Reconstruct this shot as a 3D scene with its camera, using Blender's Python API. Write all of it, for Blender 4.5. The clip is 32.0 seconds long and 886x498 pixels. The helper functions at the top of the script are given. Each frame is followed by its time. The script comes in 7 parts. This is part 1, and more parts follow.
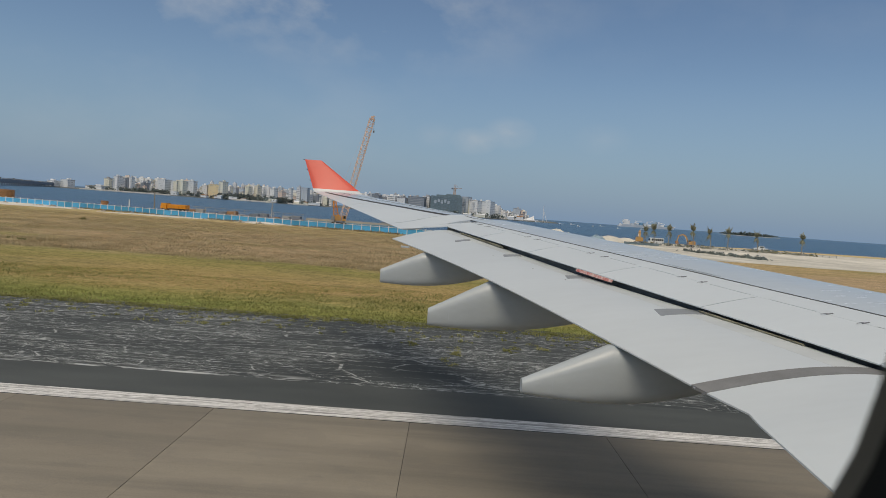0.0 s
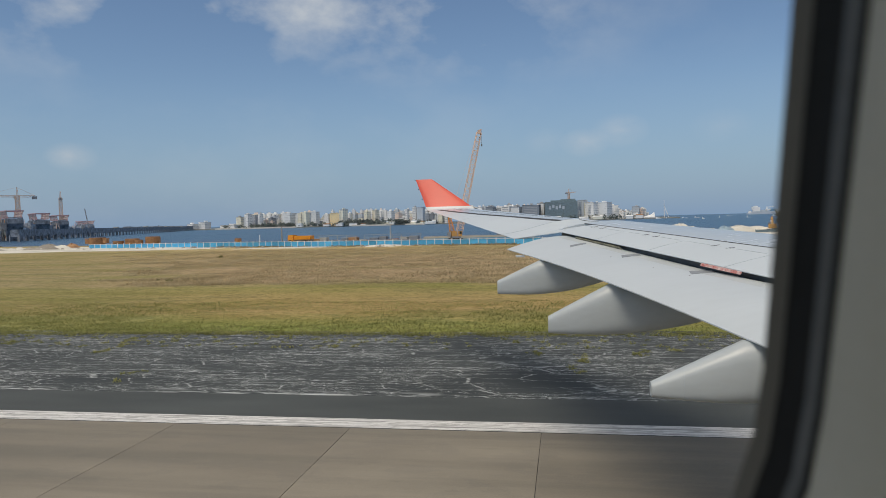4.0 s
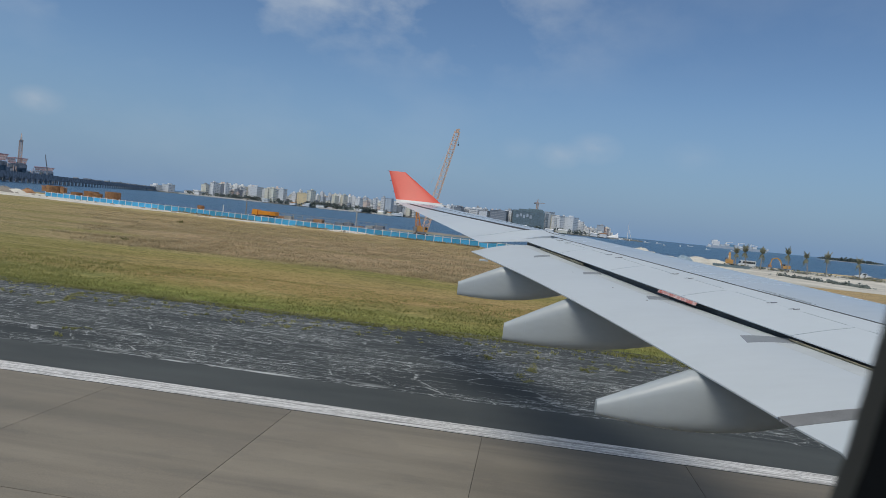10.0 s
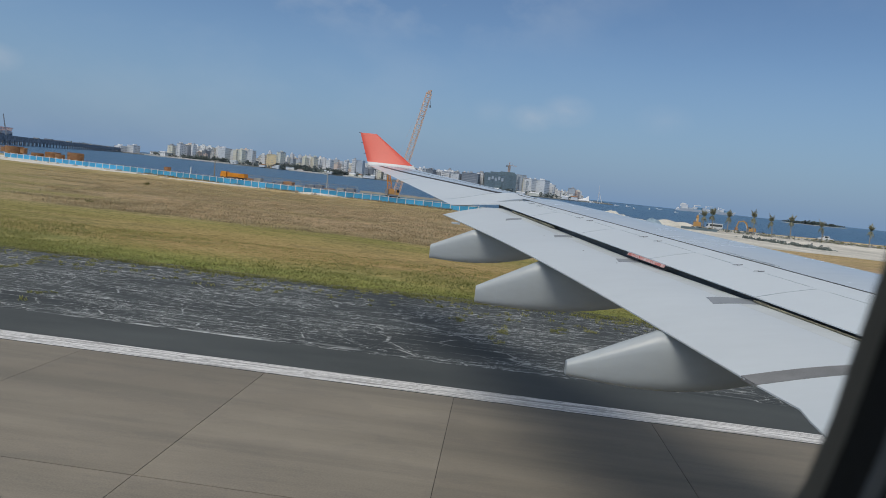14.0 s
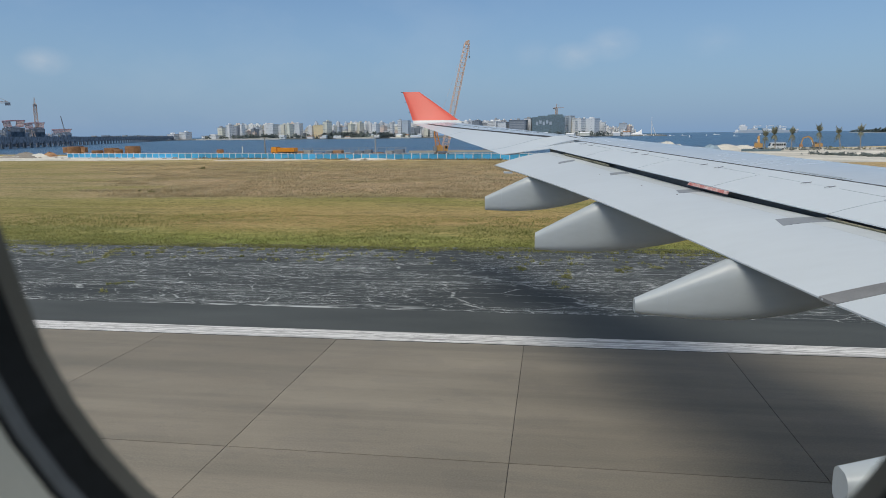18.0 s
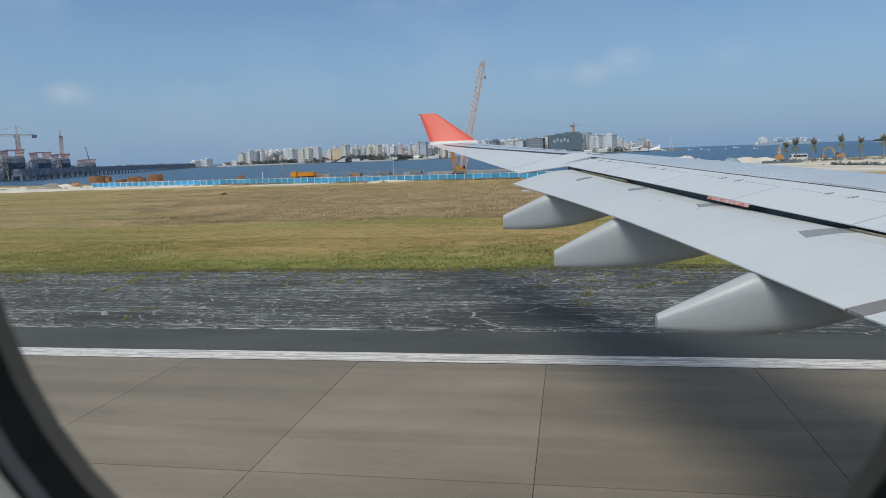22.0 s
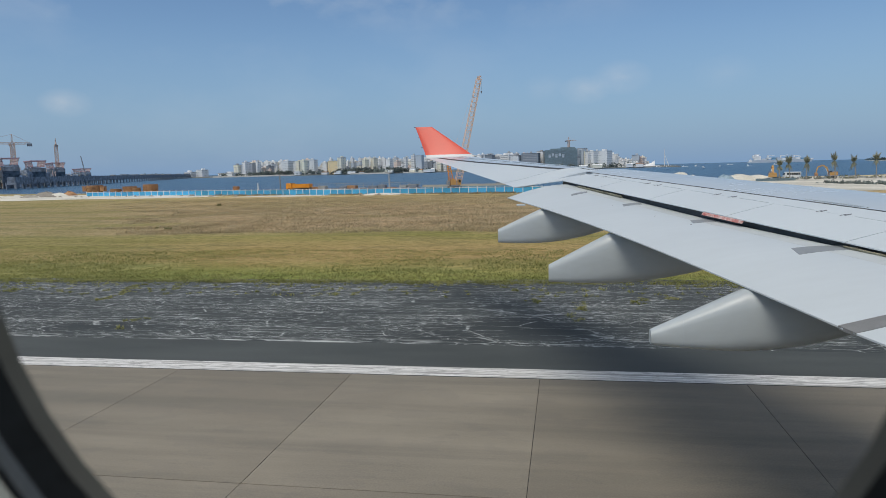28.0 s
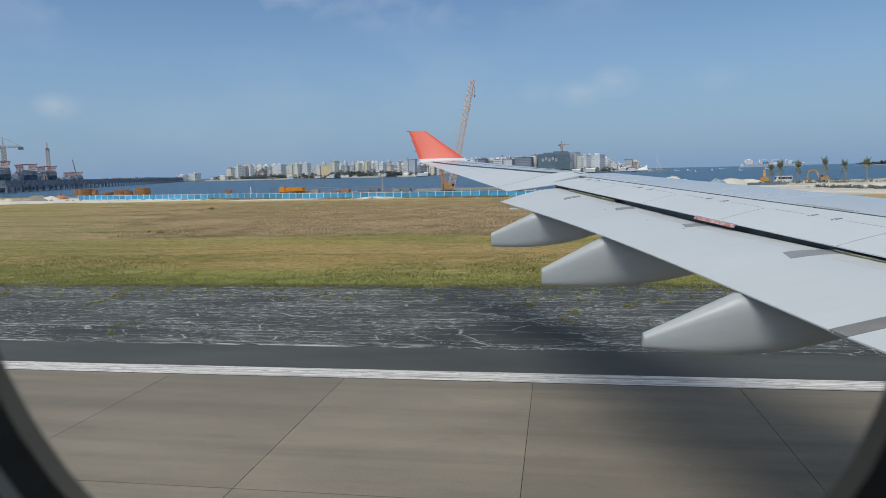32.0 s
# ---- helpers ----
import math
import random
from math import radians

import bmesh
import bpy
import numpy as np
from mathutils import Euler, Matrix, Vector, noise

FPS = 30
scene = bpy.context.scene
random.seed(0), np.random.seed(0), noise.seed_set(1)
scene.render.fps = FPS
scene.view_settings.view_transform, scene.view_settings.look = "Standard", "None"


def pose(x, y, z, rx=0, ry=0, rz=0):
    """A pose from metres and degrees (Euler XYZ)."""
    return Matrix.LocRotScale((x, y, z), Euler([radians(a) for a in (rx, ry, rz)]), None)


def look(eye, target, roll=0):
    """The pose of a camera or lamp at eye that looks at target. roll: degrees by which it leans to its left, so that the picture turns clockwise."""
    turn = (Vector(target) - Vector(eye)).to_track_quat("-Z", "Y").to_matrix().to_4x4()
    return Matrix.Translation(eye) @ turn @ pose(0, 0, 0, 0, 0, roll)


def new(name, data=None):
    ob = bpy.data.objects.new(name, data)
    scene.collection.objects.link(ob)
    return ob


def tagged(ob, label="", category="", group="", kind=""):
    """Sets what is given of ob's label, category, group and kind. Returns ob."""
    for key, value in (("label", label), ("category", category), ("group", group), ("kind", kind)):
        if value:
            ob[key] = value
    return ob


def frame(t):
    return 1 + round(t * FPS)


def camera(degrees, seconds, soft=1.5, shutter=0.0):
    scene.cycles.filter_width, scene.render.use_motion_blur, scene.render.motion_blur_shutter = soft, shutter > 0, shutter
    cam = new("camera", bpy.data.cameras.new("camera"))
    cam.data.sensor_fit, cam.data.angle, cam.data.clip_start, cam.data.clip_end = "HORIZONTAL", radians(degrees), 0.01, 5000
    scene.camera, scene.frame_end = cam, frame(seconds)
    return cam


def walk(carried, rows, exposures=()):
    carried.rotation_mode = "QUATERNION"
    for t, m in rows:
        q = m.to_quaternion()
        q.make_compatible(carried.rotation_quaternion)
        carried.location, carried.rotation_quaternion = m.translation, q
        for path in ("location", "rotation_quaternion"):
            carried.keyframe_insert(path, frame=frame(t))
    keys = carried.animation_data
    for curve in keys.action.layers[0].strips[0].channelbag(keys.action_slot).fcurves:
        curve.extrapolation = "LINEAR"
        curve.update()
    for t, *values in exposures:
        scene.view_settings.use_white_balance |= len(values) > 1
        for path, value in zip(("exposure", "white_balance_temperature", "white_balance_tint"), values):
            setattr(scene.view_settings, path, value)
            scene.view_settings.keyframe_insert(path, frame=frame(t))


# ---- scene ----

# World: x runs forward along the runway, y outward from the cabin window, z up from the pavement.
# Camera and path ---------------------------------------------------------------------------
cam = camera(65.0, 32.0, soft=0.8)
cam.data.dof.use_dof = True            # the phone's lens: the window rim close by is out of focus
cam.data.dof.focus_distance = 40.0
cam.data.dof.aperture_fstop = 9.0
EYE_Z = 5.6
# seconds, x, rise of the eye, pitch, roll, yaw
PATH = [
    (0, -0.041, 0.003, -3.09, -4.13, 0.44),
    (0.5, -0.036, 0.004, -2.71, -3.24, 0.95),
    (1, -0.025, 0.005, -2.23, -2.46, 0.76),
    (1.5, -0.015, 0.005, -2.89, -2.02, 1.30),
    (2, -0.012, 0.004, -2.83, 0.57, 2.69),
    (2.5, 0.022, 0.004, -1.62, 1.97, 4.64),
    (3, 0.049, 0.004, -0.92, 2.16, 7.38),
    (3.5, 0.042, 0.004, -2.51, 1.84, 9.03),
    (5.5, 0.035, 0.005, -0.58, 1.56, 10.97),
    (6, 0.031, 0.005, -0.02, 1.68, 11.34),
    (6.5, 0.020, 0.005, -1.66, 0.89, 11.71),
    (7, 0.013, 0.006, -2.34, 0.09, 12.32),
    (7.5, 0.013, 0.006, -4.39, -2.39, 10.21),
    (8, 0.022, 0.006, -3.20, -3.95, 9.07),
    (8.5, 0.008, 0.010, -2.88, -5.74, 9.83),
    (9, 0.004, 0.017, -2.73, -5.36, 10.43),
    (9.5, 0.000, 0.016, -2.47, -5.76, 9.23),
    (10, -0.003, 0.013, -2.60, -5.91, 7.18),
    (10.5, -0.004, 0.009, -3.02, -6.29, 6.25),
    (11, -0.008, 0.006, -3.08, -6.72, 6.23),
    (11.5, -0.018, 0.012, -3.83, -6.43, 6.41),
    (12, -0.028, 0.018, -4.52, -8.38, 6.83),
    (12.5, -0.027, 0.017, -4.86, -8.20, 6.98),
    (13, -0.027, 0.016, -4.52, -8.12, 7.00),
    (13.5, -0.019, 0.016, -3.86, -8.03, 6.87),
    (14, -0.011, 0.016, -5.42, -6.06, 4.85),
    (14.5, -0.009, 0.030, -7.42, -2.80, 4.90),
    (15, 0.001, 0.018, -8.73, -0.59, 7.40),
    (15.5, -0.036, 0.001, -9.03, -1.27, 7.55),
    (17.5, -0.004, 0.002, -8.37, 1.54, 7.55),
    (18, -0.020, 0.012, -9.39, 0.59, 8.71),
    (18.5, -0.011, 0.010, -9.02, 0.39, 9.11),
    (19, -0.002, 0.008, -7.79, 1.55, 8.82),
    (19.5, 0.001, 0.008, -8.64, 0.92, 9.35),
    (20, 0.003, 0.008, -7.34, 2.18, 9.48),
    (20.5, 0.002, 0.009, -8.49, 1.31, 10.29),
    (21, 0.000, 0.010, -7.86, 1.87, 10.28),
    (21.5, -0.002, 0.011, -8.06, 1.58, 10.30),
    (22, -0.003, 0.012, -7.70, 2.11, 10.15),
    (22.5, -0.003, 0.011, -7.07, 1.66, 10.12),
    (23, -0.004, 0.010, -7.47, 1.68, 10.09),
    (23.5, -0.004, 0.009, -6.95, 1.58, 10.09),
    (24, -0.004, 0.008, -6.67, 1.29, 10.07),
    (24.5, -0.005, 0.007, -6.86, 1.47, 9.97),
    (25, -0.005, 0.006, -7.00, 1.30, 9.90),
    (25.5, -0.004, 0.006, -6.88, 1.60, 9.75),
    (27.5, -0.004, 0.004, -6.16, 1.55, 9.73),
    (28, -0.004, 0.004, -6.61, 1.40, 9.79),
    (28.5, -0.004, 0.005, -6.35, 1.47, 9.81),
    (29, -0.003, 0.005, -6.14, 1.31, 9.88),
    (29.5, -0.003, 0.005, -6.33, 1.50, 9.89),
    (30, -0.002, 0.006, -6.23, 1.60, 9.88),
    (30.5, -0.002, 0.006, -6.66, 1.61, 9.91),
    (31, -0.002, 0.006, -6.37, 1.57, 9.73),
    (31.5, -0.002, 0.006, -6.38, 1.35, 9.38),
    (32, -0.002, 0.006, -6.31, 1.34, 9.24),
]
walk(cam, [(t, pose(x, 0, EYE_Z + dz, 90 + pitch, roll, yaw)) for t, x, dz, pitch, roll, yaw in PATH],
     exposures=[(0, -0.2, 7700, 10), (2, -0.14, 7700, 10), (3.5, -0.02, 7600, 10), (5.5, -0.08, 7250, 9), (8, -0.15, 6800, 9), (9.5, -0.2, 6700, 8), (13, -0.22, 6820, 9), (15.5, -0.08, 6800, 9), (18, 0.0, 6850, 8), (32, 0.0, 6850, 8)])

# Light ---------------------------------------------------------------------------------------
SUN_ELEV, SUN_AZ = 61.0, 244.0         # degrees; azimuth counted from +x towards +y
sun_dir = Vector((math.cos(radians(SUN_ELEV)) * math.cos(radians(SUN_AZ)),
                  math.cos(radians(SUN_ELEV)) * math.sin(radians(SUN_AZ)), math.sin(radians(SUN_ELEV))))
sun = new("sun", bpy.data.lights.new("sun", "SUN"))
sun.data.energy, sun.data.angle, sun.data.color = 1.85, radians(28), (1.0, 0.955, 0.88)
sun.matrix_world = look(sun_dir * 100, (0, 0, 0))

world = bpy.data.worlds.new("world")
scene.world = world
world.use_nodes = True
wn, wl = world.node_tree.nodes, world.node_tree.links
wn.clear()
w_out, w_bg = wn.new("ShaderNodeOutputWorld"), wn.new("ShaderNodeBackground")
sky = wn.new("ShaderNodeTexSky")
sky.sky_type, sky.sun_disc = "NISHITA", False
sky.sun_elevation, sky.sun_rotation = radians(SUN_ELEV), radians(90 - SUN_AZ)
sky.air_density, sky.dust_density, sky.ozone_density = 1.0, 0.6, 3.0
# thin fair-weather cloud, thicker high up, with a few small puffs
w_tc, w_sep = wn.new("ShaderNodeTexCoord"), wn.new("ShaderNodeSeparateXYZ")
w_map = wn.new("ShaderNodeMapping")
w_map.inputs["Scale"].default_value = (1.0, 1.0, 1.7)
w_n1 = wn.new("ShaderNodeTexNoise")
w_n1.inputs["Scale"].default_value, w_n1.inputs["Detail"].default_value, w_n1.inputs["Roughness"].default_value = 4.2, 9, 0.55
w_r1 = wn.new("ShaderNodeValToRGB")
w_r1.color_ramp.elements[0].position, w_r1.color_ramp.elements[1].position = 0.46, 0.62
w_elev = wn.new("ShaderNodeMapRange")
w_elev.inputs["From Min"].default_value, w_elev.inputs["From Max"].default_value = 0.185, 0.275
w_elev.inputs["To Min"].default_value, w_elev.inputs["To Max"].default_value = 0.05, 0.48
w_mul = wn.new("ShaderNodeMath")
w_mul.operation = "MULTIPLY"
w_haze = wn.new("ShaderNodeMapRange")     # sea haze low over the horizon
w_haze.inputs["From Min"].default_value, w_haze.inputs["From Max"].default_value = 0.0, 0.19
w_haze.inputs["To Min"].default_value, w_haze.inputs["To Max"].default_value = 0.92, 0.0
w_mix1, w_mix2, w_tint = wn.new("ShaderNodeMixRGB"), wn.new("ShaderNodeMixRGB"), wn.new("ShaderNodeMixRGB")
w_tint.blend_type, w_tint.inputs[0].default_value, w_tint.inputs[2].default_value = "MULTIPLY", 1.0, (0.82, 0.95, 1.10, 1)
w_mix1.inputs[2].default_value = (2.06, 3.42, 5.75, 1)
w_mix2.inputs[2].default_value = (6.2, 6.9, 7.8, 1)
wl.new(w_tc.outputs["Generated"], w_sep.inputs[0])
wl.new(w_tc.outputs["Generated"], w_map.inputs[0])
wl.new(w_map.outputs[0], w_n1.inputs[0])
wl.new(w_n1.outputs[0], w_r1.inputs[0])
wl.new(w_sep.outputs[2], w_elev.inputs[0])
wl.new(w_sep.outputs[2], w_haze.inputs[0])
wl.new(w_r1.outputs[0], w_mul.inputs[0])
wl.new(w_elev.outputs[0], w_mul.inputs[1])
wl.new(sky.outputs[0], w_tint.inputs[1])
wl.new(w_tint.outputs[0], w_mix1.inputs[1])
wl.new(w_haze.outputs[0], w_mix1.inputs[0])
wl.new(w_mix1.outputs[0], w_mix2.inputs[1])
w_side, w_mul2 = wn.new("ShaderNodeMapRange"), wn.new("ShaderNodeMath")     # the cloud bank stands over the sea, behind the wing's line
w_side.interpolation_type = "SMOOTHSTEP"
w_side.inputs["From Min"].default_value, w_side.inputs["From Max"].default_value = 0.20, -0.22
w_side.inputs["To Min"].default_value, w_side.inputs["To Max"].default_value = 0.12, 1.35
w_mul2.operation = "MULTIPLY"
wl.new(w_sep.outputs[0], w_side.inputs[0])
wl.new(w_mul.outputs[0], w_mul2.inputs[0])
wl.new(w_side.outputs[0], w_mul2.inputs[1])
wl.new(w_mul2.outputs[0], w_mix2.inputs[0])
# a bright milky veil over the upper sky
w_veil, w_mix3 = wn.new("ShaderNodeMapRange"), wn.new("ShaderNodeMixRGB")
w_veil.interpolation_type = "SMOOTHSTEP"
w_veil.inputs["From Min"].default_value, w_veil.inputs["From Max"].default_value = 0.30, 0.60
w_veil.inputs["To Min"].default_value, w_veil.inputs["To Max"].default_value = 0.0, 0.55
w_mix3.inputs[2].default_value = (5.6, 5.8, 6.0, 1)
wl.new(w_sep.outputs[2], w_veil.inputs[0])
wl.new(w_veil.outputs[0], w_mix3.inputs[0])
wl.new(w_mix2.outputs[0], w_mix3.inputs[1])
# three small fair-weather puffs that keep their place in the sky
last = w_mix3.outputs[0]
for bearing, elev, size, amount in ((1.7, 5.9, 0.024, 0.24), (4.5, 6.7, 0.028, 0.22), (-37.8, 5.3, 0.022, 0.26), (-1.5, 6.2, 0.022, 0.09), (12.0, 6.6, 0.028, 0.08)):
    b_, e_ = radians(bearing), radians(elev)
    dist = wn.new("ShaderNodeVectorMath")
    dist.operation = "DISTANCE"
    sq = wn.new("ShaderNodeMapping")
    sq.inputs["Scale"].default_value = (1.0, 1.0, 1.7)
    dist.inputs[1].default_value = (math.cos(e_) * math.sin(b_), math.cos(e_) * math.cos(b_), math.sin(e_) * 1.7)
    fall, ns, pm, px_ = wn.new("ShaderNodeMapRange"), wn.new("ShaderNodeTexNoise"), wn.new("ShaderNodeMath"), wn.new("ShaderNodeMixRGB")
    fall.inputs["From Max"].default_value, fall.inputs["To Min"].default_value, fall.inputs["To Max"].default_value = size * 1.5, amount * 1.9, 0.0
    ns.inputs["Scale"].default_value, ns.inputs["Detail"].default_value = 34, 5
    pm.operation = "MULTIPLY"
    px_.inputs[2].default_value = (6.6, 6.9, 7.6, 1)
    wl.new(w_tc.outputs["Generated"], sq.inputs[0])
    wl.new(sq.outputs[0], dist.inputs[0])
    wl.new(sq.outputs[0], ns.inputs[0])
    wl.new(dist.outputs["Value"], fall.inputs[0])
    wl.new(fall.outputs[0], pm.inputs[0])
    wl.new(ns.outputs[0], pm.inputs[1])
    wl.new(pm.outputs[0], px_.inputs[0])
    wl.new(last, px_.inputs[1])
    last = px_.outputs[0]
wl.new(last, w_bg.inputs[0])
w_bg.inputs[1].default_value = 0.096
wl.new(w_bg.outputs[0], w_out.inputs[0])

# Mesh helpers ----------------------------------------------------------------------------------
class Geo:
    """Vertices and faces of one mesh, gathered piece by piece."""

    def __init__(self):
        self.v, self.f = [], []

    def add(self, verts, faces):
        k = len(self.v)
        self.v += [tuple(p) for p in verts]
        self.f += [tuple(i + k for i in f) for f in faces]
        return self

    def box(self, c, s, m=None):
        x, y, z = (d / 2 for d in s)
        pts = [Vector((a * x, b * y, e * z)) for a in (-1, 1) for b in (-1, 1) for e in (-1, 1)]
        pts = [(m @ p if m else p) + Vector(c) for p in pts]
        return self.add(pts, [(0, 1, 3, 2), (4, 6, 7, 5), (0, 4, 5, 1), (2, 3, 7, 6), (0, 2, 6, 4), (1, 5, 7, 3)])

    def slab(self, x0, x1, y0, y1, z0, z1, bev):
        """A box with its top edges chamfered."""
        b = [(x0, y0, z0), (x1, y0, z0), (x1, y1, z0), (x0, y1, z0)]
        m = [(x0, y0, z1 - bev), (x1, y0, z1 - bev), (x1, y1, z1 - bev), (x0, y1, z1 - bev)]
        t = [(x0 + bev, y0 + bev, z1), (x1 - bev, y0 + bev, z1), (x1 - bev, y1 - bev, z1), (x0 + bev, y1 - bev, z1)]
        fs = [(3, 2, 1, 0), (8, 9, 10, 11)]
        for i in range(4):
            j = (i + 1) % 4
            fs += [(i, j, j + 4, i + 4), (i + 4, j + 4, j + 8, i + 8)]
        return self.add(b + m + t, fs)

    def bar(self, p, q, w, w2=None):
        """A square bar from p to q."""
        p, q = Vector(p), Vector(q)
        d = (q - p).normalized()
        up = Vector((0, 0, 1)) if abs(d.z) < 0.95 else Vector((1, 0, 0))
        a = d.cross(up).normalized()
        b = a.cross(d)
        w2 = w if w2 is None else w2
        pts = []
        for o, k in ((p, w / 2), (q, w2 / 2)):
            pts += [o + a * k + b * k, o - a * k + b * k, o - a * k - b * k, o + a * k - b * k]
        return self.add(pts, [(3, 2, 1, 0), (4, 5, 6, 7), (0, 1, 5, 4), (1, 2, 6, 5), (2, 3, 7, 6), (3, 0, 4, 7)])

    def tube(self, p, q, r1, r2=None, n=12, caps=True):
        p, q = Vector(p), Vector(q)
        d = (q - p).normalized()
        up = Vector((0, 0, 1)) if abs(d.z) < 0.95 else Vector((1, 0, 0))
        a = d.cross(up).normalized()
        b = a.cross(d)
        r2 = r1 if r2 is None else r2
        ring = [(math.cos(2 * math.pi * i / n), math.sin(2 * math.pi * i / n)) for i in range(n)]
        pts = [p + a * c * r1 + b * s * r1 for c, s in ring] + [q + a * c * r2 + b * s * r2 for c, s in ring]
        fs = [(i, (i + 1) % n, (i + 1) % n + n, i + n) for i in range(n)]
        if caps:
            fs += [tuple(range(n))[::-1], tuple(range(n, 2 * n))]
        return self.add(pts, fs)

    def loft(self, rings, closed=True, caps=True):
        """Skin over rings of equally many points."""
        n = len(rings[0])
        pts = [p for r in rings for p in r]
        fs = []
        for k in range(len(rings) - 1):
            for i in range(n if closed else n - 1):
                j = (i + 1) % n
                fs.append((k * n + i, k * n + j, (k + 1) * n + j, (k + 1) * n + i))
        if caps:
            fs += [tuple(range(n))[::-1], tuple(range((len(rings) - 1) * n, len(rings) * n))]
        return self.add(pts, fs)

    def shell(self, top, low):
        """A closed panel between two equal grids of points (lists of rows)."""
        nu, nv = len(top), len(top[0])
        k = nu * nv
        pts = [p for r in top for p in r] + [p for r in low for p in r]
        fs = []
        at = lambda i, j: i * nv + j
        for i in range(nu - 1):
            for j in range(nv - 1):
                q = (at(i, j), at(i + 1, j), at(i + 1, j + 1), at(i, j + 1))
                fs += [q, tuple(x + k for x in q[::-1])]
        edge = [(i, 0) for i in range(nu)] + [(nu - 1, j) for j in range(1, nv)] + \
               [(i, nv - 1) for i in range(nu - 2, -1, -1)] + [(0, j) for j in range(nv - 2, 0, -1)]
        for e in range(len(edge)):
            a, b = at(*edge[e]), at(*edge[(e + 1) % len(edge)])
            fs.append((b, a, a + k, b + k))
        return self.add(pts, fs)


def mesh_of(name, g, mat, smooth=False, angle=0.6):
    me = bpy.data.meshes.new(name)
    me.from_pydata(g.v, [], g.f)
    bm = bmesh.new()
    bm.from_mesh(me)
    if len(g.f) < 60000:
        bmesh.ops.recalc_face_normals(bm, faces=bm.faces)
    if smooth:
        for f in bm.faces:
            f.smooth = True
        for e in bm.edges:
            if len(e.link_faces) == 2 and e.calc_face_angle(0) > angle:
                e.smooth = False
    bm.to_mesh(me)
    bm.free()
    me.materials.append(mat)
    return me


def part(name, g, mat, parent=None, label="", smooth=False, angle=0.6):
    ob = new(name, mesh_of(name, g, mat, smooth, angle))
    if parent:
        ob.parent = parent
        if label:
            ob["label"] = label
    return ob


def thing(name, label, category, at=(0, 0, 0), turn=0.0, group="", kind=""):
    e = new(name)
    e.empty_display_size = 0.2
    e.matrix_basis = pose(*at, 0, 0, turn)
    return tagged(e, label, category, group, kind)


# Materials -------------------------------------------------------------------------------------
def mat_basic(name, color, rough=0.6, metal=0.0, var=0.18, scale=3.0, fine=40.0, bump=0.05, stretch=(1, 1, 1),
              tint=None, spec=0.5, dist=0.02, pieces=0.0, coat=0.0):
    """A surface with broad stains and fine grain: colour varies between darker and lighter (or towards tint)."""
    m = bpy.data.materials.new(name)
    m.use_nodes = True
    nt = m.node_tree
    n, l = nt.nodes, nt.links
    b = n["Principled BSDF"]
    b.inputs["Metallic"].default_value = metal
    b.inputs["Specular IOR Level"].default_value = spec
    b.inputs["Coat Weight"].default_value = coat
    geo, mp = n.new("ShaderNodeNewGeometry"), n.new("ShaderNodeMapping")
    mp.inputs["Scale"].default_value = stretch
    l.new(geo.outputs["Position"], mp.inputs[0])
    big, small = n.new("ShaderNodeTexNoise"), n.new("ShaderNodeTexNoise")
    for q, s, d in ((big, scale, 5), (small, fine, 3)):
        q.inputs["Scale"].default_value, q.inputs["Detail"].default_value = s, d
        l.new(mp.outputs[0], q.inputs[0])
    add = n.new("ShaderNodeMath")
    add.operation = "MULTIPLY_ADD"
    add.inputs[1].default_value, add.inputs[2].default_value = 0.35, 0.0
    l.new(small.outputs[0], add.inputs[0])
    mixf = n.new("ShaderNodeMath")
    mixf.operation = "MULTIPLY_ADD"
    mixf.inputs[1].default_value = 0.65
    l.new(big.outputs[0], mixf.inputs[0])
    l.new(add.outputs[0], mixf.inputs[2])
    ramp = n.new("ShaderNodeValToRGB")
    c = Vector(color[:3])
    dark = c * (1 - var)
    light = Vector(tint[:3]) if tint else c * (1 + var)
    ramp.color_ramp.elements[0].position, ramp.color_ramp.elements[1].position = 0.33, 0.68
    ramp.color_ramp.elements[0].color = (*dark, 1)
    ramp.color_ramp.elements[1].color = (*[min(x, 0.9) for x in light], 1)
    l.new(mixf.outputs[0], ramp.inputs[0])
    out = ramp.outputs[0]
    if pieces:
        info, hsv, mr = n.new("ShaderNodeObjectInfo"), n.new("ShaderNodeHueSaturation"), n.new("ShaderNodeMapRange")
        mr.inputs["To Min"].default_value, mr.inputs["To Max"].default_value = 1 - pieces, 1 + pieces
        l.new(info.outputs["Random"], mr.inputs[0])
        l.new(mr.outputs[0], hsv.inputs["Value"])
        l.new(out, hsv.inputs["Color"])
        out = hsv.outputs[0]
    l.new(out, b.inputs["Base Color"])
    rr = n.new("ShaderNodeMapRange")
    rr.inputs["To Min"].default_value, rr.inputs["To Max"].default_value = max(rough - 0.1, 0.02), min(rough + 0.1, 1)
    l.new(mixf.outputs[0], rr.inputs[0])
    l.new(rr.outputs[0], b.inputs["Roughness"])
    if bump:
        bp = n.new("ShaderNodeBump")
        bp.inputs["Strength"].default_value, bp.inputs["Distance"].default_value = bump, dist
        l.new(mixf.outputs[0], bp.inputs["Height"])
        l.new(bp.outputs[0], b.inputs["Normal"])
    return m


def nodes_of(m):
    return m.node_tree.nodes, m.node_tree.links, m.node_tree.nodes["Principled BSDF"]


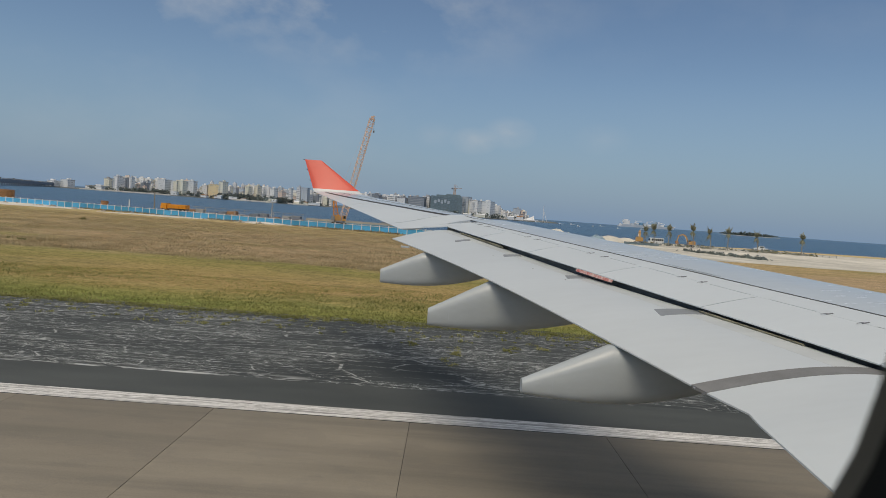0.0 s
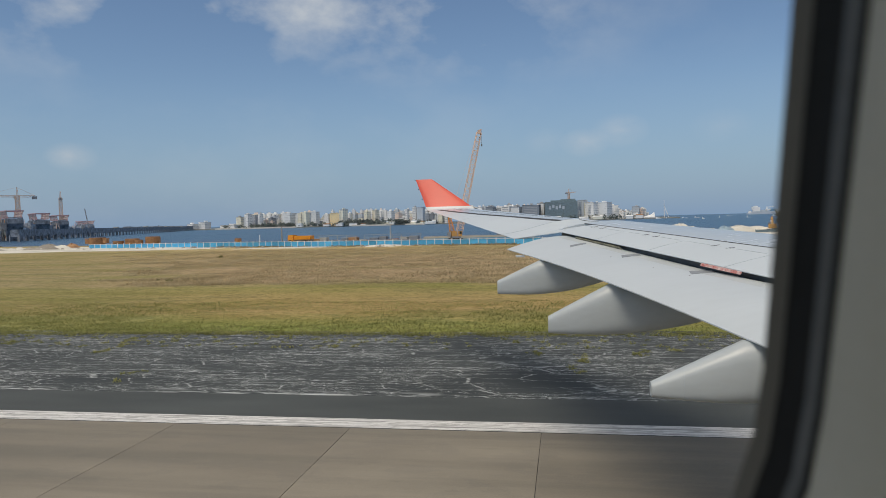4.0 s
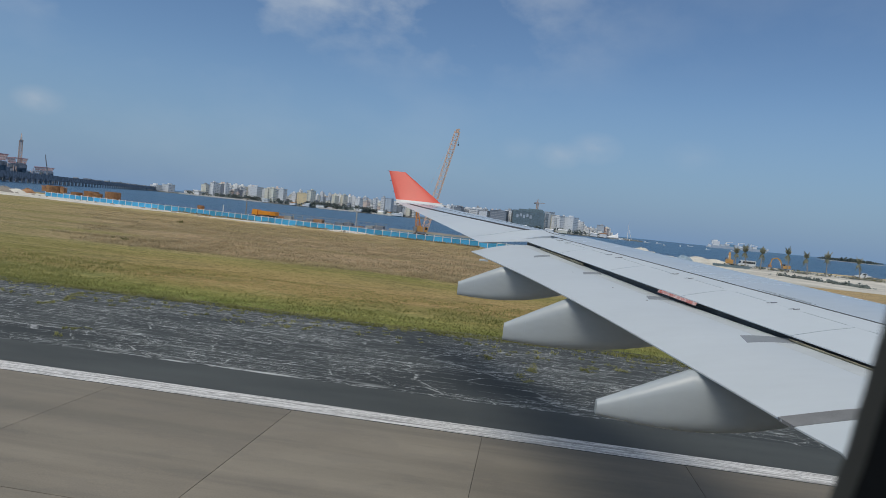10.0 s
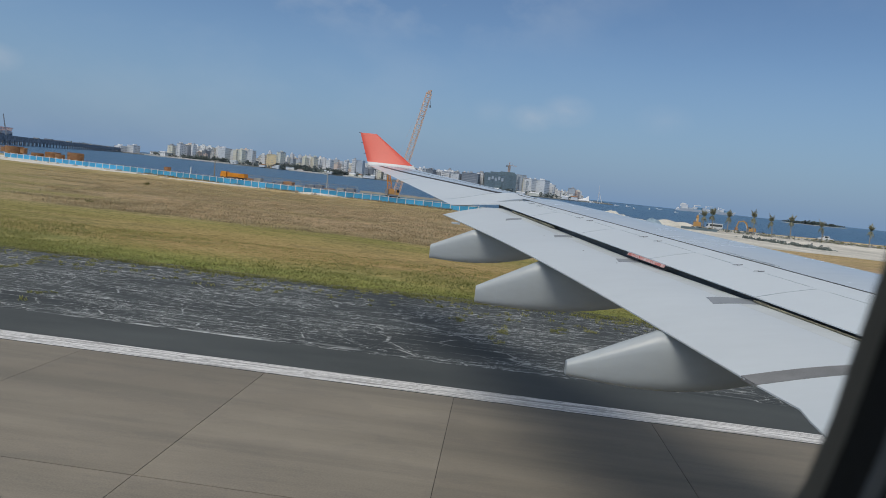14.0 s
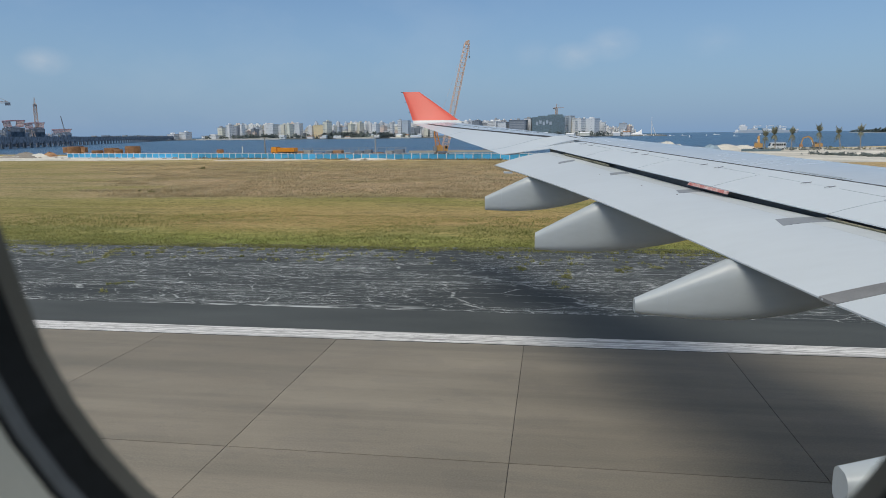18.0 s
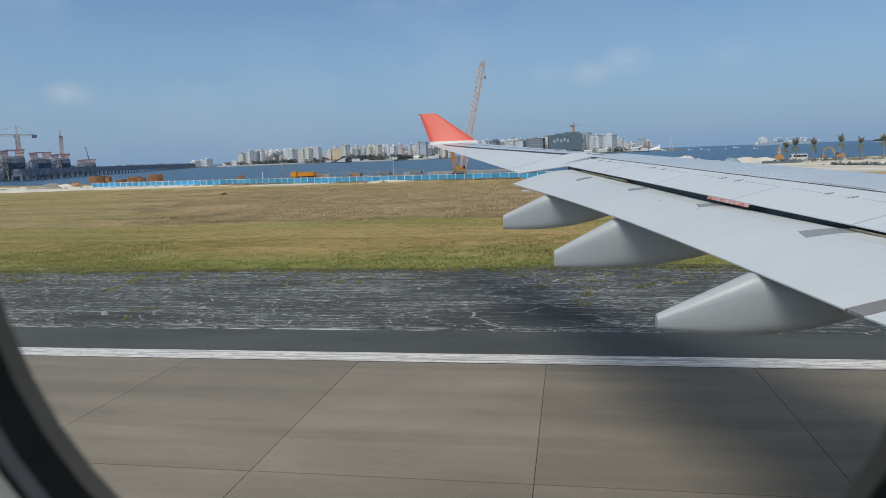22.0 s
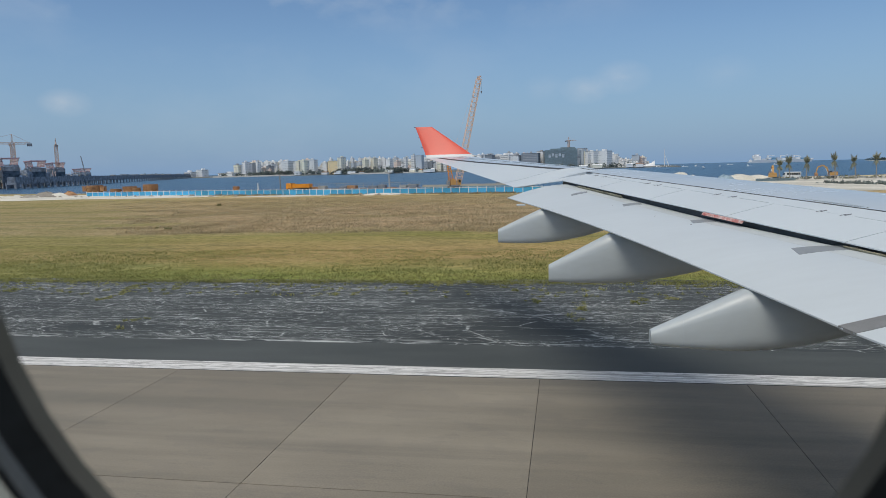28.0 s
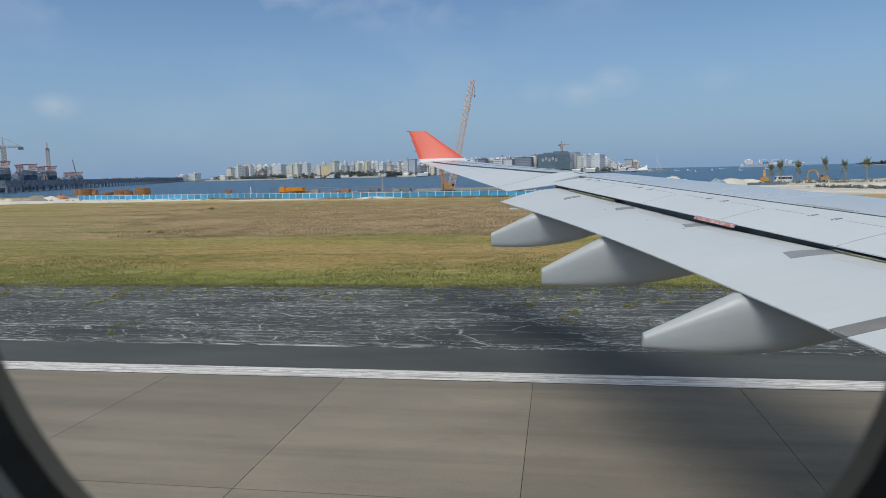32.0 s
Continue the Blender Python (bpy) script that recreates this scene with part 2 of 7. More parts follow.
M_WING = mat_basic("wing_paint", (0.585, 0.645, 0.69), 0.38, 0.0, 0.03, 0.7, 9, 0.01, (0.35, 1, 1), spec=0.5)
# bluer than wing_paint: the sky's grazing reflection is put into the colour
M_WINGTOP = mat_basic("wing_box_sky_tint", (0.505, 0.575, 0.635), 0.26, 0.0, 0.03, 0.6, 8, 0.008, (0.35, 1, 1), spec=0.6)
M_FLAP = mat_basic("flap_paint", (0.565, 0.618, 0.655), 0.42, 0.0, 0.045, 0.9, 7, 0.01, (0.25, 1, 1))
M_FAIR = mat_basic("fairing_paint", (0.47, 0.515, 0.535), 0.36, 0.0, 0.06, 1.2, 14, 0.01, (0.4, 1, 1))
# near black for joints, and for the shade inside the aileron gap
M_DARK = mat_basic("gap_shadow_metal", (0.045, 0.048, 0.05), 0.6, 0.2, 0.3, 4, 30, 0.05)
M_PRIMER = mat_basic("cove_primer", (0.30, 0.28, 0.20), 0.55, 0.0, 0.6, 3, 14, 0.05)
M_SEAL = mat_basic("grey_seal", (0.20, 0.205, 0.21), 0.6, 0.0, 0.15, 5, 60, 0.05)
M_RED = mat_basic("winglet_red", (0.83, 0.115, 0.075), 0.42, 0.0, 0.05, 1.5, 20, 0.005)
M_WHITE = mat_basic("white_paint", (0.74, 0.74, 0.73), 0.4, 0.0, 0.04, 2, 30, 0.01)
M_LINE = mat_basic("panel_line_grey", (0.22, 0.23, 0.25), 0.6, 0.0, 0.15, 5, 60, 0.02)
M_FAINT = mat_basic("faint_joint_grey", (0.47, 0.52, 0.56), 0.5, 0.0, 0.1, 5, 60, 0.02)
M_GASKET = mat_basic("black_gasket", (0.014, 0.017, 0.021), 0.7, 0.0, 0.3, 20, 200, 0.02, spec=0.12)
M_BEAD = mat_basic("dark_blue_bead", (0.10, 0.115, 0.135), 0.6, 0.0, 0.2, 20, 200, 0.02, spec=0.2)
M_SPAR = mat_basic("spar_paint", (0.13, 0.14, 0.15), 0.6, 0.0, 0.3, 2, 20, 0.03)
M_PLATE = mat_basic("grey_plate", (0.26, 0.285, 0.31), 0.55, 0.0, 0.1, 4, 40, 0.03)
M_LINING = mat_basic("cabin_lining", (0.43, 0.455, 0.44), 0.6, 0.0, 0.06, 12, 300, 0.02, dist=0.001)
M_RIM = mat_basic("window_rim_metal", (0.10, 0.107, 0.112), 0.55, 0.0, 0.1, 20, 200, 0.02, spec=0.3)
M_NOSE = mat_basic("flap_nose_paint", (0.545, 0.585, 0.60), 0.5, 0.0, 0.09, 1.2, 10, 0.01, (0.4, 1, 1))
M_WARN = mat_basic("worn_warning_paint", (0.62, 0.07, 0.05), 0.6, 0.0, 0.2, 9, 30, 0.02, tint=(0.74, 0.70, 0.66))

# The aircraft: wing, flaps, fairings, winglet, cabin side and window ----------------------------
def z_te(y):
    """Height of the flap's trailing edge at span y."""
    return 3.3 + 0.085 * y


def x_le(y):
    return 13.63 - 0.62 * y


Y_KINK, Y_FLAP, Y_TIP = 7.3, 18.3, 27.2


def tail(y):
    """Rear edge of the fixed upper surface (x, z) and the crest's height above it."""
    if y <= Y_FLAP:
        x = 7.87 - 0.44 * max(y, Y_KINK)
        return x, z_te(y) + 0.40, 0.093 * (x_le(y) - x)
    k = (y - Y_FLAP) / (Y_TIP - Y_FLAP)
    return -1.28 - 4.07 * k, 5.07 + 0.95 * k, 0.42 - 0.38 * k


def skin(y, f):
    """Point of the upper surface at span y, fraction f from the rear edge to the leading edge."""
    x, z, h = tail(y)
    s = 1 - ((f - 0.6) / 0.6) ** 2 if f < 0.6 else 1 - 1.7 * ((f - 0.6) / 0.4) ** 2.3
    if y > Y_FLAP and f < 0.6:      # hollow towards the aileron near its inner end
        k = max(0.0, 1 - (y - Y_FLAP) / 3.0)
        s += k * (0.5 - 0.5 * math.cos(math.pi * f / 0.6) - s)
    p = Vector((x + (x_le(y) - x) * f, y, z + h * s))
    if Y_FLAP < y < Y_FLAP + 0.88:      # runs on level from the spoilers
        xi, zi, hi = tail(Y_FLAP)
        fi = max(0.0, (p.x - xi) / (x_le(Y_FLAP) - xi))
        si = 1 - ((fi - 0.6) / 0.6) ** 2 if fi < 0.6 else 1 - 1.7 * ((fi - 0.6) / 0.4) ** 2.3
        k = (1 - (y - Y_FLAP) / 0.88) * min(1.0, max(0.0, (p.x - xi + 0.5) / 0.5))
        p.z += k * (zi + hi * si - p.z)
    return p


def under(y, f):
    if y > Y_FLAP:      # the outer wing is thin towards its rear edge
        return skin(y, f) - Vector((0, 0, (0.025 + 0.10 * f + 0.5 * max(0.0, f - 0.4)) * (1 - f ** 8)))
    x, z, h = tail(y)
    a, b = z - 0.14, z - 0.7 * h
    return Vector((x + (x_le(y) - x) * f, y, a + (b - a) * f - 0.75 * h * math.sin(math.pi * min(f, 1)) ** 0.8))


def span(a, b, n):
    return [a + (b - a) * i / n for i in range(n + 1)]


def panel(y0, y1, f0, f1, th=0.035, ny=8, nf=8):
    """A skin panel; f0 and f1 are numbers or functions of y."""
    g = Geo()
    lo = f0 if callable(f0) else (lambda y: f0)
    hi = f1 if callable(f1) else (lambda y: f1)
    top = [[skin(y, f) for f in span(lo(y), hi(y), nf)] for y in span(y0, y1, ny)]
    low = [[p - Vector((0, 0, th)) for p in r] for r in top]
    return g.shell(top, low)


wing = thing("aircraft_wing", "light grey airliner wing with red winglet and lowered flaps", "aircraft wing", (0, 0, 0))

# wing box: upper skin ahead of the spoilers, wrapped round the leading edge, and the underside
g = Geo()
rings = []
F_SP = 0.30
for y in span(0.12, Y_FLAP, 24):
    r = [skin(y, f) for f in span(F_SP, 1.0, 16)] + [under(y, f) for f in span(0.97, F_SP, 9)]
    rings.append(r)
g.loft(rings)
part("wing_box", g, M_WINGTOP, wing, "smooth painted skin with the sky's blue reflection in its colour", True, 0.9)
g = Geo()
rings = [[skin(y, f) - Vector((0, 0, 0.05)) for f in span(0.06, F_SP, 5)] + [under(y, f) for f in span(F_SP, 0.06, 5)]
         for y in span(0.12, Y_FLAP, 24)]
g.loft(rings)
part("rear_spar", g, M_SPAR, wing, "dark structure inside the flap gap")


def hinge(y):
    """Fraction at which the ailerons are hinged."""
    return 0.473 - 0.287 * (y - 19.2) / 7.6


# outer wing
g = Geo()
rings = []
for y in span(19.2, Y_TIP, 14):
    h = hinge(y) + 0.012
    rings.append([skin(y, f) for f in span(h, 1.0, 16)] + [under(y, f) for f in span(0.97, h, 8)])
g.loft(rings)
part("outer_wing_box", g, M_WINGTOP, wing, smooth=True, angle=0.9)
g = Geo()
rings = [[skin(y, f) for f in span(0.0, 1.0, 20)] + [under(y, f) for f in span(0.97, 0.03, 12)] for y in span(Y_FLAP + 0.02, 19.17, 6)]
g.loft(rings)
part("fixed_panel", g, M_WING, wing, smooth=True, angle=0.9)
g = Geo()
rings = [[skin(y, f) - Vector((0, 0, 0.04)) for f in span(0.1, hinge(y) + 0.03, 4)] + [under(y, f) + Vector((0, 0, 0.02)) for f in span(hinge(y) + 0.03, 0.1, 4)]
         for y in span(19.18, 26.9, 8)]
g.loft(rings)
part("aileron_cove", g, M_DARK, wing)
for y0, y1 in ((19.2, 22.9), (22.93, 26.8)):
    g = Geo()
    rings = [[skin(y, f) for f in span(0.0, hinge(y) - 0.012, 8)] + [under(y, f) for f in span(hinge(y) - 0.012, 0.02, 5)] for y in span(y0, y1, 6)]
    g.loft(rings)
    part("aileron", g, M_WING, wing, smooth=True, angle=0.9)
g = Geo()
rings = [[skin(y, f) for f in span(0.0, hinge(y) + 0.01, 8)] + [under(y, f) for f in span(hinge(y) + 0.01, 0.02, 5)] for y in span(26.83, Y_TIP, 2)]
g.loft(rings)
part("tip_panel", g, M_WING, wing, smooth=True, angle=0.9)

# spoilers
SPOILERS = [(18.312, 16.219), (16.201, 14.169), (14.151, 11.979), (11.961, 9.739), (9.721, 7.34), (7.32, 4.589), (4.571, 0.3)]


def spoiler_hinge(y):
    """Fraction at which the spoilers are hinged."""
    return 0.196 + 0.0045 * max(0.0, y - 10)


# fixed skin between the spoilers' hinges and the spar
part("spoiler_apron", panel(0.3, 18.312, spoiler_hinge, F_SP - 0.008, 0.016, 40, 4), M_WING, wing, smooth=True, angle=0.9)
for a, b in SPOILERS:
    part("spoiler", panel(b, a, 0.0, lambda y: spoiler_hinge(y) - 0.0012, 0.016, 6, 8), M_WING, wing, smooth=True, angle=0.9)
    for k in (0.42, 0.60):      # hinge brackets, let into the skin; a thin dark tail stands in for their shadow
        y = b + (a - b) * k
        f = spoiler_hinge(y) + 0.006
        p = skin(y, f)
        slope = math.atan2(skin(y, f + 0.02).z - skin(y, f - 0.02).z, skin(y, f + 0.02).x - skin(y, f - 0.02).x)
        rot = Matrix.Rotation(-slope, 3, "Y")
        g = Geo().box(p + Vector((0, 0, 0.004)), (0.09, 0.02, 0.012), rot).box(p + Vector((-0.07, 0, 0.001)), (0.08, 0.012, 0.006), rot)
        part("hinge_bracket", g, M_LINE, wing, "dark hinge fitting let into the skin, its shadow built as a tail")
    for k0, k1 in ((0.05, 0.36), (0.66, 0.93)):      # a thin joint along the hinge
        g = Geo()
        for q in range(5):
            y0, y1 = b + (a - b) * (k0 + (k1 - k0) * q / 5), b + (a - b) * (k0 + (k1 - k0) * (q + 0.92) / 5)
            g.bar(skin(y0, spoiler_hinge(y0)) + Vector((0, 0, 0.001)), skin(y1, spoiler_hinge(y1)) + Vector((0, 0, 0.001)), 0.008)
        part("panel_joint", g, M_FAINT, wing)

# dark joint along the spar ahead of the spoilers; dark strip as shade in the aileron gap
def surface_strip(ys, f, w, mat, name, label=""):
    top = [[skin(y, f(y) + d / (x_le(y) - tail(y)[0])) + Vector((0, 0, 0.003)) for d in (-w / 2, 0, w / 2)] for y in ys]
    low = [[p - Vector((0, 0, 0.006)) for p in r] for r in top]
    part(name, Geo().shell(top, low), mat, wing, label)


surface_strip(span(0.3, Y_FLAP - 0.02, 40), lambda y: 0.295, 0.034, M_DARK, "spar_joint", "thin dark joint along the wing")
# raised strip: the gap's shade is put into its dark colour
surface_strip(span(19.2, 26.8, 24), hinge, 0.16, M_DARK, "aileron_hinge_gap", "dark strip for the shade in the ailerons' hinge gap")
surface_strip(span(18.35, 26.9, 24), lambda y: 0.62 - 0.02 * (y - 18.3), 0.03, M_DARK, "skin_joint")
# worn rows of stencilled marks just ahead of the spar joint
rnd = random.Random(8)
for f, y, y1 in ((0.321, 11.92, 11.0), (0.314, 11.75, 10.85), (0.307, 11.55, 10.95)):
    while y > y1:
        w = rnd.uniform(0.03, 0.07)
        part("stencil_mark", Geo().bar(skin(y, f) + Vector((0, 0, 0.0012)), skin(y - w, f) + Vector((0, 0, 0.0012)), 0.016), M_FAINT, wing)
        y -= w + rnd.uniform(0.015, 0.05)
# trailing-edge cove seen through the flap gap, in primer colour, with a red and white warning strip
for y0, y1 in ((17.2, 15.2), (9.75, 8.2)):
    g = Geo()
    top = [[Vector((tail(y)[0] - 0.02 + d, y, tail(y)[1] - 0.05 - 0.06 * e)) for d, e in ((0, 0), (0.05, 1))] for y in span(y1, y0, 4)]
    low = [[p + Vector((0.03, 0, 0)) for p in r] for r in top]
    part("cove_strip", g.shell(top, low), M_PRIMER, wing, "ochre primer strip")


top = [[Vector((tail(y)[0] - 0.03 + d, y, tail(y)[1] - 0.012 - 0.045 * e)) for d, e in ((0, 0), (-0.02, 1))] for y in span(11.55, 12.5, 6)]
low = [[p + Vector((0.02, 0, 0)) for p in r] for r in top]
part("warning_stripe", Geo().shell(top, low), M_WARN, wing, "worn red and white warning stripe")


# flaps
def x_flap(y):
    if y < 6.6:
        return 2.98
    return 2.78 - 0.396 * (y - 7.23)


def flap_rise(y):
    """Height of the flap's nose over its trailing edge: the gap above it narrows outwards."""
    return max(0.325 - 0.016 * max(0.0, y - 9), 0.23 + 0.0095 * max(0.0, y - 9))


def bow(y):
    """How far the outer flap's rear edge bends up between its ends."""
    return 0.11 * math.sin(math.pi * (y - 7.3) / 10.6) if 7.3 < y < 17.9 else 0.0


def flap_ring(y):
    xt, zt = x_flap(y), z_te(y)
    xn = tail(y)[0] + 0.38
    c = xn - xt
    up = []
    for u in span(0, 1, 18):
        # from the thin trailing edge up to a rounded nose under the spoilers
        z = flap_rise(y) * math.sin(math.pi / 2 * min(1, u / 0.82)) if u < 0.82 else flap_rise(y) - 0.15 * ((u - 0.82) / 0.18) ** 2
        up.append(Vector((xt + c * u, y, zt + z + bow(y) * max(0.0, 1 - u / 0.82))))
    low = [Vector((xt + c * u, y, zt - 0.018 - 0.03 * math.sin(math.pi * u) + 0.06 * u + bow(y) * (1 - u))) for u in span(1.0, 0.0, 12)]
    return up + low


for nm, y0, y1 in (("flap", 7.36, 17.86), ("flap", 0.30, 7.24)):
    g = Geo().loft([flap_ring(y) for y in span(y0, y1, 24)])
    part(nm, g, M_FLAP, wing, "grey flap run out and lowered", True, 0.7)
# rubbed band behind the flap's nose
g = Geo()
rows_ = []
for y in span(7.40, 17.8, 24):
    r = flap_ring(y)[12:16]
    rows_.append([p + Vector((0, 0, 0.0015)) for p in r])
part("nose_band", g.shell(rows_, [[p - Vector((0, 0, 0.001)) for p in r] for r in rows_]), M_NOSE, wing, "rubbed grey band along the flap's nose", True)
# sealing strip between the flaps, with a dark mouth
g = Geo()
rings = [[p + Vector((0, 0, 0.006)) for p in flap_ring(y)[:17]] + [p - Vector((0, 0, 0.03)) for p in flap_ring(y)[:17]][::-1] for y in (7.20, 7.28, 7.42)]
part("flap_seal", g.loft(rings), M_SEAL, wing, "dark grey rubber seal")
part("seal_cap", Geo().loft([[Vector((x, y, z_te(7.3) + z)) for x, z in ((4.2, 0.25), (4.95, 0.27), (5.0, 0.20), (4.2, 0.19))] for y in (7.0, 7.5)]), M_SEAL, wing)
# dark rectangular plates on the flap's upper side
def flap_z(x, y):
    """Height of the flap's upper side."""
    u = min(1, (x - x_flap(y)) / (tail(y)[0] + 0.38 - x_flap(y)) / 0.82)
    return z_te(y) + flap_rise(y) * math.sin(math.pi / 2 * u) + bow(y) * (1 - u)


for x, y, lx, ly in ((0.16, 16.03, 0.36, 0.20), (1.15, 14.10, 0.37, 0.24), (2.10, 12.00, 0.40, 0.30), (2.97, 9.50, 0.80, 0.33)):
    top = [[Vector((x + lx * i / 6, y + ly * j + 0.16 * i / 6, flap_z(x + lx * i / 6, y + ly * j + 0.16 * i / 6) + 0.005)) for j in (0, 1)] for i in range(7)]
    low = [[p - Vector((0, 0, 0.004)) for p in r] for r in top]
    part("wear_plate", Geo().shell(top, low), M_PLATE, wing, "grey plate on the flap")
# small rivet marks on the flap
for x, y in ((0.95, 14.3), (2.05, 11.9), (1.6, 12.9)):
    part("rivet_head", Geo().tube((x, y, flap_z(x, y) - 0.002), (x, y, flap_z(x, y) + 0.004), 0.016, n=8), M_SEAL, wing)
# bracket at the flap's outer end
g = Geo().box((-1.02, 16.72, z_te(16.72) - 0.03), (0.2, 0.36, 0.03), Matrix.Rotation(0.1, 3, "Z"))
part("end_bracket", g, M_FLAP, wing)


# flap track fairings: canoe-shaped pods, cut square at the tail
def fairing(y, x0, x_te, z_tail, tail_h, x_low, z_low, curve, w, length=5.2):
    """x0: tail end, x_te: where its ridge meets the flap; z_tail: ridge at the tail; x_low, z_low: lowest point of the keel."""
    g, rings = Geo(), []
    for u in span(0, 1, 30):
        u = u ** 1.3
        x = x0 + length * u
        k = (x - x0) / (x_te - x0)
        top = z_tail + (z_te(y) + bow(y) - 0.03 - z_tail) * k if k < 1 else z_te(y) + bow(y) - 0.03 + 0.05 * (x - x_te)
        low = z_low + (z_tail - tail_h - z_low) * ((x_low - x) / (x_low - x0)) ** 2 if x < x_low else z_low + curve * (x - x_low) ** 2
        low = min(low, top - 0.06)
        half = w * (0.45 + 0.55 * math.sin(math.pi / 2 * min(1, u / 0.35))) * (1 if u < 0.7 else max(0.12, 1 - ((u - 0.7) / 0.3) ** 2))
        mid, hh = (top + low) / 2, (top - low) / 2
        ring = []
        for a in range(28):
            t = 2 * math.pi * a / 28
            c, s = math.cos(t), math.sin(t)
            ex = 0.5 if u < 0.15 else 0.5 + 0.3 * min(1.0, (u - 0.15) / 0.25)
            px = math.copysign(abs(c) ** ex, c) * half
            pz = math.copysign(abs(s) ** ex, s) * hh
            if s > 0:
                px *= 1 - 0.3 * s * s      # narrower along the ridge
            ring.append(Vector((x, y + px, mid + pz)))
        rings.append(ring)
    g.loft(rings)
    pod = part("flap_track_fairing", g, M_FAIR, wing, "pale grey canoe-shaped pod under the flap", True, 0.8)
    # joint round the tail cone
    r0 = [rings[4][i] for i in range(28)]
    c = sum(r0, Vector()) / 28
    g = Geo()
    big = [[c + (p - c) * s + Vector((d, 0, 0)) for p in r0] for s, d in ((0.97, -0.003), (1.0015, -0.003), (1.0015, 0.003), (0.97, 0.003))]
    g.loft(big + [big[0]], caps=False)
    part("tail_joint", g, M_FAINT, pod)
    return pod


fairing(8.82, 1.05, 2.15, 3.54, 0.17, 2.05, 3.31, 0.13, 0.24)
fairing(12.51, -0.28, 0.85, 3.84, 0.30, 0.6, 3.52, 0.075, 0.25)
fairing(15.65, -1.47, -0.5, 4.21, 0.30, -0.8, 3.89, 0.10, 0.23)
fairing(4.45, 1.83, 2.35, 3.49, 0.24, 2.7, 3.06, 0.11, 0.26)

# winglet: white root, red blade swept back and canted outwards, static wicks on its rear edge
def winglet_ring(k, grow=0.0):
    """Section at height fraction k (0 at the root)."""
    xr, xf = -5.36 - 0.55 * k, -3.42 - 1.82 * k
    y, z = 27.28 + 0.62 * k ** 0.8, 6.02 + 1.26 * k
    t = (0.075 * (1 - k) + 0.02) + grow
    pts = []
    for s in (1, -1):
        for u in (span(0, 1, 10) if s > 0 else span(0.95, 0.05, 9)):
            w = t * (u * (1 - u) * 4) ** 0.6 + 0.004
            pts.append(Vector((xr + (xf - xr) * u, y + s * w, z)))
    return pts


part("winglet", Geo().loft([winglet_ring(k) for k in span(0.10, 1, 10)]), M_RED, wing, "bright red winglet blade", True, 0.8)
rr = [winglet_ring(k, 0.003) for k in (0.02, 0.06, 0.10)]
low_ring = [Vector((p.x * 1.0, 27.19 + (p.y - 27.28) * 0.6, z)) for p, z in ((q, 5.97 + 0.03 * i / 20) for i, q in enumerate(winglet_ring(0)))]
part("winglet_root", Geo().loft([low_ring] + rr), M_WHITE, wing, "white root band", True, 0.9)
for k in (0.35, 0.68, 0.99):
    p = winglet_ring(k)[0]
    part("static_wick", Geo().tube(p, p + Vector((-0.06, 0, 0.0)), 0.012, 0.008, 6), M_GASKET, wing)
for y in (24.2, 24.9, 25.6, 26.2, 26.7):
    p = skin(y, 0.0)
    part("static_wick", Geo().tube(p, p + Vector((-0.22, -0.02, -0.03)), 0.007, 0.003, 6), M_SEAL, wing)

# cabin side: fuselage barrel with one window opening
C_Y, C_Z, R_OUT = -2.52, 4.85, 2.82
WX, WZ, WW, WH, WR = -0.053, 5.640, 0.296, 0.440, 0.138      # window centre, size and corner radius


def rounded(w, h, r, n=10):
    """Outline of a rounded rectangle about the origin, starting at the right."""
    pts = []
    for cx, cz, a0 in ((w / 2 - r, h / 2 - r, 0), (-w / 2 + r, h / 2 - r, 90), (-w / 2 + r, -h / 2 + r, 180), (w / 2 - r, -h / 2 + r, 270)):
        for i in range(n + 1):
            a = radians(a0 + 90 * i / n)
            pts.append((cx + r * math.cos(a), cz + r * math.sin(a)))
    return pts


def wall_y(z, rad):
    return C_Y + math.sqrt(max(rad * rad - (z - C_Z) ** 2, 0))


cabin = thing("cabin_side", "airliner cabin side wall with one oval-cornered window", "aircraft cabin", (0, 0, 0), kind="structure")
out = rounded(WW, WH, WR)
big = []
for x, z in out:       # the same directions on the edge of a rectangle
    k = min(0.75 / max(abs(x), 1e-6), 0.55 / max(abs(z), 1e-6))
    big.append((x * k, z * k))
g = Geo()
ring = lambda pts, rad: [Vector((WX + x, wall_y(WZ + z, rad), WZ + z)) for x, z in pts]
mids = [[(a[0] + (b[0] - a[0]) * k, a[1] + (b[1] - a[1]) * k) for a, b in zip(out, big)] for k in (0, 0.3, 0.65, 1)]
grow = lambda pts, k: [(x * k, z * k) for x, z in pts]
rings = [ring(m, R_OUT) for m in mids[1:]][::-1] + [ring(grow(out, 1.012), R_OUT)]
g.loft(rings, caps=False)
part("skin_panel", g, M_WHITE, cabin, smooth=True, angle=0.7)
g = Geo()
g.loft([ring(grow(out, 1.01), R_OUT + 0.002), ring(grow(out, 0.99), R_OUT + 0.001), ring(grow(out, 1.010), R_OUT - 0.0035), ring(grow(out, 1.012), R_OUT - 0.004)], caps=False)
window = thing("window_1", "cabin window with worn metal rim and grey plastic surround", "window", kind="structure")
part("window_frame", g, M_RIM, window, "worn grey metal window rim", True)
g = Geo()
g.loft([ring(grow(out, 1.010), R_OUT - 0.0034), ring(grow(out, 1.025), R_OUT - 0.007), ring(grow(out, 1.030), R_OUT - 0.0150), ring(grow(out, 1.032), R_OUT - 0.0155)], caps=False)
part("window_gasket", g, M_GASKET, window, "black rubber window gasket", True)
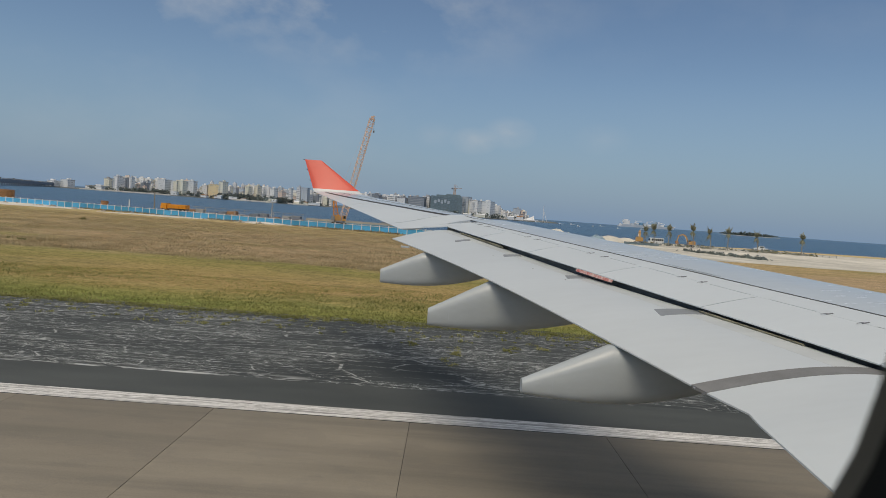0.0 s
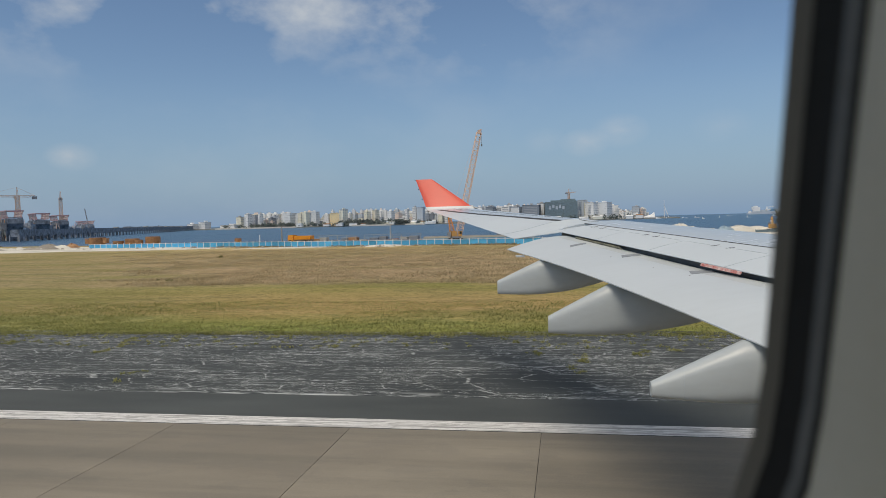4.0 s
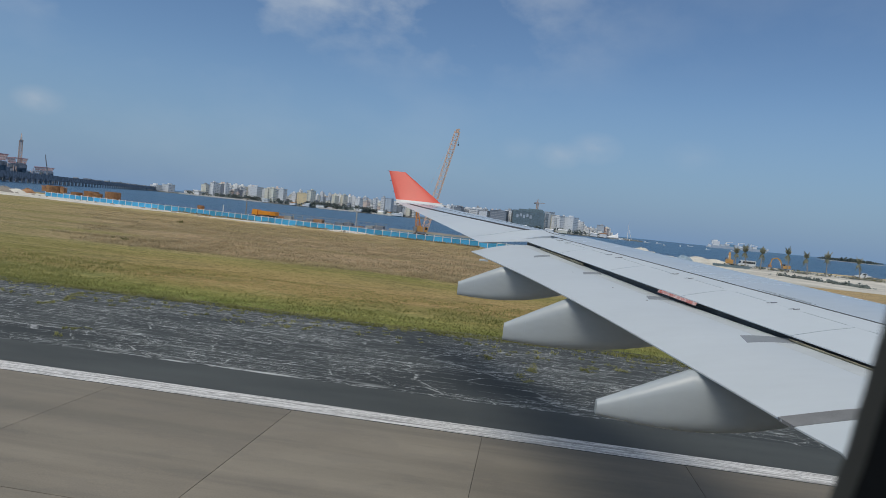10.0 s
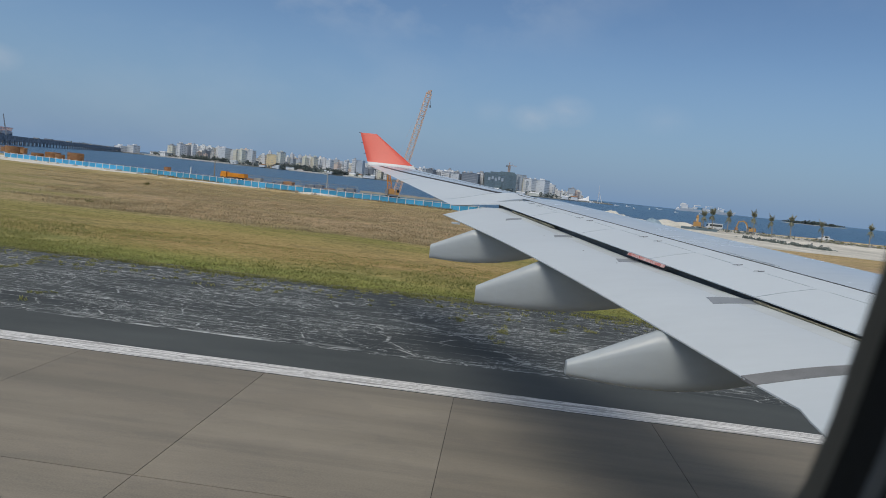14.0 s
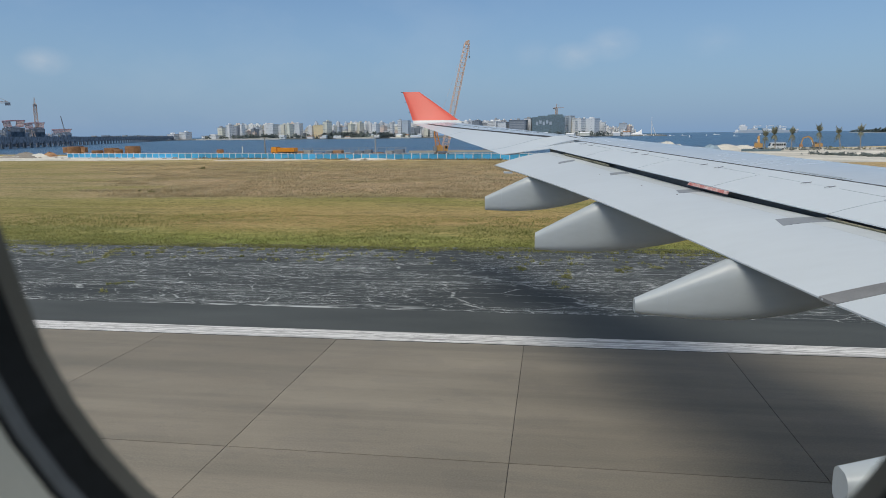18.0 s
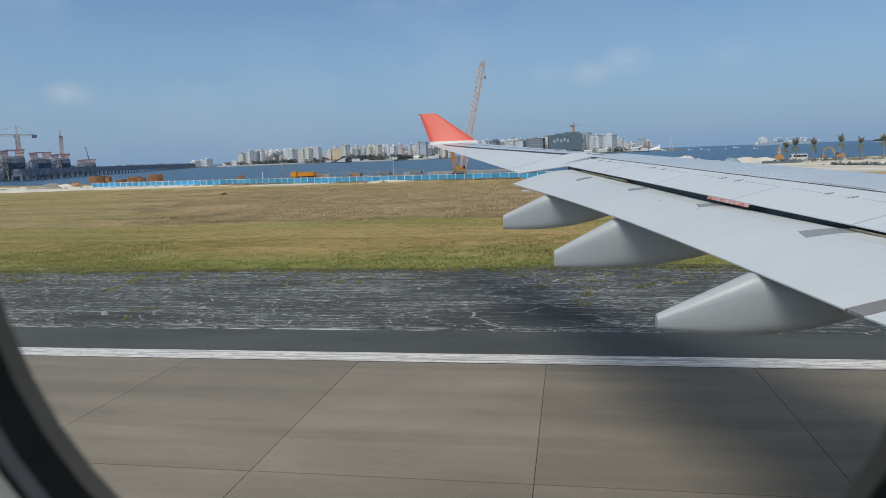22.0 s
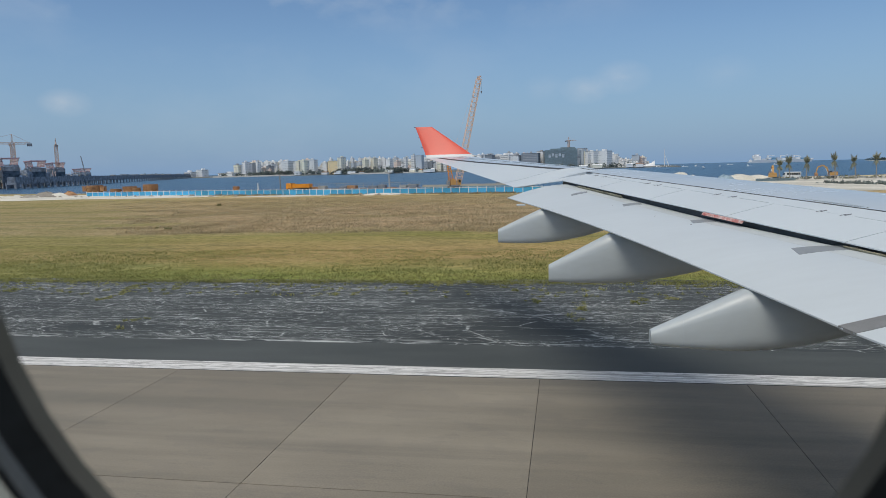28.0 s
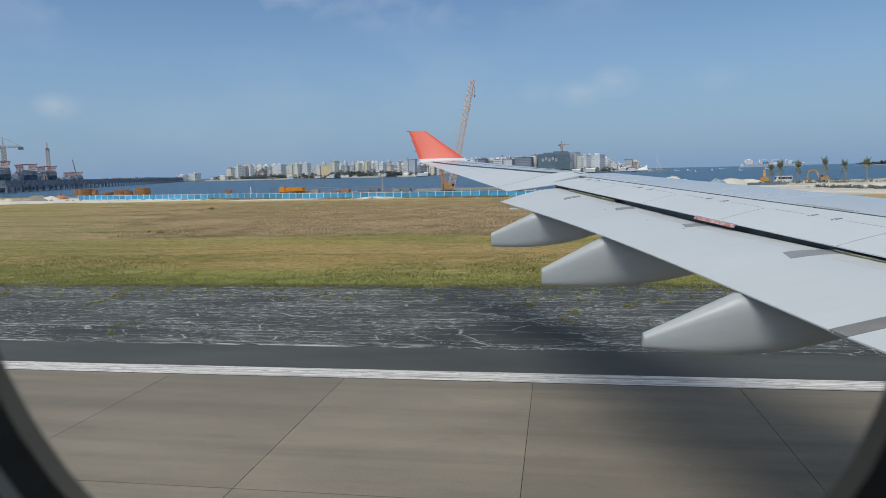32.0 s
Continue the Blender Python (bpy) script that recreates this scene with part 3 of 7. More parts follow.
g = Geo()
g.loft([ring(grow(out, 1.031), R_OUT - 0.0145), ring(grow(out, 1.034), R_OUT - 0.0175), ring(grow(out, 1.040), R_OUT - 0.0205), ring(grow(out, 1.042), R_OUT - 0.0205)], caps=False)
part("inner_bead", g, M_BEAD, window, "dark blue-grey bead round the inner pane", True)
g = Geo()
g.loft([ring(grow(out, 1.041), R_OUT - 0.0200), ring(grow(out, 1.043), R_OUT - 0.0225), ring(grow(out, 1.046), R_OUT - 0.0230)], caps=False)
part("inner_seal", g, M_GASKET, window, "black seal against the surround", True)
g = Geo()
g.loft([ring(grow(out, 1.045), R_OUT - 0.0215), ring(grow(out, 1.082), R_OUT - 0.050), ring(grow(out, 1.10), R_OUT - 0.057), ring(grow(out, 1.30), R_OUT - 0.075), ring(grow(out, 1.7), R_OUT - 0.14),
        ring([(x * 1.02, z * 1.02) for x, z in big], R_OUT - 0.14)], caps=False)
part("window_reveal", g, M_LINING, window, "grey plastic window surround", True)
# the barrel round the panel
def arc(rad, a0, a1, n):
    return [(C_Y + rad * math.cos(a), C_Z + rad * math.sin(a)) for a in span(a0, a1, n)]


for nm, rad, mt in (("fuselage_skin", R_OUT, M_WHITE), ("cabin_lining", R_OUT - 0.14, M_LINING)):
    g = Geo()
    b_lo, b_hi = math.asin((WZ - 0.55 - C_Z) / rad), math.asin((WZ + 0.55 - C_Z) / rad)
    prof = arc(rad, b_hi, 2 * math.pi + b_lo, 56)
    g.loft([[Vector((x, y, z)) for y, z in prof] for x in (-7.0, 9.0)], closed=False, caps=False)
    side = arc(rad, b_lo, b_hi, 8)
    for x0, x1 in ((-7.0, WX - 0.75), (WX + 0.75, 9.0)):
        g.loft([[Vector((x, y, z)) for y, z in side] for x in (x0, x1)], closed=False, caps=False)
    part(nm, g, mt, cabin, smooth=True)
g = Geo()
for x in (-7.0, 9.0):
    pr = arc(R_OUT - 0.01, 0, 2 * math.pi * 47 / 48, 47)
    g.loft([[Vector((x + d, y, z)) for y, z in pr] for d in (-0.03, 0.03)])
part("cabin_bulkhead", g, M_LINING, cabin)

# unseen ceiling strip and lamp, added to brighten the window lining
lamp = thing("cabin_fill", "unseen light strip added to brighten the cabin lining", "ceiling light", (1.0, -2.4, 7.4))
part("housing", Geo().box((0, 0, 0.03), (5.0, 0.30, 0.10)), M_LINING, lamp)
bulb = new("cabin_fill_lamp", bpy.data.lights.new("cabin_fill_lamp", "AREA"))
bulb.data.shape, bulb.data.size, bulb.data.size_y, bulb.data.energy, bulb.data.color = "RECTANGLE", 4.8, 0.25, 90.0, (1.0, 0.95, 0.86)
bulb.matrix_world = pose(1.0, -2.4, 7.37)

# Ground -----------------------------------------------------------------------------------------
def ground_mat(name, build):
    m = bpy.data.materials.new(name)
    m.use_nodes = True
    n, l, b = nodes_of(m)
    geo = n.new("ShaderNodeNewGeometry")

    def tex(kind, scale, stretch=(1, 1, 1), detail=4, **kw):
        mp = n.new("ShaderNodeMapping")
        mp.inputs["Scale"].default_value = stretch
        l.new(geo.outputs["Position"], mp.inputs[0])
        t = n.new(kind)
        t.inputs["Scale"].default_value = scale
        if "Detail" in t.inputs:
            t.inputs["Detail"].default_value = detail
        for k, v in kw.items():
            if k == "feature":
                t.feature = v
            else:
                t.inputs[k].default_value = v
        l.new(mp.outputs[0], t.inputs["Vector"])
        return t

    def ramp(src, p0, p1, c0=(0, 0, 0), c1=(1, 1, 1)):
        r = n.new("ShaderNodeValToRGB")
        r.color_ramp.elements[0].position, r.color_ramp.elements[1].position = p0, p1
        r.color_ramp.elements[0].color, r.color_ramp.elements[1].color = (*c0, 1), (*c1, 1)
        l.new(src, r.inputs[0])
        return r.outputs[0]

    def mix(fac, a, c, mode="MIX"):
        x = n.new("ShaderNodeMixRGB")
        x.blend_type = mode
        for i, v in ((0, fac), (1, a), (2, c)):
            if isinstance(v, (int, float)):
                x.inputs[i].default_value = v
            elif isinstance(v, tuple):
                x.inputs[i].default_value = (*v, 1)
            else:
                l.new(v, x.inputs[i])
        return x.outputs[0]

    def math_(op, a, c=None):
        x = n.new("ShaderNodeMath")
        x.operation = op
        for i, v in ((0, a), (1, c)):
            if v is None:
                continue
            if isinstance(v, (int, float)):
                x.inputs[i].default_value = v
            else:
                l.new(v, x.inputs[i])
        return x.outputs[0]

    def bump(h, strength, dist):
        bp = n.new("ShaderNodeBump")
        bp.inputs["Strength"].default_value, bp.inputs["Distance"].default_value = strength, dist
        l.new(h, bp.inputs["Height"])
        l.new(bp.outputs[0], b.inputs["Normal"])

    sep = n.new("ShaderNodeSeparateXYZ")
    l.new(geo.outputs["Position"], sep.inputs[0])
    build(tex, ramp, mix, math_, bump, sep, b, l, n)
    return m


def concrete_nodes(tex, ramp, mix, math_, bump, sep, b, l, n):
    streak = tex("ShaderNodeTexNoise", 0.55, (0.16, 1.6, 1), 6)
    blot = tex("ShaderNodeTexNoise", 0.28, (0.6, 1, 1), 5)
    grain = tex("ShaderNodeTexNoise", 28, detail=4)
    c = mix(ramp(blot.outputs[0], 0.3, 0.7), (0.196, 0.171, 0.137), (0.262, 0.231, 0.184))
    c = mix(math_("MULTIPLY", ramp(streak.outputs[0], 0.42, 0.68), 0.42), c, (0.141, 0.130, 0.106))
    fleck = tex("ShaderNodeTexNoise", 2.2, (0.35, 2.0, 1), 3)
    c = mix(math_("MULTIPLY", ramp(fleck.outputs[0], 0.63, 0.7), 0.14), c, (0.094, 0.088, 0.073))
    c = mix(math_("MULTIPLY", ramp(grain.outputs[0], 0.35, 0.7), 0.3), c, (0.34, 0.308, 0.255))
    mott = tex("ShaderNodeTexNoise", 1.0, (0.6, 1.1, 1), 8, Roughness=0.65)
    c = mix(math_("MULTIPLY", ramp(mott.outputs[0], 0.44, 0.70), 0.20), c, (0.72, 0.72, 0.74), "MULTIPLY")
    c = mix(math_("MULTIPLY", ramp(mott.outputs[0], 0.46, 0.28), 0.3), c, (1.22, 1.20, 1.14), "MULTIPLY")
    # darker blotches, and darker streaks drawn out along the runway
    dark_blot = tex("ShaderNodeTexNoise", 0.16, (0.5, 1.0, 1), 3)
    c = mix(math_("MULTIPLY", ramp(dark_blot.outputs[0], 0.45, 0.68), 0.35), c, (0.101, 0.096, 0.082))
    long_streak = tex("ShaderNodeTexNoise", 0.8, (0.09, 1.5, 1), 6, Roughness=0.62)
    c = mix(math_("MULTIPLY", ramp(long_streak.outputs[0], 0.44, 0.70), 0.32), c, (0.082, 0.079, 0.070))
    info, mr, hsv = n.new("ShaderNodeObjectInfo"), n.new("ShaderNodeMapRange"), n.new("ShaderNodeHueSaturation")
    mr.inputs["To Min"].default_value, mr.inputs["To Max"].default_value = 0.94, 1.12
    l.new(info.outputs["Random"], mr.inputs[0])
    l.new(mr.outputs[0], hsv.inputs["Value"])
    l.new(c, hsv.inputs["Color"])
    l.new(hsv.outputs[0], b.inputs["Base Color"])
    b.inputs["Roughness"].default_value = 0.85
    bump(grain.outputs[0], 0.25, 0.01)


def asphalt_nodes(tex, ramp, mix, math_, bump, sep, b, l, n):
    blot = tex("ShaderNodeTexNoise", 0.5, (0.3, 1, 1), 5)
    grain = tex("ShaderNodeTexNoise", 45, detail=3)
    c = mix(ramp(blot.outputs[0], 0.35, 0.7), (0.045, 0.052, 0.053), (0.078, 0.087, 0.087))
    c = mix(math_("MULTIPLY", ramp(grain.outputs[0], 0.4, 0.75), 0.4), c, (0.118, 0.128, 0.122))
    l.new(c, b.inputs["Base Color"])
    b.inputs["Roughness"].default_value = 0.9
    bump(grain.outputs[0], 0.35, 0.01)


def cracked_nodes(tex, ramp, mix, math_, bump, sep, b, l, n):
    blot = tex("ShaderNodeTexNoise", 0.35, (0.4, 1, 1), 5)
    grain = tex("ShaderNodeTexNoise", 40, detail=3)
    wob = tex("ShaderNodeTexNoise", 2.6, detail=8, Roughness=0.72)
    base = mix(ramp(blot.outputs[0], 0.35, 0.7), (0.032, 0.039, 0.041), (0.058, 0.068, 0.068))
    base = mix(math_("MULTIPLY", ramp(grain.outputs[0], 0.45, 0.75), 0.3), base, (0.12, 0.12, 0.12))
    # crack net: cells bent by noise
    geo2, vm, sc = n.new("ShaderNodeNewGeometry"), n.new("ShaderNodeVectorMath"), n.new("ShaderNodeVectorMath")
    sc.operation = "SCALE"
    sc.inputs["Scale"].default_value = 0.5
    l.new(wob.outputs["Color"], sc.inputs[0])
    l.new(geo2.outputs["Position"], vm.inputs[0])
    l.new(sc.outputs[0], vm.inputs[1])
    mp = n.new("ShaderNodeMapping")
    mp.inputs["Scale"].default_value = (0.52, 1.6, 0.0)
    l.new(vm.outputs[0], mp.inputs[0])
    v = n.new("ShaderNodeTexVoronoi")
    v.feature = "DISTANCE_TO_EDGE"
    v.inputs["Scale"].default_value = 0.85
    l.new(mp.outputs[0], v.inputs["Vector"])
    net = ramp(v.outputs["Distance"], 0.008, 0.018, (1, 1, 1), (0, 0, 0))
    v2 = n.new("ShaderNodeTexVoronoi")
    v2.feature = "DISTANCE_TO_EDGE"
    v2.inputs["Scale"].default_value = 2.1
    l.new(mp.outputs[0], v2.inputs["Vector"])
    net2 = ramp(v2.outputs["Distance"], 0.009, 0.020, (1, 1, 1), (0, 0, 0))
    part2 = ramp(tex("ShaderNodeTexNoise", 0.23, detail=3).outputs[0], 0.45, 0.55)
    # long weathered lines along the paving lanes
    w = n.new("ShaderNodeMapping")
    w.inputs["Scale"].default_value = (0.06, 8.5, 1)
    l.new(vm.outputs[0], w.inputs[0])
    lanes = n.new("ShaderNodeTexNoise")
    lanes.inputs["Scale"].default_value, lanes.inputs["Detail"].default_value = 2.6, 6
    l.new(w.outputs[0], lanes.inputs["Vector"])
    lane = ramp(lanes.outputs[0], 0.572, 0.588)
    gate = ramp(tex("ShaderNodeTexNoise", 0.30, (0.5, 1.2, 1), 4).outputs[0], 0.41, 0.52)
    worn = math_("MAXIMUM", math_("MULTIPLY", net, ramp(tex("ShaderNodeTexNoise", 0.5, detail=2).outputs[0], 0.36, 0.46)), math_("MULTIPLY", net2, part2))
    worn = math_("MAXIMUM", worn, math_("MULTIPLY", lane, gate))
    worn = math_("MULTIPLY", worn, ramp(tex("ShaderNodeTexNoise", 4.5, (0.6, 1, 1), 6, Roughness=0.7).outputs[0], 0.40, 0.57))
    # pale crust broken along the joint with the newer strip
    lip = n.new("ShaderNodeMapRange")
    lip.inputs["From Min"].default_value, lip.inputs["From Max"].default_value = 22.1, 21.6
    l.new(sep.outputs[1], lip.inputs[0])
    crust = tex("ShaderNodeTexNoise", 1.6, (0.35, 3.0, 1), 6, Roughness=0.65)
    where = ramp(tex("ShaderNodeTexNoise", 0.16, (0.6, 0.1, 1), 2).outputs[0], 0.46, 0.58)
    worn = math_("MAXIMUM", worn, math_("MULTIPLY", math_("MULTIPLY", lip.outputs[0], ramp(crust.outputs[0], 0.51, 0.57)), where))
    c = mix(math_("MULTIPLY", worn, 0.92), base, (0.56, 0.58, 0.57))
    l.new(c, b.inputs["Base Color"])
    b.inputs["Roughness"].default_value = 0.92
    bump(math_("SUBTRACT", grain.outputs[0], math_("MULTIPLY", worn, 1.5)), 0.4, 0.012)


def field_nodes(tex, ramp, mix, math_, bump, sep, b, l, n):
    big = tex("ShaderNodeTexNoise", 0.03, (0.45, 1.5, 1), 6)
    mid = tex("ShaderNodeTexNoise", 0.16, (0.45, 1.3, 1), 8, Roughness=0.62)
    fine = tex("ShaderNodeTexNoise", 1.7, (0.7, 1.2, 1), 8, Roughness=0.7)
    tuft = tex("ShaderNodeTexNoise", 5.5, detail=5)
    dist = math_("ADD", sep.outputs[1], math_("MULTIPLY", math_("SUBTRACT", big.outputs[0], 0.5), 16.0))
    dist = math_("ADD", dist, math_("MULTIPLY", math_("SUBTRACT", mid.outputs[0], 0.5), 9.0))
    r = n.new("ShaderNodeValToRGB")
    mr = n.new("ShaderNodeMapRange")
    mr.inputs["From Min"].default_value, mr.inputs["From Max"].default_value = 33.0, 180.0
    l.new(dist, mr.inputs[0])
    l.new(mr.outputs[0], r.inputs[0])
    e = r.color_ramp.elements
    e[0].position, e[0].color = 0.0, (0.200, 0.228, 0.066, 1)
    e[1].position, e[1].color = 1.0, (0.470, 0.365, 0.205, 1)
    # green fringe, worn brownish strip, mown olive, rough brown meadow, tan towards the fence
    for p, c in ((0.03, (0.200, 0.208, 0.066)), (0.065, (0.265, 0.198, 0.086)), (0.11, (0.248, 0.194, 0.080)), (0.17, (0.212, 0.190, 0.070)),
                 (0.205, (0.320, 0.243, 0.146)), (0.45, (0.310, 0.233, 0.136)), (0.72, (0.325, 0.253, 0.125))):
        q = e.new(p)
        q.color = (*c, 1)
    # the meadow is greener and smoother towards the rear of the field
    side = n.new("ShaderNodeMapRange")
    side.inputs["From Min"].default_value, side.inputs["From Max"].default_value = -0.52, -0.78
    l.new(math_("DIVIDE", math_("ADD", sep.outputs[0], math_("MULTIPLY", math_("SUBTRACT", big.outputs[0], 0.5), 30.0)), sep.outputs[1]), side.inputs[0])
    c = mix(math_("MULTIPLY", side.outputs[0], 0.6), r.outputs[0], (0.180, 0.168, 0.070))
    patch = tex("ShaderNodeTexNoise", 0.075, (0.4, 1.5, 1), 6, Roughness=0.6)
    c = mix(math_("MULTIPLY", ramp(patch.outputs[0], 0.48, 0.62), 0.65), c, (0.66, 0.78, 0.56), "MULTIPLY")
    c = mix(math_("MULTIPLY", ramp(mid.outputs[0], 0.46, 0.62), 0.7), c, (0.70, 0.74, 0.62), "MULTIPLY")
    c = mix(math_("MULTIPLY", ramp(mid.outputs[0], 0.46, 0.34), 0.6), c, (1.45, 1.35, 1.40), "MULTIPLY")
    c = mix(math_("MULTIPLY", ramp(fine.outputs[0], 0.50, 0.66), 0.75), c, (0.48, 0.52, 0.42), "MULTIPLY")
    c = mix(math_("MULTIPLY", ramp(fine.outputs[0], 0.47, 0.34), 0.75), c, (1.75, 1.70, 1.85), "MULTIPLY")
    c = mix(math_("MULTIPLY", ramp(tuft.outputs[0], 0.48, 0.66), 0.6), c, (0.50, 0.54, 0.45), "MULTIPLY")
    l.new(c, b.inputs["Base Color"])
    b.inputs["Roughness"].default_value = 1.0
    b.inputs["Specular IOR Level"].default_value = 0.1
    bump(fine.outputs[0], 0.6, 0.15)


def overrun_nodes(tex, ramp, mix, math_, bump, sep, b, l, n):
    blot = tex("ShaderNodeTexNoise", 0.14, (1, 0.5, 1), 5)
    streak = tex("ShaderNodeTexNoise", 1.6, (2.2, 0.12, 1), 8, Roughness=0.7)
    grain = tex("ShaderNodeTexNoise", 30, detail=3)
    c = mix(ramp(grain.outputs[0], 0.35, 0.7), (0.050, 0.055, 0.056), (0.095, 0.098, 0.095))
    k = math_("MULTIPLY", ramp(streak.outputs[0], 0.46, 0.56), ramp(blot.outputs[0], 0.32, 0.52))
    c = mix(math_("MULTIPLY", k, 0.85), c, (0.36, 0.355, 0.335))
    c = mix(math_("MULTIPLY", ramp(tex("ShaderNodeTexNoise", 0.11, (1.4, 0.6, 1), 4).outputs[0], 0.58, 0.64), 0.8), c, (0.30, 0.245, 0.17))
    l.new(c, b.inputs["Base Color"])
    b.inputs["Roughness"].default_value = 0.92
    bump(streak.outputs[0], 0.3, 0.01)


def pad_nodes(tex, ramp, mix, math_, bump, sep, b, l, n):
    blot = tex("ShaderNodeTexNoise", 0.12, (0.7, 1, 1), 7, Roughness=0.62)
    streak = tex("ShaderNodeTexNoise", 0.9, (0.25, 1.6, 1), 7, Roughness=0.68)
    grain = tex("ShaderNodeTexNoise", 22, detail=4)
    c = mix(ramp(grain.outputs[0], 0.3, 0.7), (0.27, 0.275, 0.275), (0.40, 0.40, 0.39))
    c = mix(math_("MULTIPLY", ramp(blot.outputs[0], 0.55, 0.62), 0.8), c, (0.085, 0.09, 0.09))
    c = mix(math_("MULTIPLY", ramp(streak.outputs[0], 0.56, 0.64), 0.6), c, (0.12, 0.12, 0.12))
    c = mix(math_("MULTIPLY", ramp(blot.outputs[0], 0.40, 0.33), 0.7), c, (0.36, 0.30, 0.21))
    l.new(c, b.inputs["Base Color"])
    b.inputs["Roughness"].default_value = 0.92
    bump(streak.outputs[0], 0.3, 0.01)


def sea_nodes(tex, ramp, mix, math_, bump, sep, b, l, n):
    wave = tex("ShaderNodeTexNoise", 0.12, (1, 2.2, 1), 8, Roughness=0.65)
    band = tex("ShaderNodeTexNoise", 0.006, (0.5, 2.5, 1), 3)
    c = mix(ramp(band.outputs[0], 0.35, 0.65), (0.013, 0.072, 0.155), (0.020, 0.098, 0.195))
    l.new(c, b.inputs["Base Color"])
    b.inputs["Roughness"].default_value = 0.28
    b.inputs["Specular IOR Level"].default_value = 0.28
    bump(wave.outputs[0], 1.0, 1.2)


def paint_nodes(tex, ramp, mix, math_, bump, sep, b, l, n):
    lane = tex("ShaderNodeTexNoise", 6.0, (0.035, 3.2, 1), 6)
    chip = tex("ShaderNodeTexNoise", 4.0, (0.5, 2.4, 1), 8, Roughness=0.7)
    k = math_("MAXIMUM", ramp(lane.outputs[0], 0.47, 0.60), ramp(chip.outputs[0], 0.50, 0.62))
    c = mix(math_("MULTIPLY", k, 0.8), (0.80, 0.79, 0.77), (0.20, 0.19, 0.18))
    l.new(c, b.inputs["Base Color"])
    b.inputs["Roughness"].default_value = 0.7


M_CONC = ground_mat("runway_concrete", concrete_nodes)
M_ASPH = ground_mat("shoulder_asphalt", asphalt_nodes)
M_CRACK = ground_mat("cracked_asphalt", cracked_nodes)
M_FIELD = ground_mat("dry_grass_field", field_nodes)
M_OVERRUN = ground_mat("scraped_asphalt", overrun_nodes)
M_PAD = ground_mat("crazed_pad", pad_nodes)
M_SEA = ground_mat("sea_water", sea_nodes)
M_PAINT = ground_mat("worn_white_line", paint_nodes)
M_GRAVEL = mat_basic("beige_gravel", (0.60, 0.57, 0.50), 0.95, 0, 0.3, 0.1, 2, 0.3, dist=0.1, spec=0.2)
M_SAND = mat_basic("coral_sand", (0.68, 0.645, 0.57), 0.95, 0, 0.22, 0.15, 3, 0.3, dist=0.1, spec=0.2)
M_JOINT = mat_basic("joint_filler", (0.03, 0.03, 0.032), 0.9)

Y_JOINT, Y_LINE0, Y_LINE1, Y_BAND, Y_GRASS = 11.26, 18.07, 18.93, 21.45, 33.7


def strip(name, label, cat, y0, y1, mat, z=0.0, x0=-420, x1=420, wob0=0.0, wob1=0.0, step=2.0, th=0.3):
    """A paved strip along the runway; wob: how far its edges wander."""
    xs = span(x0, x1, int((x1 - x0) / step))
    w = lambda x, s, a: a * (noise.noise(Vector((x * 0.23, s, 0))) + 0.6 * noise.noise(Vector((x * 0.9, s, 3))))
    top = [[Vector((x, y0 + w(x, 1.5, wob0), z)), Vector((x, (y0 + y1) / 2, z)), Vector((x, y1 + w(x, 7.5, wob1), z))] for x in xs]
    low = [[p - Vector((0, 0, th)) for p in r] for r in top]
    return tagged(part(name, Geo().shell(top, low), mat), label, cat, kind="structure")


sea = part("water", Geo().add([(-4900, -4900, -1.5), (4900, -4900, -1.5), (4900, 4900, -1.5), (-4900, 4900, -1.5)], [(0, 1, 2, 3)]), M_SEA)
tagged(sea, "deep blue rippled sea reaching the horizon", "sea", kind="structure")

runway = thing("runway", "brown-grey concrete runway slabs with thin dark joints", "runway", kind="structure")
X_END = -47.275                        # the concrete ends here; a worn overrun lies beyond
part("runway_bed", Geo().box(((X_END + 420) / 2, -11, -0.166), (420 - X_END, 58.14, 0.3)), M_JOINT, runway, "dark filler in the joints")
strip("shoulder", "smooth dark asphalt strip beside the runway line", "runway shoulder", Y_LINE0 + 0.02, Y_BAND, M_ASPH, x0=X_END - 1.0)
strip("old_shoulder", "old dark asphalt crazed with pale cracks", "runway shoulder", Y_BAND + 0.01, Y_GRASS + 0.6, M_CRACK, z=-0.004, wob1=0.5, x0=-66)
strip("edge_line", "worn white painted runway edge line", "painted line", Y_LINE0 + 0.02, Y_LINE1, M_PAINT, z=0.004, th=0.0035, step=4, x0=X_END - 0.9)


def lane(name, label, cat, x0, x1, y0, y1, mat, z=0.0, wob0=0.0, wob1=0.0, th=0.3, step=2.0):
    """A paved strip across the runway's end, between x0 and x1; wob: how far its edges wander."""
    ys = span(y0, y1, max(1, int((y1 - y0) / step)))
    w = lambda y, q, a: a * (noise.noise(Vector((q, y * 0.23, 0))) + 0.6 * noise.noise(Vector((q, y * 0.9, 3))))
    top = [[Vector((x0 + w(y, 2.5, wob0), y, z)), Vector(((x0 + x1) / 2, y, z)), Vector((x1 + w(y, 5.5, wob1), y, z))] for y in ys]
    low = [[q - Vector((0, 0, th)) for q in r] for r in top]
    return tagged(part(name, Geo().shell(top, low), mat), label, cat, kind="structure")


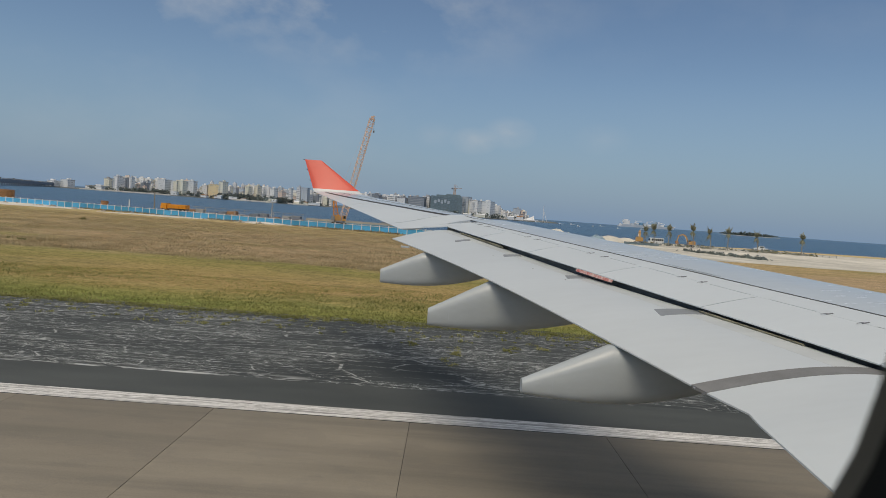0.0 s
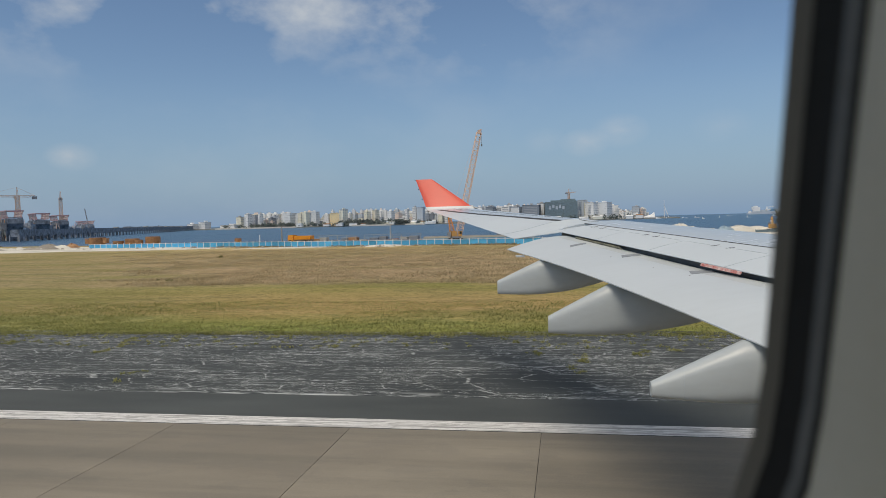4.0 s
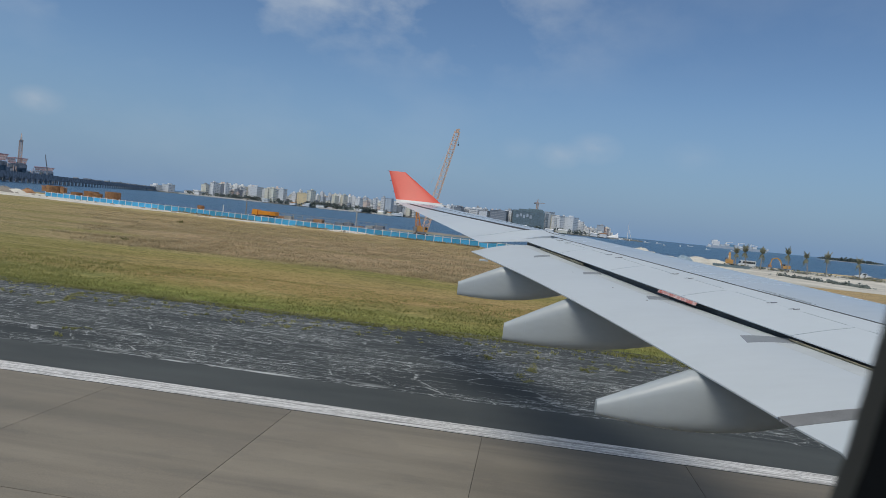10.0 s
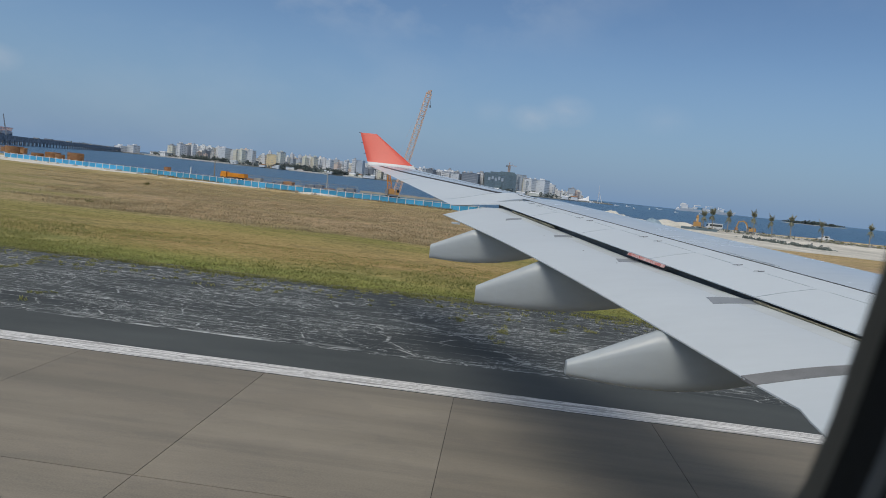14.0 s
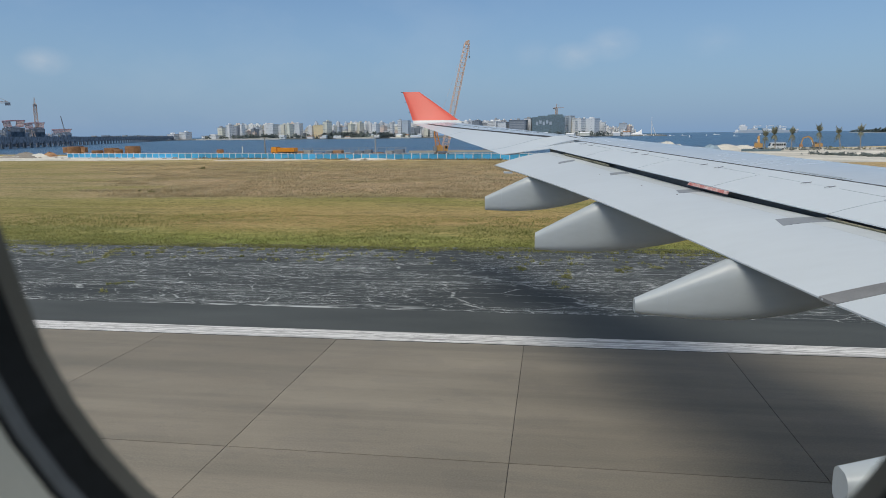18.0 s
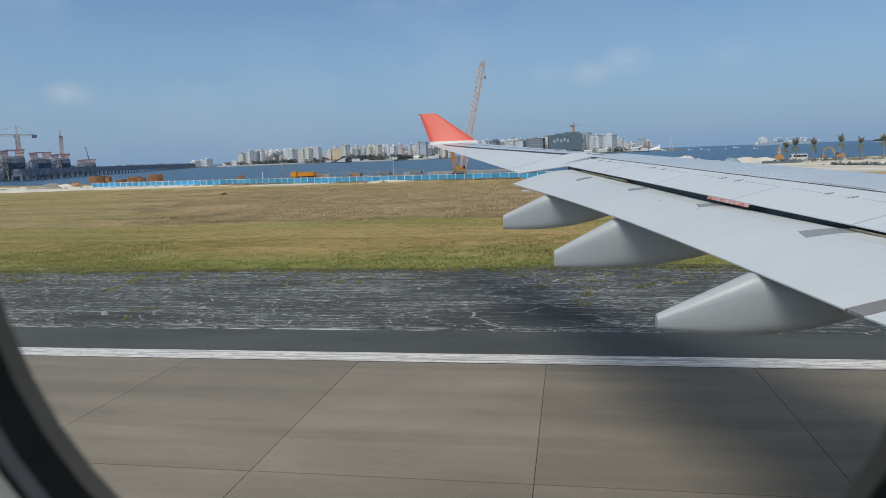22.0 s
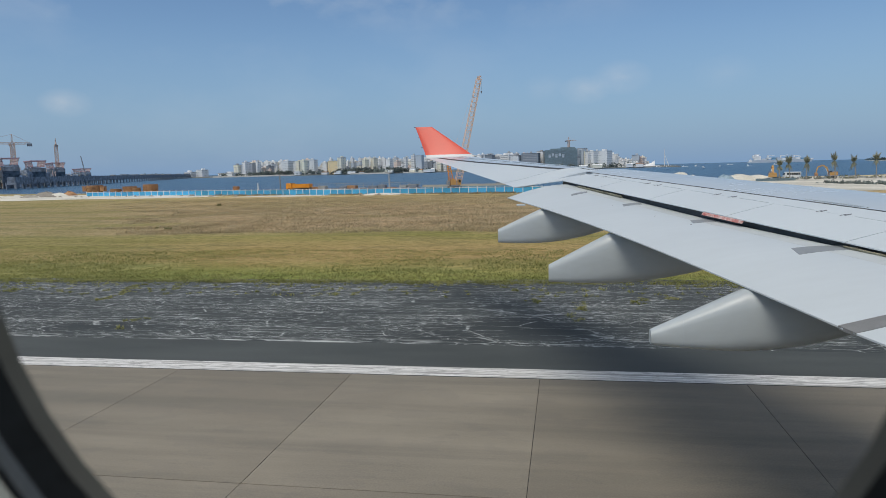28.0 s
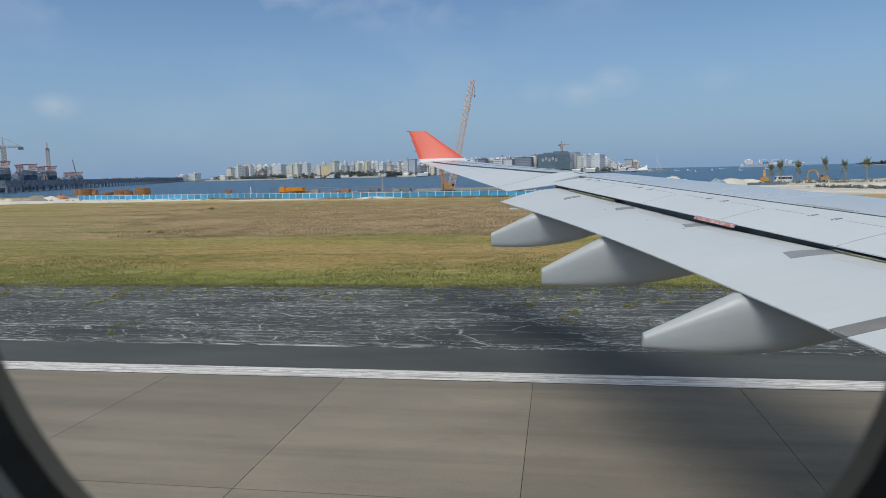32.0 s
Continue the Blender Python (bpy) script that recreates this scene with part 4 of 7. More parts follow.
lane("end_line", "worn white painted line across the runway's end", "painted line", X_END - 0.88, X_END - 0.02, -24, Y_LINE0, M_PAINT, z=0.004, th=0.0035)
M_YPAINT = mat_basic("worn_yellow_line", (0.62, 0.40, 0.06), 0.7, 0, 0.25, 0.8, 9, 0.05)
for dx in (0.12, 0.58):
    lane("yellow_line", "worn yellow double line at the runway's end", "painted line", X_END - dx - 0.2, X_END - dx, -40, -24.02, M_YPAINT, z=0.004, th=0.0035)
strip("runway_dash", "short worn white dash on the runway", "painted line", 0.55, 1.0, M_PAINT, z=0.006, x0=-42, x1=-34, th=0.0035)
lane("end_shoulder", "dark asphalt bed of the runway's end line", "runway shoulder", X_END - 1.0, X_END - 0.01, -40, Y_LINE0, M_ASPH)
lane("overrun", "worn grey asphalt overrun with pale scraped streaks", "runway overrun", -63.4, X_END - 1.01, -40, Y_BAND, M_OVERRUN, z=-0.004)
lane("overrun_band", "dark asphalt band before the old blast pad", "runway overrun", -66.0, -63.41, -40, Y_BAND, M_ASPH, z=-0.004)
# old blast pad with a rounded corner towards the field, cut by dark joints
g = Geo()
outline = [(-66.02, -22.0), (-66.02, 33.0)] + [(-72.0 + 6.0 * math.cos(a), 33.0 + 6.0 * math.sin(a)) for a in span(0.1, math.pi / 2, 8)] + [(-88.0, 40.0), (-104.0, 38.0), (-106.0, 8.0), (-105.0, -22.0)]
g.loft([[Vector((x, y, z)) for x, y in outline] for z in (-0.3, 0.02)])
pad = tagged(part("blast_pad", g, M_PAD), "pale grey crazed blast pad with dark patches", "blast pad", kind="structure")
for x0, x1, y0, y1 in ((-105.5, -66.2, 8.2, 9.4), (-86.9, -86.1, -21.5, 8.1), (-86.9, -86.1, 9.5, 38.5)):
    part("dark_joint", Geo().box(((x0 + x1) / 2, (y0 + y1) / 2, 0.014), (x1 - x0, y1 - y0, 0.02)), M_ASPH, pad)

# land: grass field and sand out to the shore
def shore(x):
    """y of the water's edge."""
    pts = [(-900, 560), (-420, 330), (-300, 270), (-160, 224), (-60, 200), (-13, 198), (30, 192), (36, 246), (90, 262), (220, 300), (900, 420)]
    for (a, ya), (b, yb) in zip(pts, pts[1:]):
        if x <= b:
            return ya + (yb - ya) * (x - a) / (b - a) + 3 * noise.noise(Vector((x * 0.05, 0, 0)))
    return 420


X_WEST = -215.0                        # the island ends in a rock bank here
xs = span(X_WEST, 880, 440)
top = []
for x in xs:
    s = shore(x)
    row = []
    for k in span(0, 1, 60):
        y = Y_GRASS + 0.3 + (s - Y_GRASS) * k ** 1.6
        bumpy = 0.10 * noise.noise(Vector((x * 0.08, y * 0.08, 0))) * min(1, (y - Y_GRASS) / 8) if k > 0 else 0
        row.append(Vector((x, y, -0.01 + bumpy - (1.8 * ((k - 0.97) / 0.03) if k > 0.97 else 0))))
    top.append(row)
g = Geo()
nv = len(top[0])
g.add([p for r in top for p in r], [(i * nv + j, (i + 1) * nv + j, (i + 1) * nv + j + 1, i * nv + j + 1) for i in range(len(top) - 1) for j in range(nv - 1)])
tagged(part("ground", g, M_FIELD, smooth=True), "flat field of dry brown and green grass", "grass field", kind="structure")
# bare coral sand behind the fence's ends and along the road
def flat(x0, x1, y0, y1, seed, mat=M_SAND):
    xs_ = span(x0, x1, 60)
    w_ = lambda x, s: 5 * noise.noise(Vector((x * 0.06, s, seed))) + 1.5 * noise.noise(Vector((x * 0.4, s, seed)))
    t_ = [[Vector((x, y0 + w_(x, 1.0), 0.02)), Vector((x, y0 + 5 + w_(x, 2.0), 0.16)), Vector((x, (y0 + y1) / 2, 0.2)), Vector((x, y1, 0.14))] for x in xs_]
    return tagged(part("sand_flat", Geo().shell(t_, [[p - Vector((0, 0, 0.5)) for p in r_] for r_ in t_]), mat), "bare pale coral sand beside the site", "sand", kind="structure")


flat(-212, -98, 160, 196, 3.0)
flat(40, 260, 132, 236, 8.0, M_GRAVEL)
# the land behind the aircraft
back = Geo().box(((X_WEST + 880) / 2, -170, -0.35), (880 - X_WEST, 259, 0.6))
tagged(part("ground_behind", back, M_FIELD), "flat grass beyond the runway", "grass field", kind="structure")
for x0, x1 in ((X_WEST, -66.01), (420, 880)):
    tagged(part("ground_beside", Geo().box(((x0 + x1) / 2, -3.1, -0.2), (x1 - x0, 74.6, 0.36)), M_FIELD), "grass past the runway's end", "grass field", kind="structure")

# Materials of the distance -----------------------------------------------------------------------
M_FENCE = mat_basic("blue_hoarding", (0.085, 0.46, 0.76), 0.5, 0.0, 0.12, 0.8, 12, 0.05, pieces=0.18)
M_POST = mat_basic("white_post", (0.82, 0.83, 0.83), 0.5, 0, 0.06, 3, 30)
M_RUST = mat_basic("rusty_steel", (0.36, 0.165, 0.08), 0.8, 0.0, 0.35, 0.5, 5, 0.2, tint=(0.55, 0.31, 0.16), pieces=0.2)
M_YELLOW = mat_basic("machine_yellow", (0.55, 0.31, 0.11), 0.5, 0, 0.12, 1, 12)
M_ORANGE = mat_basic("orange_paint", (0.75, 0.30, 0.03), 0.5, 0, 0.1, 1, 12)
M_LATTICE = mat_basic("crane_lattice", (0.80, 0.56, 0.44), 0.55, 0.1, 0.15, 1, 10)
# distant haze is put into the base colours of tower crane, truss and scaffold
M_TOWERC = mat_basic("hazed_tower_crane_steel", (0.68, 0.52, 0.43), 0.6, 0.1, 0.2, 0.5, 6)
M_TRUSS = mat_basic("hazed_red_truss", (0.52, 0.32, 0.34), 0.6, 0.0, 0.25, 0.4, 4)
M_TRUSSW = mat_basic("white_truss", (0.55, 0.54, 0.53), 0.6, 0.0, 0.15, 0.4, 4)
M_SCAFF = mat_basic("hazed_scaffold_steel", (0.24, 0.265, 0.30), 0.8, 0.1, 0.35, 0.3, 3)
M_BRIDGE = mat_basic("hazed_bridge_scaffold", (0.32, 0.365, 0.43), 0.85, 0.0, 0.6, 0.35, 2.2, 0.15, pieces=0.4)
M_NET = mat_basic("green_safety_net", (0.19, 0.26, 0.29), 0.8, 0, 0.3, 0.4, 4)
M_TYRE = mat_basic("tyre_rubber", (0.02, 0.02, 0.021), 0.85)
M_WINDOW = mat_basic("dark_glass", (0.02, 0.028, 0.035), 0.12, 0, 0.2, 3, 20, 0, spec=0.8)
M_VAN = mat_basic("white_van", (0.74, 0.75, 0.75), 0.35, 0, 0.04, 2, 12, 0.01)
M_BLUE = mat_basic("blue_barge", (0.16, 0.34, 0.50), 0.6, 0, 0.15, 0.6, 5)
M_TARP = mat_basic("faded_tarpaulin", (0.30, 0.40, 0.47), 0.6, 0, 0.15, 0.8, 6, 0.1)
M_LEAF = mat_basic("palm_leaf", (0.25, 0.25, 0.17), 0.7, 0, 0.35, 1, 6, 0.1)
M_TRUNK = mat_basic("palm_trunk", (0.30, 0.27, 0.23), 0.9, 0, 0.2, 3, 14, 0.2)
M_BUSH = mat_basic("bush_foliage", (0.20, 0.19, 0.08), 0.9, 0, 0.4, 2, 12, 0.2)
# foliage lightened: distant haze is put into the colour
M_TREE = mat_basic("hazed_tree_foliage", (0.18, 0.21, 0.195), 0.9, 0, 0.4, 0.05, 0.6, 0.3)
M_GRASS = mat_basic("grass_blades", (0.31, 0.325, 0.11), 0.9, 0, 0.3, 0.5, 8, 0, tint=(0.47, 0.45, 0.20), spec=0.1)
M_STRAW = mat_basic("dry_grass_blades", (0.30, 0.24, 0.12), 0.9, 0, 0.4, 0.3, 5, 0, tint=(0.46, 0.38, 0.22), spec=0.1)
M_MEADOW = mat_basic("bleached_meadow_grass", (0.47, 0.385, 0.225), 0.9, 0, 0.4, 0.3, 5, 0, tint=(0.64, 0.535, 0.355), spec=0.1)
for m in (M_GRASS, M_STRAW, M_MEADOW):      # light passes through thin blades
    n_, l_, b_ = nodes_of(m)
    tr_, mx_ = n_.new("ShaderNodeBsdfTranslucent"), n_.new("ShaderNodeMixShader")
    l_.new(b_.inputs["Base Color"].links[0].from_socket, tr_.inputs[0])
    l_.new(b_.outputs[0], mx_.inputs[1])
    l_.new(tr_.outputs[0], mx_.inputs[2])
    mx_.inputs[0].default_value = 0.55
    l_.new(mx_.outputs[0], n_["Material Output"].inputs[0])
M_SHORE = mat_basic("dark_shore_rock", (0.17, 0.175, 0.165), 0.9, 0, 0.4, 0.05, 0.6, 0.2)
M_ROCK = mat_basic("shore_rock", (0.36, 0.33, 0.28), 0.9, 0, 0.3, 0.8, 6, 0.4)
M_CONCRETE = mat_basic("raw_concrete", (0.42, 0.41, 0.38), 0.85, 0, 0.15, 0.5, 5, 0.1)
M_TANK = mat_basic("grey_roof_plant", (0.42, 0.425, 0.43), 0.8)
# far wood and city glass are paler, with haze mixed into the colour
M_FARWOOD = mat_basic("hazed_distant_wood", (0.10, 0.13, 0.12), 0.9, 0, 0.3, 0.03, 0.4, 0)
M_CITYWIN = mat_basic("hazed_city_glass", (0.40, 0.42, 0.45), 0.3, 0, 0.2, 0.3, 3, 0)
WALLS = [mat_basic("wall_" + n, c, 0.8, 0, 0.08, 0.05, 0.8, 0) for n, c in (
    ("white", (0.92, 0.92, 0.90)), ("cream", (0.90, 0.84, 0.71)), ("pale_grey", (0.80, 0.82, 0.83)), ("yellow", (0.90, 0.70, 0.44)),
    ("dark", (0.26, 0.29, 0.33)), ("beige", (0.90, 0.82, 0.68)), ("pink", (0.80, 0.66, 0.58)), ("blue_grey", (0.54, 0.60, 0.66)))]


def clump(g, c, r, rnd, n=9):
    """A small ragged cluster of leaf shapes."""
    for _ in range(n):
        d = Vector((rnd.gauss(0, 1), rnd.gauss(0, 1), rnd.gauss(0, 0.8))).normalized() * r * rnd.uniform(0.35, 1.0)
        a = Vector((rnd.gauss(0, 1), rnd.gauss(0, 1), rnd.gauss(0, 1))).normalized() * r * 0.5
        b = a.cross(Vector((rnd.gauss(0, 1), rnd.gauss(0, 1), rnd.gauss(0, 1)))).normalized() * r * 0.42
        o = c + d
        g.add([o - a - b * 0.4, o + a * 0.3 - b, o + a + b * 0.3, o - a * 0.2 + b], [(0, 1, 2, 3)])


# Site hoarding: blue panels between white posts ---------------------------------------------------
fence = thing("hoarding_fence", "long blue sheet-metal site fence with white posts", "fence")
pts = [(-134, 178.5), (-88.6, 170.5), (-47.0, 157.0), (-12.8, 152.2), (26, 146)]
g_post = Geo().box((0, 0, 0.72), (0.16, 0.12, 1.5)).box((0, 0, 1.48), (0.22, 0.18, 0.05))
me_post = mesh_of("post", g_post, M_POST)
wave = []
for i in range(14):      # one sheet with pressed ribs
    x = -0.96 + i * 0.137
    wave += [(x, 0.0), (x + 0.055, 0.0), (x + 0.068, 0.022), (x + 0.123, 0.022)]
wave.append((0.958, 0.0))
wave = wave + [(x, y + 0.012) for x, y in wave[::-1]]
g_pan = Geo().loft([[Vector((x, y, z)) for x, y in wave] for z in (0.05, 1.27)])
me_pan = mesh_of("panel", g_pan, M_FENCE)
me_rail = mesh_of("rail", Geo().box((0, -0.03, 1.30), (1.95, 0.06, 0.09)), M_POST)
for (xa, ya), (xb, yb) in zip(pts, pts[1:]):
    d = math.hypot(xb - xa, yb - ya)
    n = round(d / 2.05)
    a = math.atan2(yb - ya, xb - xa)
    for i in range(n):
        for nm, me, k in (("post", me_post, 0.0), ("panel", me_pan, 0.5), ("rail", me_rail, 0.5)):
            ob = new(nm, me)
            ob.location = (xa + (xb - xa) * (i + k) / n, ya + (yb - ya) * (i + k) / n, -0.03)
            ob.rotation_euler = (0, 0, a)
            ob.parent = fence

# sand along the fence, heaps and the bank towards the beach ---------------------------------------
def heap(name, label, cat, x, y, rx, ry, h, mat, seed, z=0.0, n=26, m=9, group=""):
    """A loose heap with an uneven outline."""
    g, rings = Geo(), []
    for j in range(m):
        k = j / (m - 1)
        ring = []
        for i in range(n):
            a = 2 * math.pi * i / n
            w = 1 + 0.28 * noise.noise(Vector((math.cos(a) * 1.4 + seed, math.sin(a) * 1.4, seed)))
            r = (1 - k ** 1.3) * w
            hz = h * math.sin(math.pi / 2 * k) ** 0.9 * (1 + 0.35 * noise.noise(Vector((math.cos(a) * 2 + seed, math.sin(a) * 2, k * 2))))
            ring.append(Vector((x + rx * r * math.cos(a), y + ry * r * math.sin(a), z - 0.1 + hz)))
        rings.append(ring)
    g.loft(rings)
    return tagged(part(name, g, mat, smooth=True, angle=1.2), label, cat, group)


for i, (x, y, rx, ry, h) in enumerate(((-150, 166, 34, 9, 0.5), (-108, 164, 30, 5, 0.35), (-178, 176, 26, 12, 0.9), (-190, 190, 20, 12, 0.9), (-64, 157, 16, 3, 0.25), (-40, 153, 8, 1.6, 0.5))):
    heap("sand_bank", "low bank of pale coral sand before the fence", "sand bank", x, y, rx, ry, h, M_SAND, i * 3.1, group="sand banks")
for i, (x, y, rx, ry, h) in enumerate(((33.2, 214, 4.6, 3, 2.6), (37.2, 215, 3.6, 3, 1.8), (43, 216, 7, 3, 1.1), (50.5, 217, 6.5, 3, 1.7), (56, 217, 5, 3, 1.4))):
    heap("dredged_sand", "pale pile of dredged sand by the water", "sand pile", x, y, rx, ry, h, M_SAND, 20 + i * 2.7, group="sand piles")
heap("tarpaulin_heap", "sand heap under a blue-green tarpaulin", "covered heap", 45.6, 212, 3.2, 2.2, 1.7, M_TARP, 41.0)
heap("beach", "broad bank of white sand by the road", "beach", 112, 186, 52, 10, 0.7, M_SAND, 55.0, n=60)
heap("beach", "strip of white sand near the palms", "beach", 72, 171, 8, 3, 0.5, M_SAND, 57.0, n=60)
for i in range(18):
    rb, g = random.Random(700 + i), Geo()
    x, y = 59 + i * 0.55 + rb.uniform(-0.5, 0.5), 170 - i * 1.25 + 1.5 * math.sin(i * 1.9)
    for _ in range(16):
        clump(g, Vector((x + rb.gauss(0, 0.9), y + rb.gauss(0, 0.5), abs(rb.gauss(0.3, 0.2)))), 0.35, rb, 8)
    sh = thing("shrub", "low ragged green shrub on the sand", "shrub", group="beach shrubs")
    part("foliage", g, M_TREE, sh)
    part("stem", Geo().tube((x, y, -0.1), (x, y, 0.4), 0.05, 0.03, 6), M_TRUNK, sh)
for i, (x, y, sz) in enumerate(((-40.3, 65.8, 0.38), (-60.0, 114.5, 0.5), (-42.6, 67.4, 0.2))):
    rb, g = random.Random(90 + i), Geo()
    for _ in range(26):
        clump(g, Vector((x + rb.gauss(0, 0.5) * sz, y + rb.gauss(0, 0.4) * sz, abs(rb.gauss(0.25, 0.2)) * sz)), 0.3 * sz, rb, 8)
    bush = thing("bush", "small dark bush in the dry grass", "bush", (0, 0, 0), group="field bushes")
    part("foliage", g, M_BUSH, bush)
    part("stem", Geo().tube((x, y, -0.1), (x + 0.05, y, 0.4 * sz), 0.05 * sz, 0.03 * sz, 6), M_TRUNK, bush)
random.seed(13)
for i in range(18):
    k = random.random()
    heap("rubble_mound", "low uneven mound of sand and broken coral", "mound", -196 + 62 * k, 172 + random.uniform(-5, 14), random.uniform(1.2, 4.0), random.uniform(0.8, 1.6), random.uniform(0.4, 1.3),
         (M_SAND, M_ROCK, M_SAND, M_TRUNK)[i % 4], 160 + i, group="rubble mounds", n=16, m=6)
random.seed(11)
for i in range(26):
    k = random.random()
    x = -138 + 112 * k
    y = 175.5 - 24.0 * k + random.uniform(-3.2, -1.4)
    heap("boulder", "pale lump of coral rock by the fence", "rock", x, y, random.uniform(0.3, 0.9), random.uniform(0.3, 0.6), random.uniform(0.25, 0.7), M_ROCK, 120 + i, group="rocks by the fence", n=9, m=4)


# rusty casing rings -------------------------------------------------------------------------------
def casing(x, y, r, h, lugs):
    t = thing("steel_casing", "large rust-brown steel casing ring", "steel casing", (x, y, -0.3), group="steel casings")
    g = Geo()
    n = 36
    prof = [(r, 0), (r, h), (r - 0.12, h), (r - 0.12, 0)]
    rings = [[Vector((rr * math.cos(2 * math.pi * i / n), rr * math.sin(2 * math.pi * i / n), z)) for i in range(n)] for rr, z in prof]
    g.loft(rings + [rings[0]], caps=False)
    part("ring_wall", g, M_RUST, t, smooth=True)
    for z in (0.25 * h, 0.75 * h):
        g = Geo()
        for i in range(n):
            a, b = 2 * math.pi * i / n, 2 * math.pi * (i + 1) / n
            g.bar((r * 1.01 * math.cos(a), r * 1.01 * math.sin(a), z), (r * 1.01 * math.cos(b), r * 1.01 * math.sin(b), z), 0.16)
        part("stiffener", g, M_RUST, t)
    if lugs:
        for s in (-1, 1):
            part("lug", Geo().box((s * (r + 0.7), -0.3, h * 0.62), (1.4, 1.4, h * 0.45)).box((s * (r + 0.7), -0.3, h * 0.9), (1.7, 1.5, 0.2)), M_RUST, t)


for x, y, r, h, lug in ((-150.7, 205, 2.5, 3.2, True), (-142.5, 204, 1.7, 1.9, False), (-138.2, 205, 2.2, 2.6, False), (-131.5, 206, 2.3, 3.1, False), (-134.6, 203, 1.3, 2.2, False), (-98.5, 199, 1.0, 2.0, False)):
    casing(x, y, r, h, lug)
heap("scrap_heap", "dark heap of scrap beside the water", "scrap heap", -148.4, 190, 2.4, 1.6, 1.5, M_RUST, 141.0)
heap("scrap_heap", "dark heap of scrap beside the water", "scrap heap", -160.6, 195, 3.8, 2, 1.3, M_TRUNK, 143.0)


# lattices -----------------------------------------------------------------------------------------
def lattice(g, p, q, w0, w1, n, t, up=(0, 0, 1)):
    """A square lattice boom from p to q."""
    p, q = Vector(p), Vector(q)
    d = (q - p).normalized()
    u = Vector(up) if abs(d.dot(Vector(up))) < 0.95 else Vector((1, 0, 0))
    a = d.cross(u).normalized()
    b = a.cross(d).normalized()
    c = []
    for i in range(n + 1):
        k = i / n
        w = (w0 + (w1 - w0) * k) / 2
        o = p + (q - p) * k
        c.append([o + a * w + b * w, o - a * w + b * w, o - a * w - b * w, o + a * w - b * w])
    for j in range(4):
        for i in range(n):
            g.bar(c[i][j], c[i + 1][j], t)
            g.bar(c[i][j], c[i + 1][(j + 1) % 4], t * 0.6)
            g.bar(c[i][j], c[i][(j + 1) % 4], t * 0.6)
    return g


def wheels(parent, xs, y, r, w):
    for x in xs:
        for s in (-1, 1):
            wl_ = part("wheel", Geo().tube((x, s * y - w / 2, r), (x, s * y + w / 2, r), r, n=16), M_TYRE, parent, smooth=True)
            part("rim", Geo().tube((x, s * y - w / 2 - 0.01, r), (x, s * y + w / 2 + 0.01, r), r * 0.5, n=10), M_POST, wl_)


# crawler crane by the water -----------------------------------------------------------------------
cr = thing("crawler_crane", "yellow crawler crane with a tall lattice boom", "crane", (-28.4, 182, 0.0), 20)
for s in (-1, 1):
    part("track", Geo().loft([[Vector((x, s * 1.7 + w, z)) for x, z in ((-1.7, 0.4), (-1.4, 0.0), (1.4, 0.0), (1.7, 0.4), (1.5, 0.8), (-1.5, 0.8))] for w in (-0.4, 0.4)]), M_TYRE, cr)
part("carbody", Geo().box((0, 0, 0.9), (2.4, 2.8, 0.7)), M_SCAFF, cr)
part("house", Geo().box((-0.4, 0, 1.9), (1.6, 1.4, 1.3)).box((-0.5, 0, 2.62), (1.2, 1.2, 0.2)), M_YELLOW, cr)
part("counterweight", Geo().box((-1.7, 0, 1.75), (0.6, 2.0, 1.0)).box((-1.7, 0, 2.35), (0.5, 1.6, 0.25)), M_SCAFF, cr)
cab = part("cab", Geo().box((1.0, -1.1, 1.95), (0.9, 0.8, 1.4)), M_YELLOW, cr)
part("cab_window", Geo().box((1.05, -1.52, 2.2), (0.55, 0.05, 0.65)).box((1.47, -1.1, 2.2), (0.05, 0.6, 0.65)), M_WINDOW, cab)
part("boom", lattice(Geo(), (1.0, 0.0, 2.2), (6.6, -2.0, 28.4), 1.5, 1.15, 22, 0.115), M_LATTICE, cr, "pale orange lattice boom")
part("boom_head", Geo().box((6.6, -2.0, 28.5), (0.7, 0.6, 0.9)).box((7.0, -2.0, 29.0), (0.5, 0.3, 0.3)), M_LATTICE, cr)
part("gantry", lattice(Geo(), (-0.9, 0, 2.5), (-1.5, 0, 6.4), 1.2, 0.6, 5, 0.1), M_ORANGE, cr)
for s in (-0.35, 0.35):
    part("pendant", Geo().bar((-1.5, s, 6.4), (6.2, s - 2.0, 28.6), 0.014), M_LATTICE, cr)
part("hook_line", Geo().bar((7.2, -2.0, 29.0), (7.2, -2.0, 25.4), 0.06), M_SCAFF, cr)
part("hook_block", Geo().box((7.2, -2.0, 25.0), (0.3, 0.3, 0.6)), M_SCAFF, cr)

# a pontoon with plant beside the crane, orange tipper, poles, work barge --------------------------
pon = thing("pontoon", "flat blue work pontoon moored at the shore", "pontoon", (-24, 203, -1.5), 3)
part("hull", Geo().box((0, 0, 0.9), (34, 9, 2.0)), M_BLUE, pon)
part("deck_load", Geo().box((9, 0, 2.3), (9, 4, 0.9)).box((-4, 1, 2.2), (6, 3, 0.6)), M_SCAFF, pon)
part("bulwark", Geo().box((0, -4.4, 2.2), (33, 0.2, 0.6)), M_CONCRETE, pon)
pon2 = thing("pontoon", "dark work pontoon with rails and pipes", "pontoon", (-62, 207, -1.5), -3)
part("hull", Geo().box((0, 0, 0.8), (42, 8, 1.8)), M_SCAFF, pon2)
for i in range(15):
    part("rail_post", Geo().box((-20.5 + i * 2.9, -3.8, 2.5), (0.1, 0.1, 1.7)), M_CONCRETE, pon2)
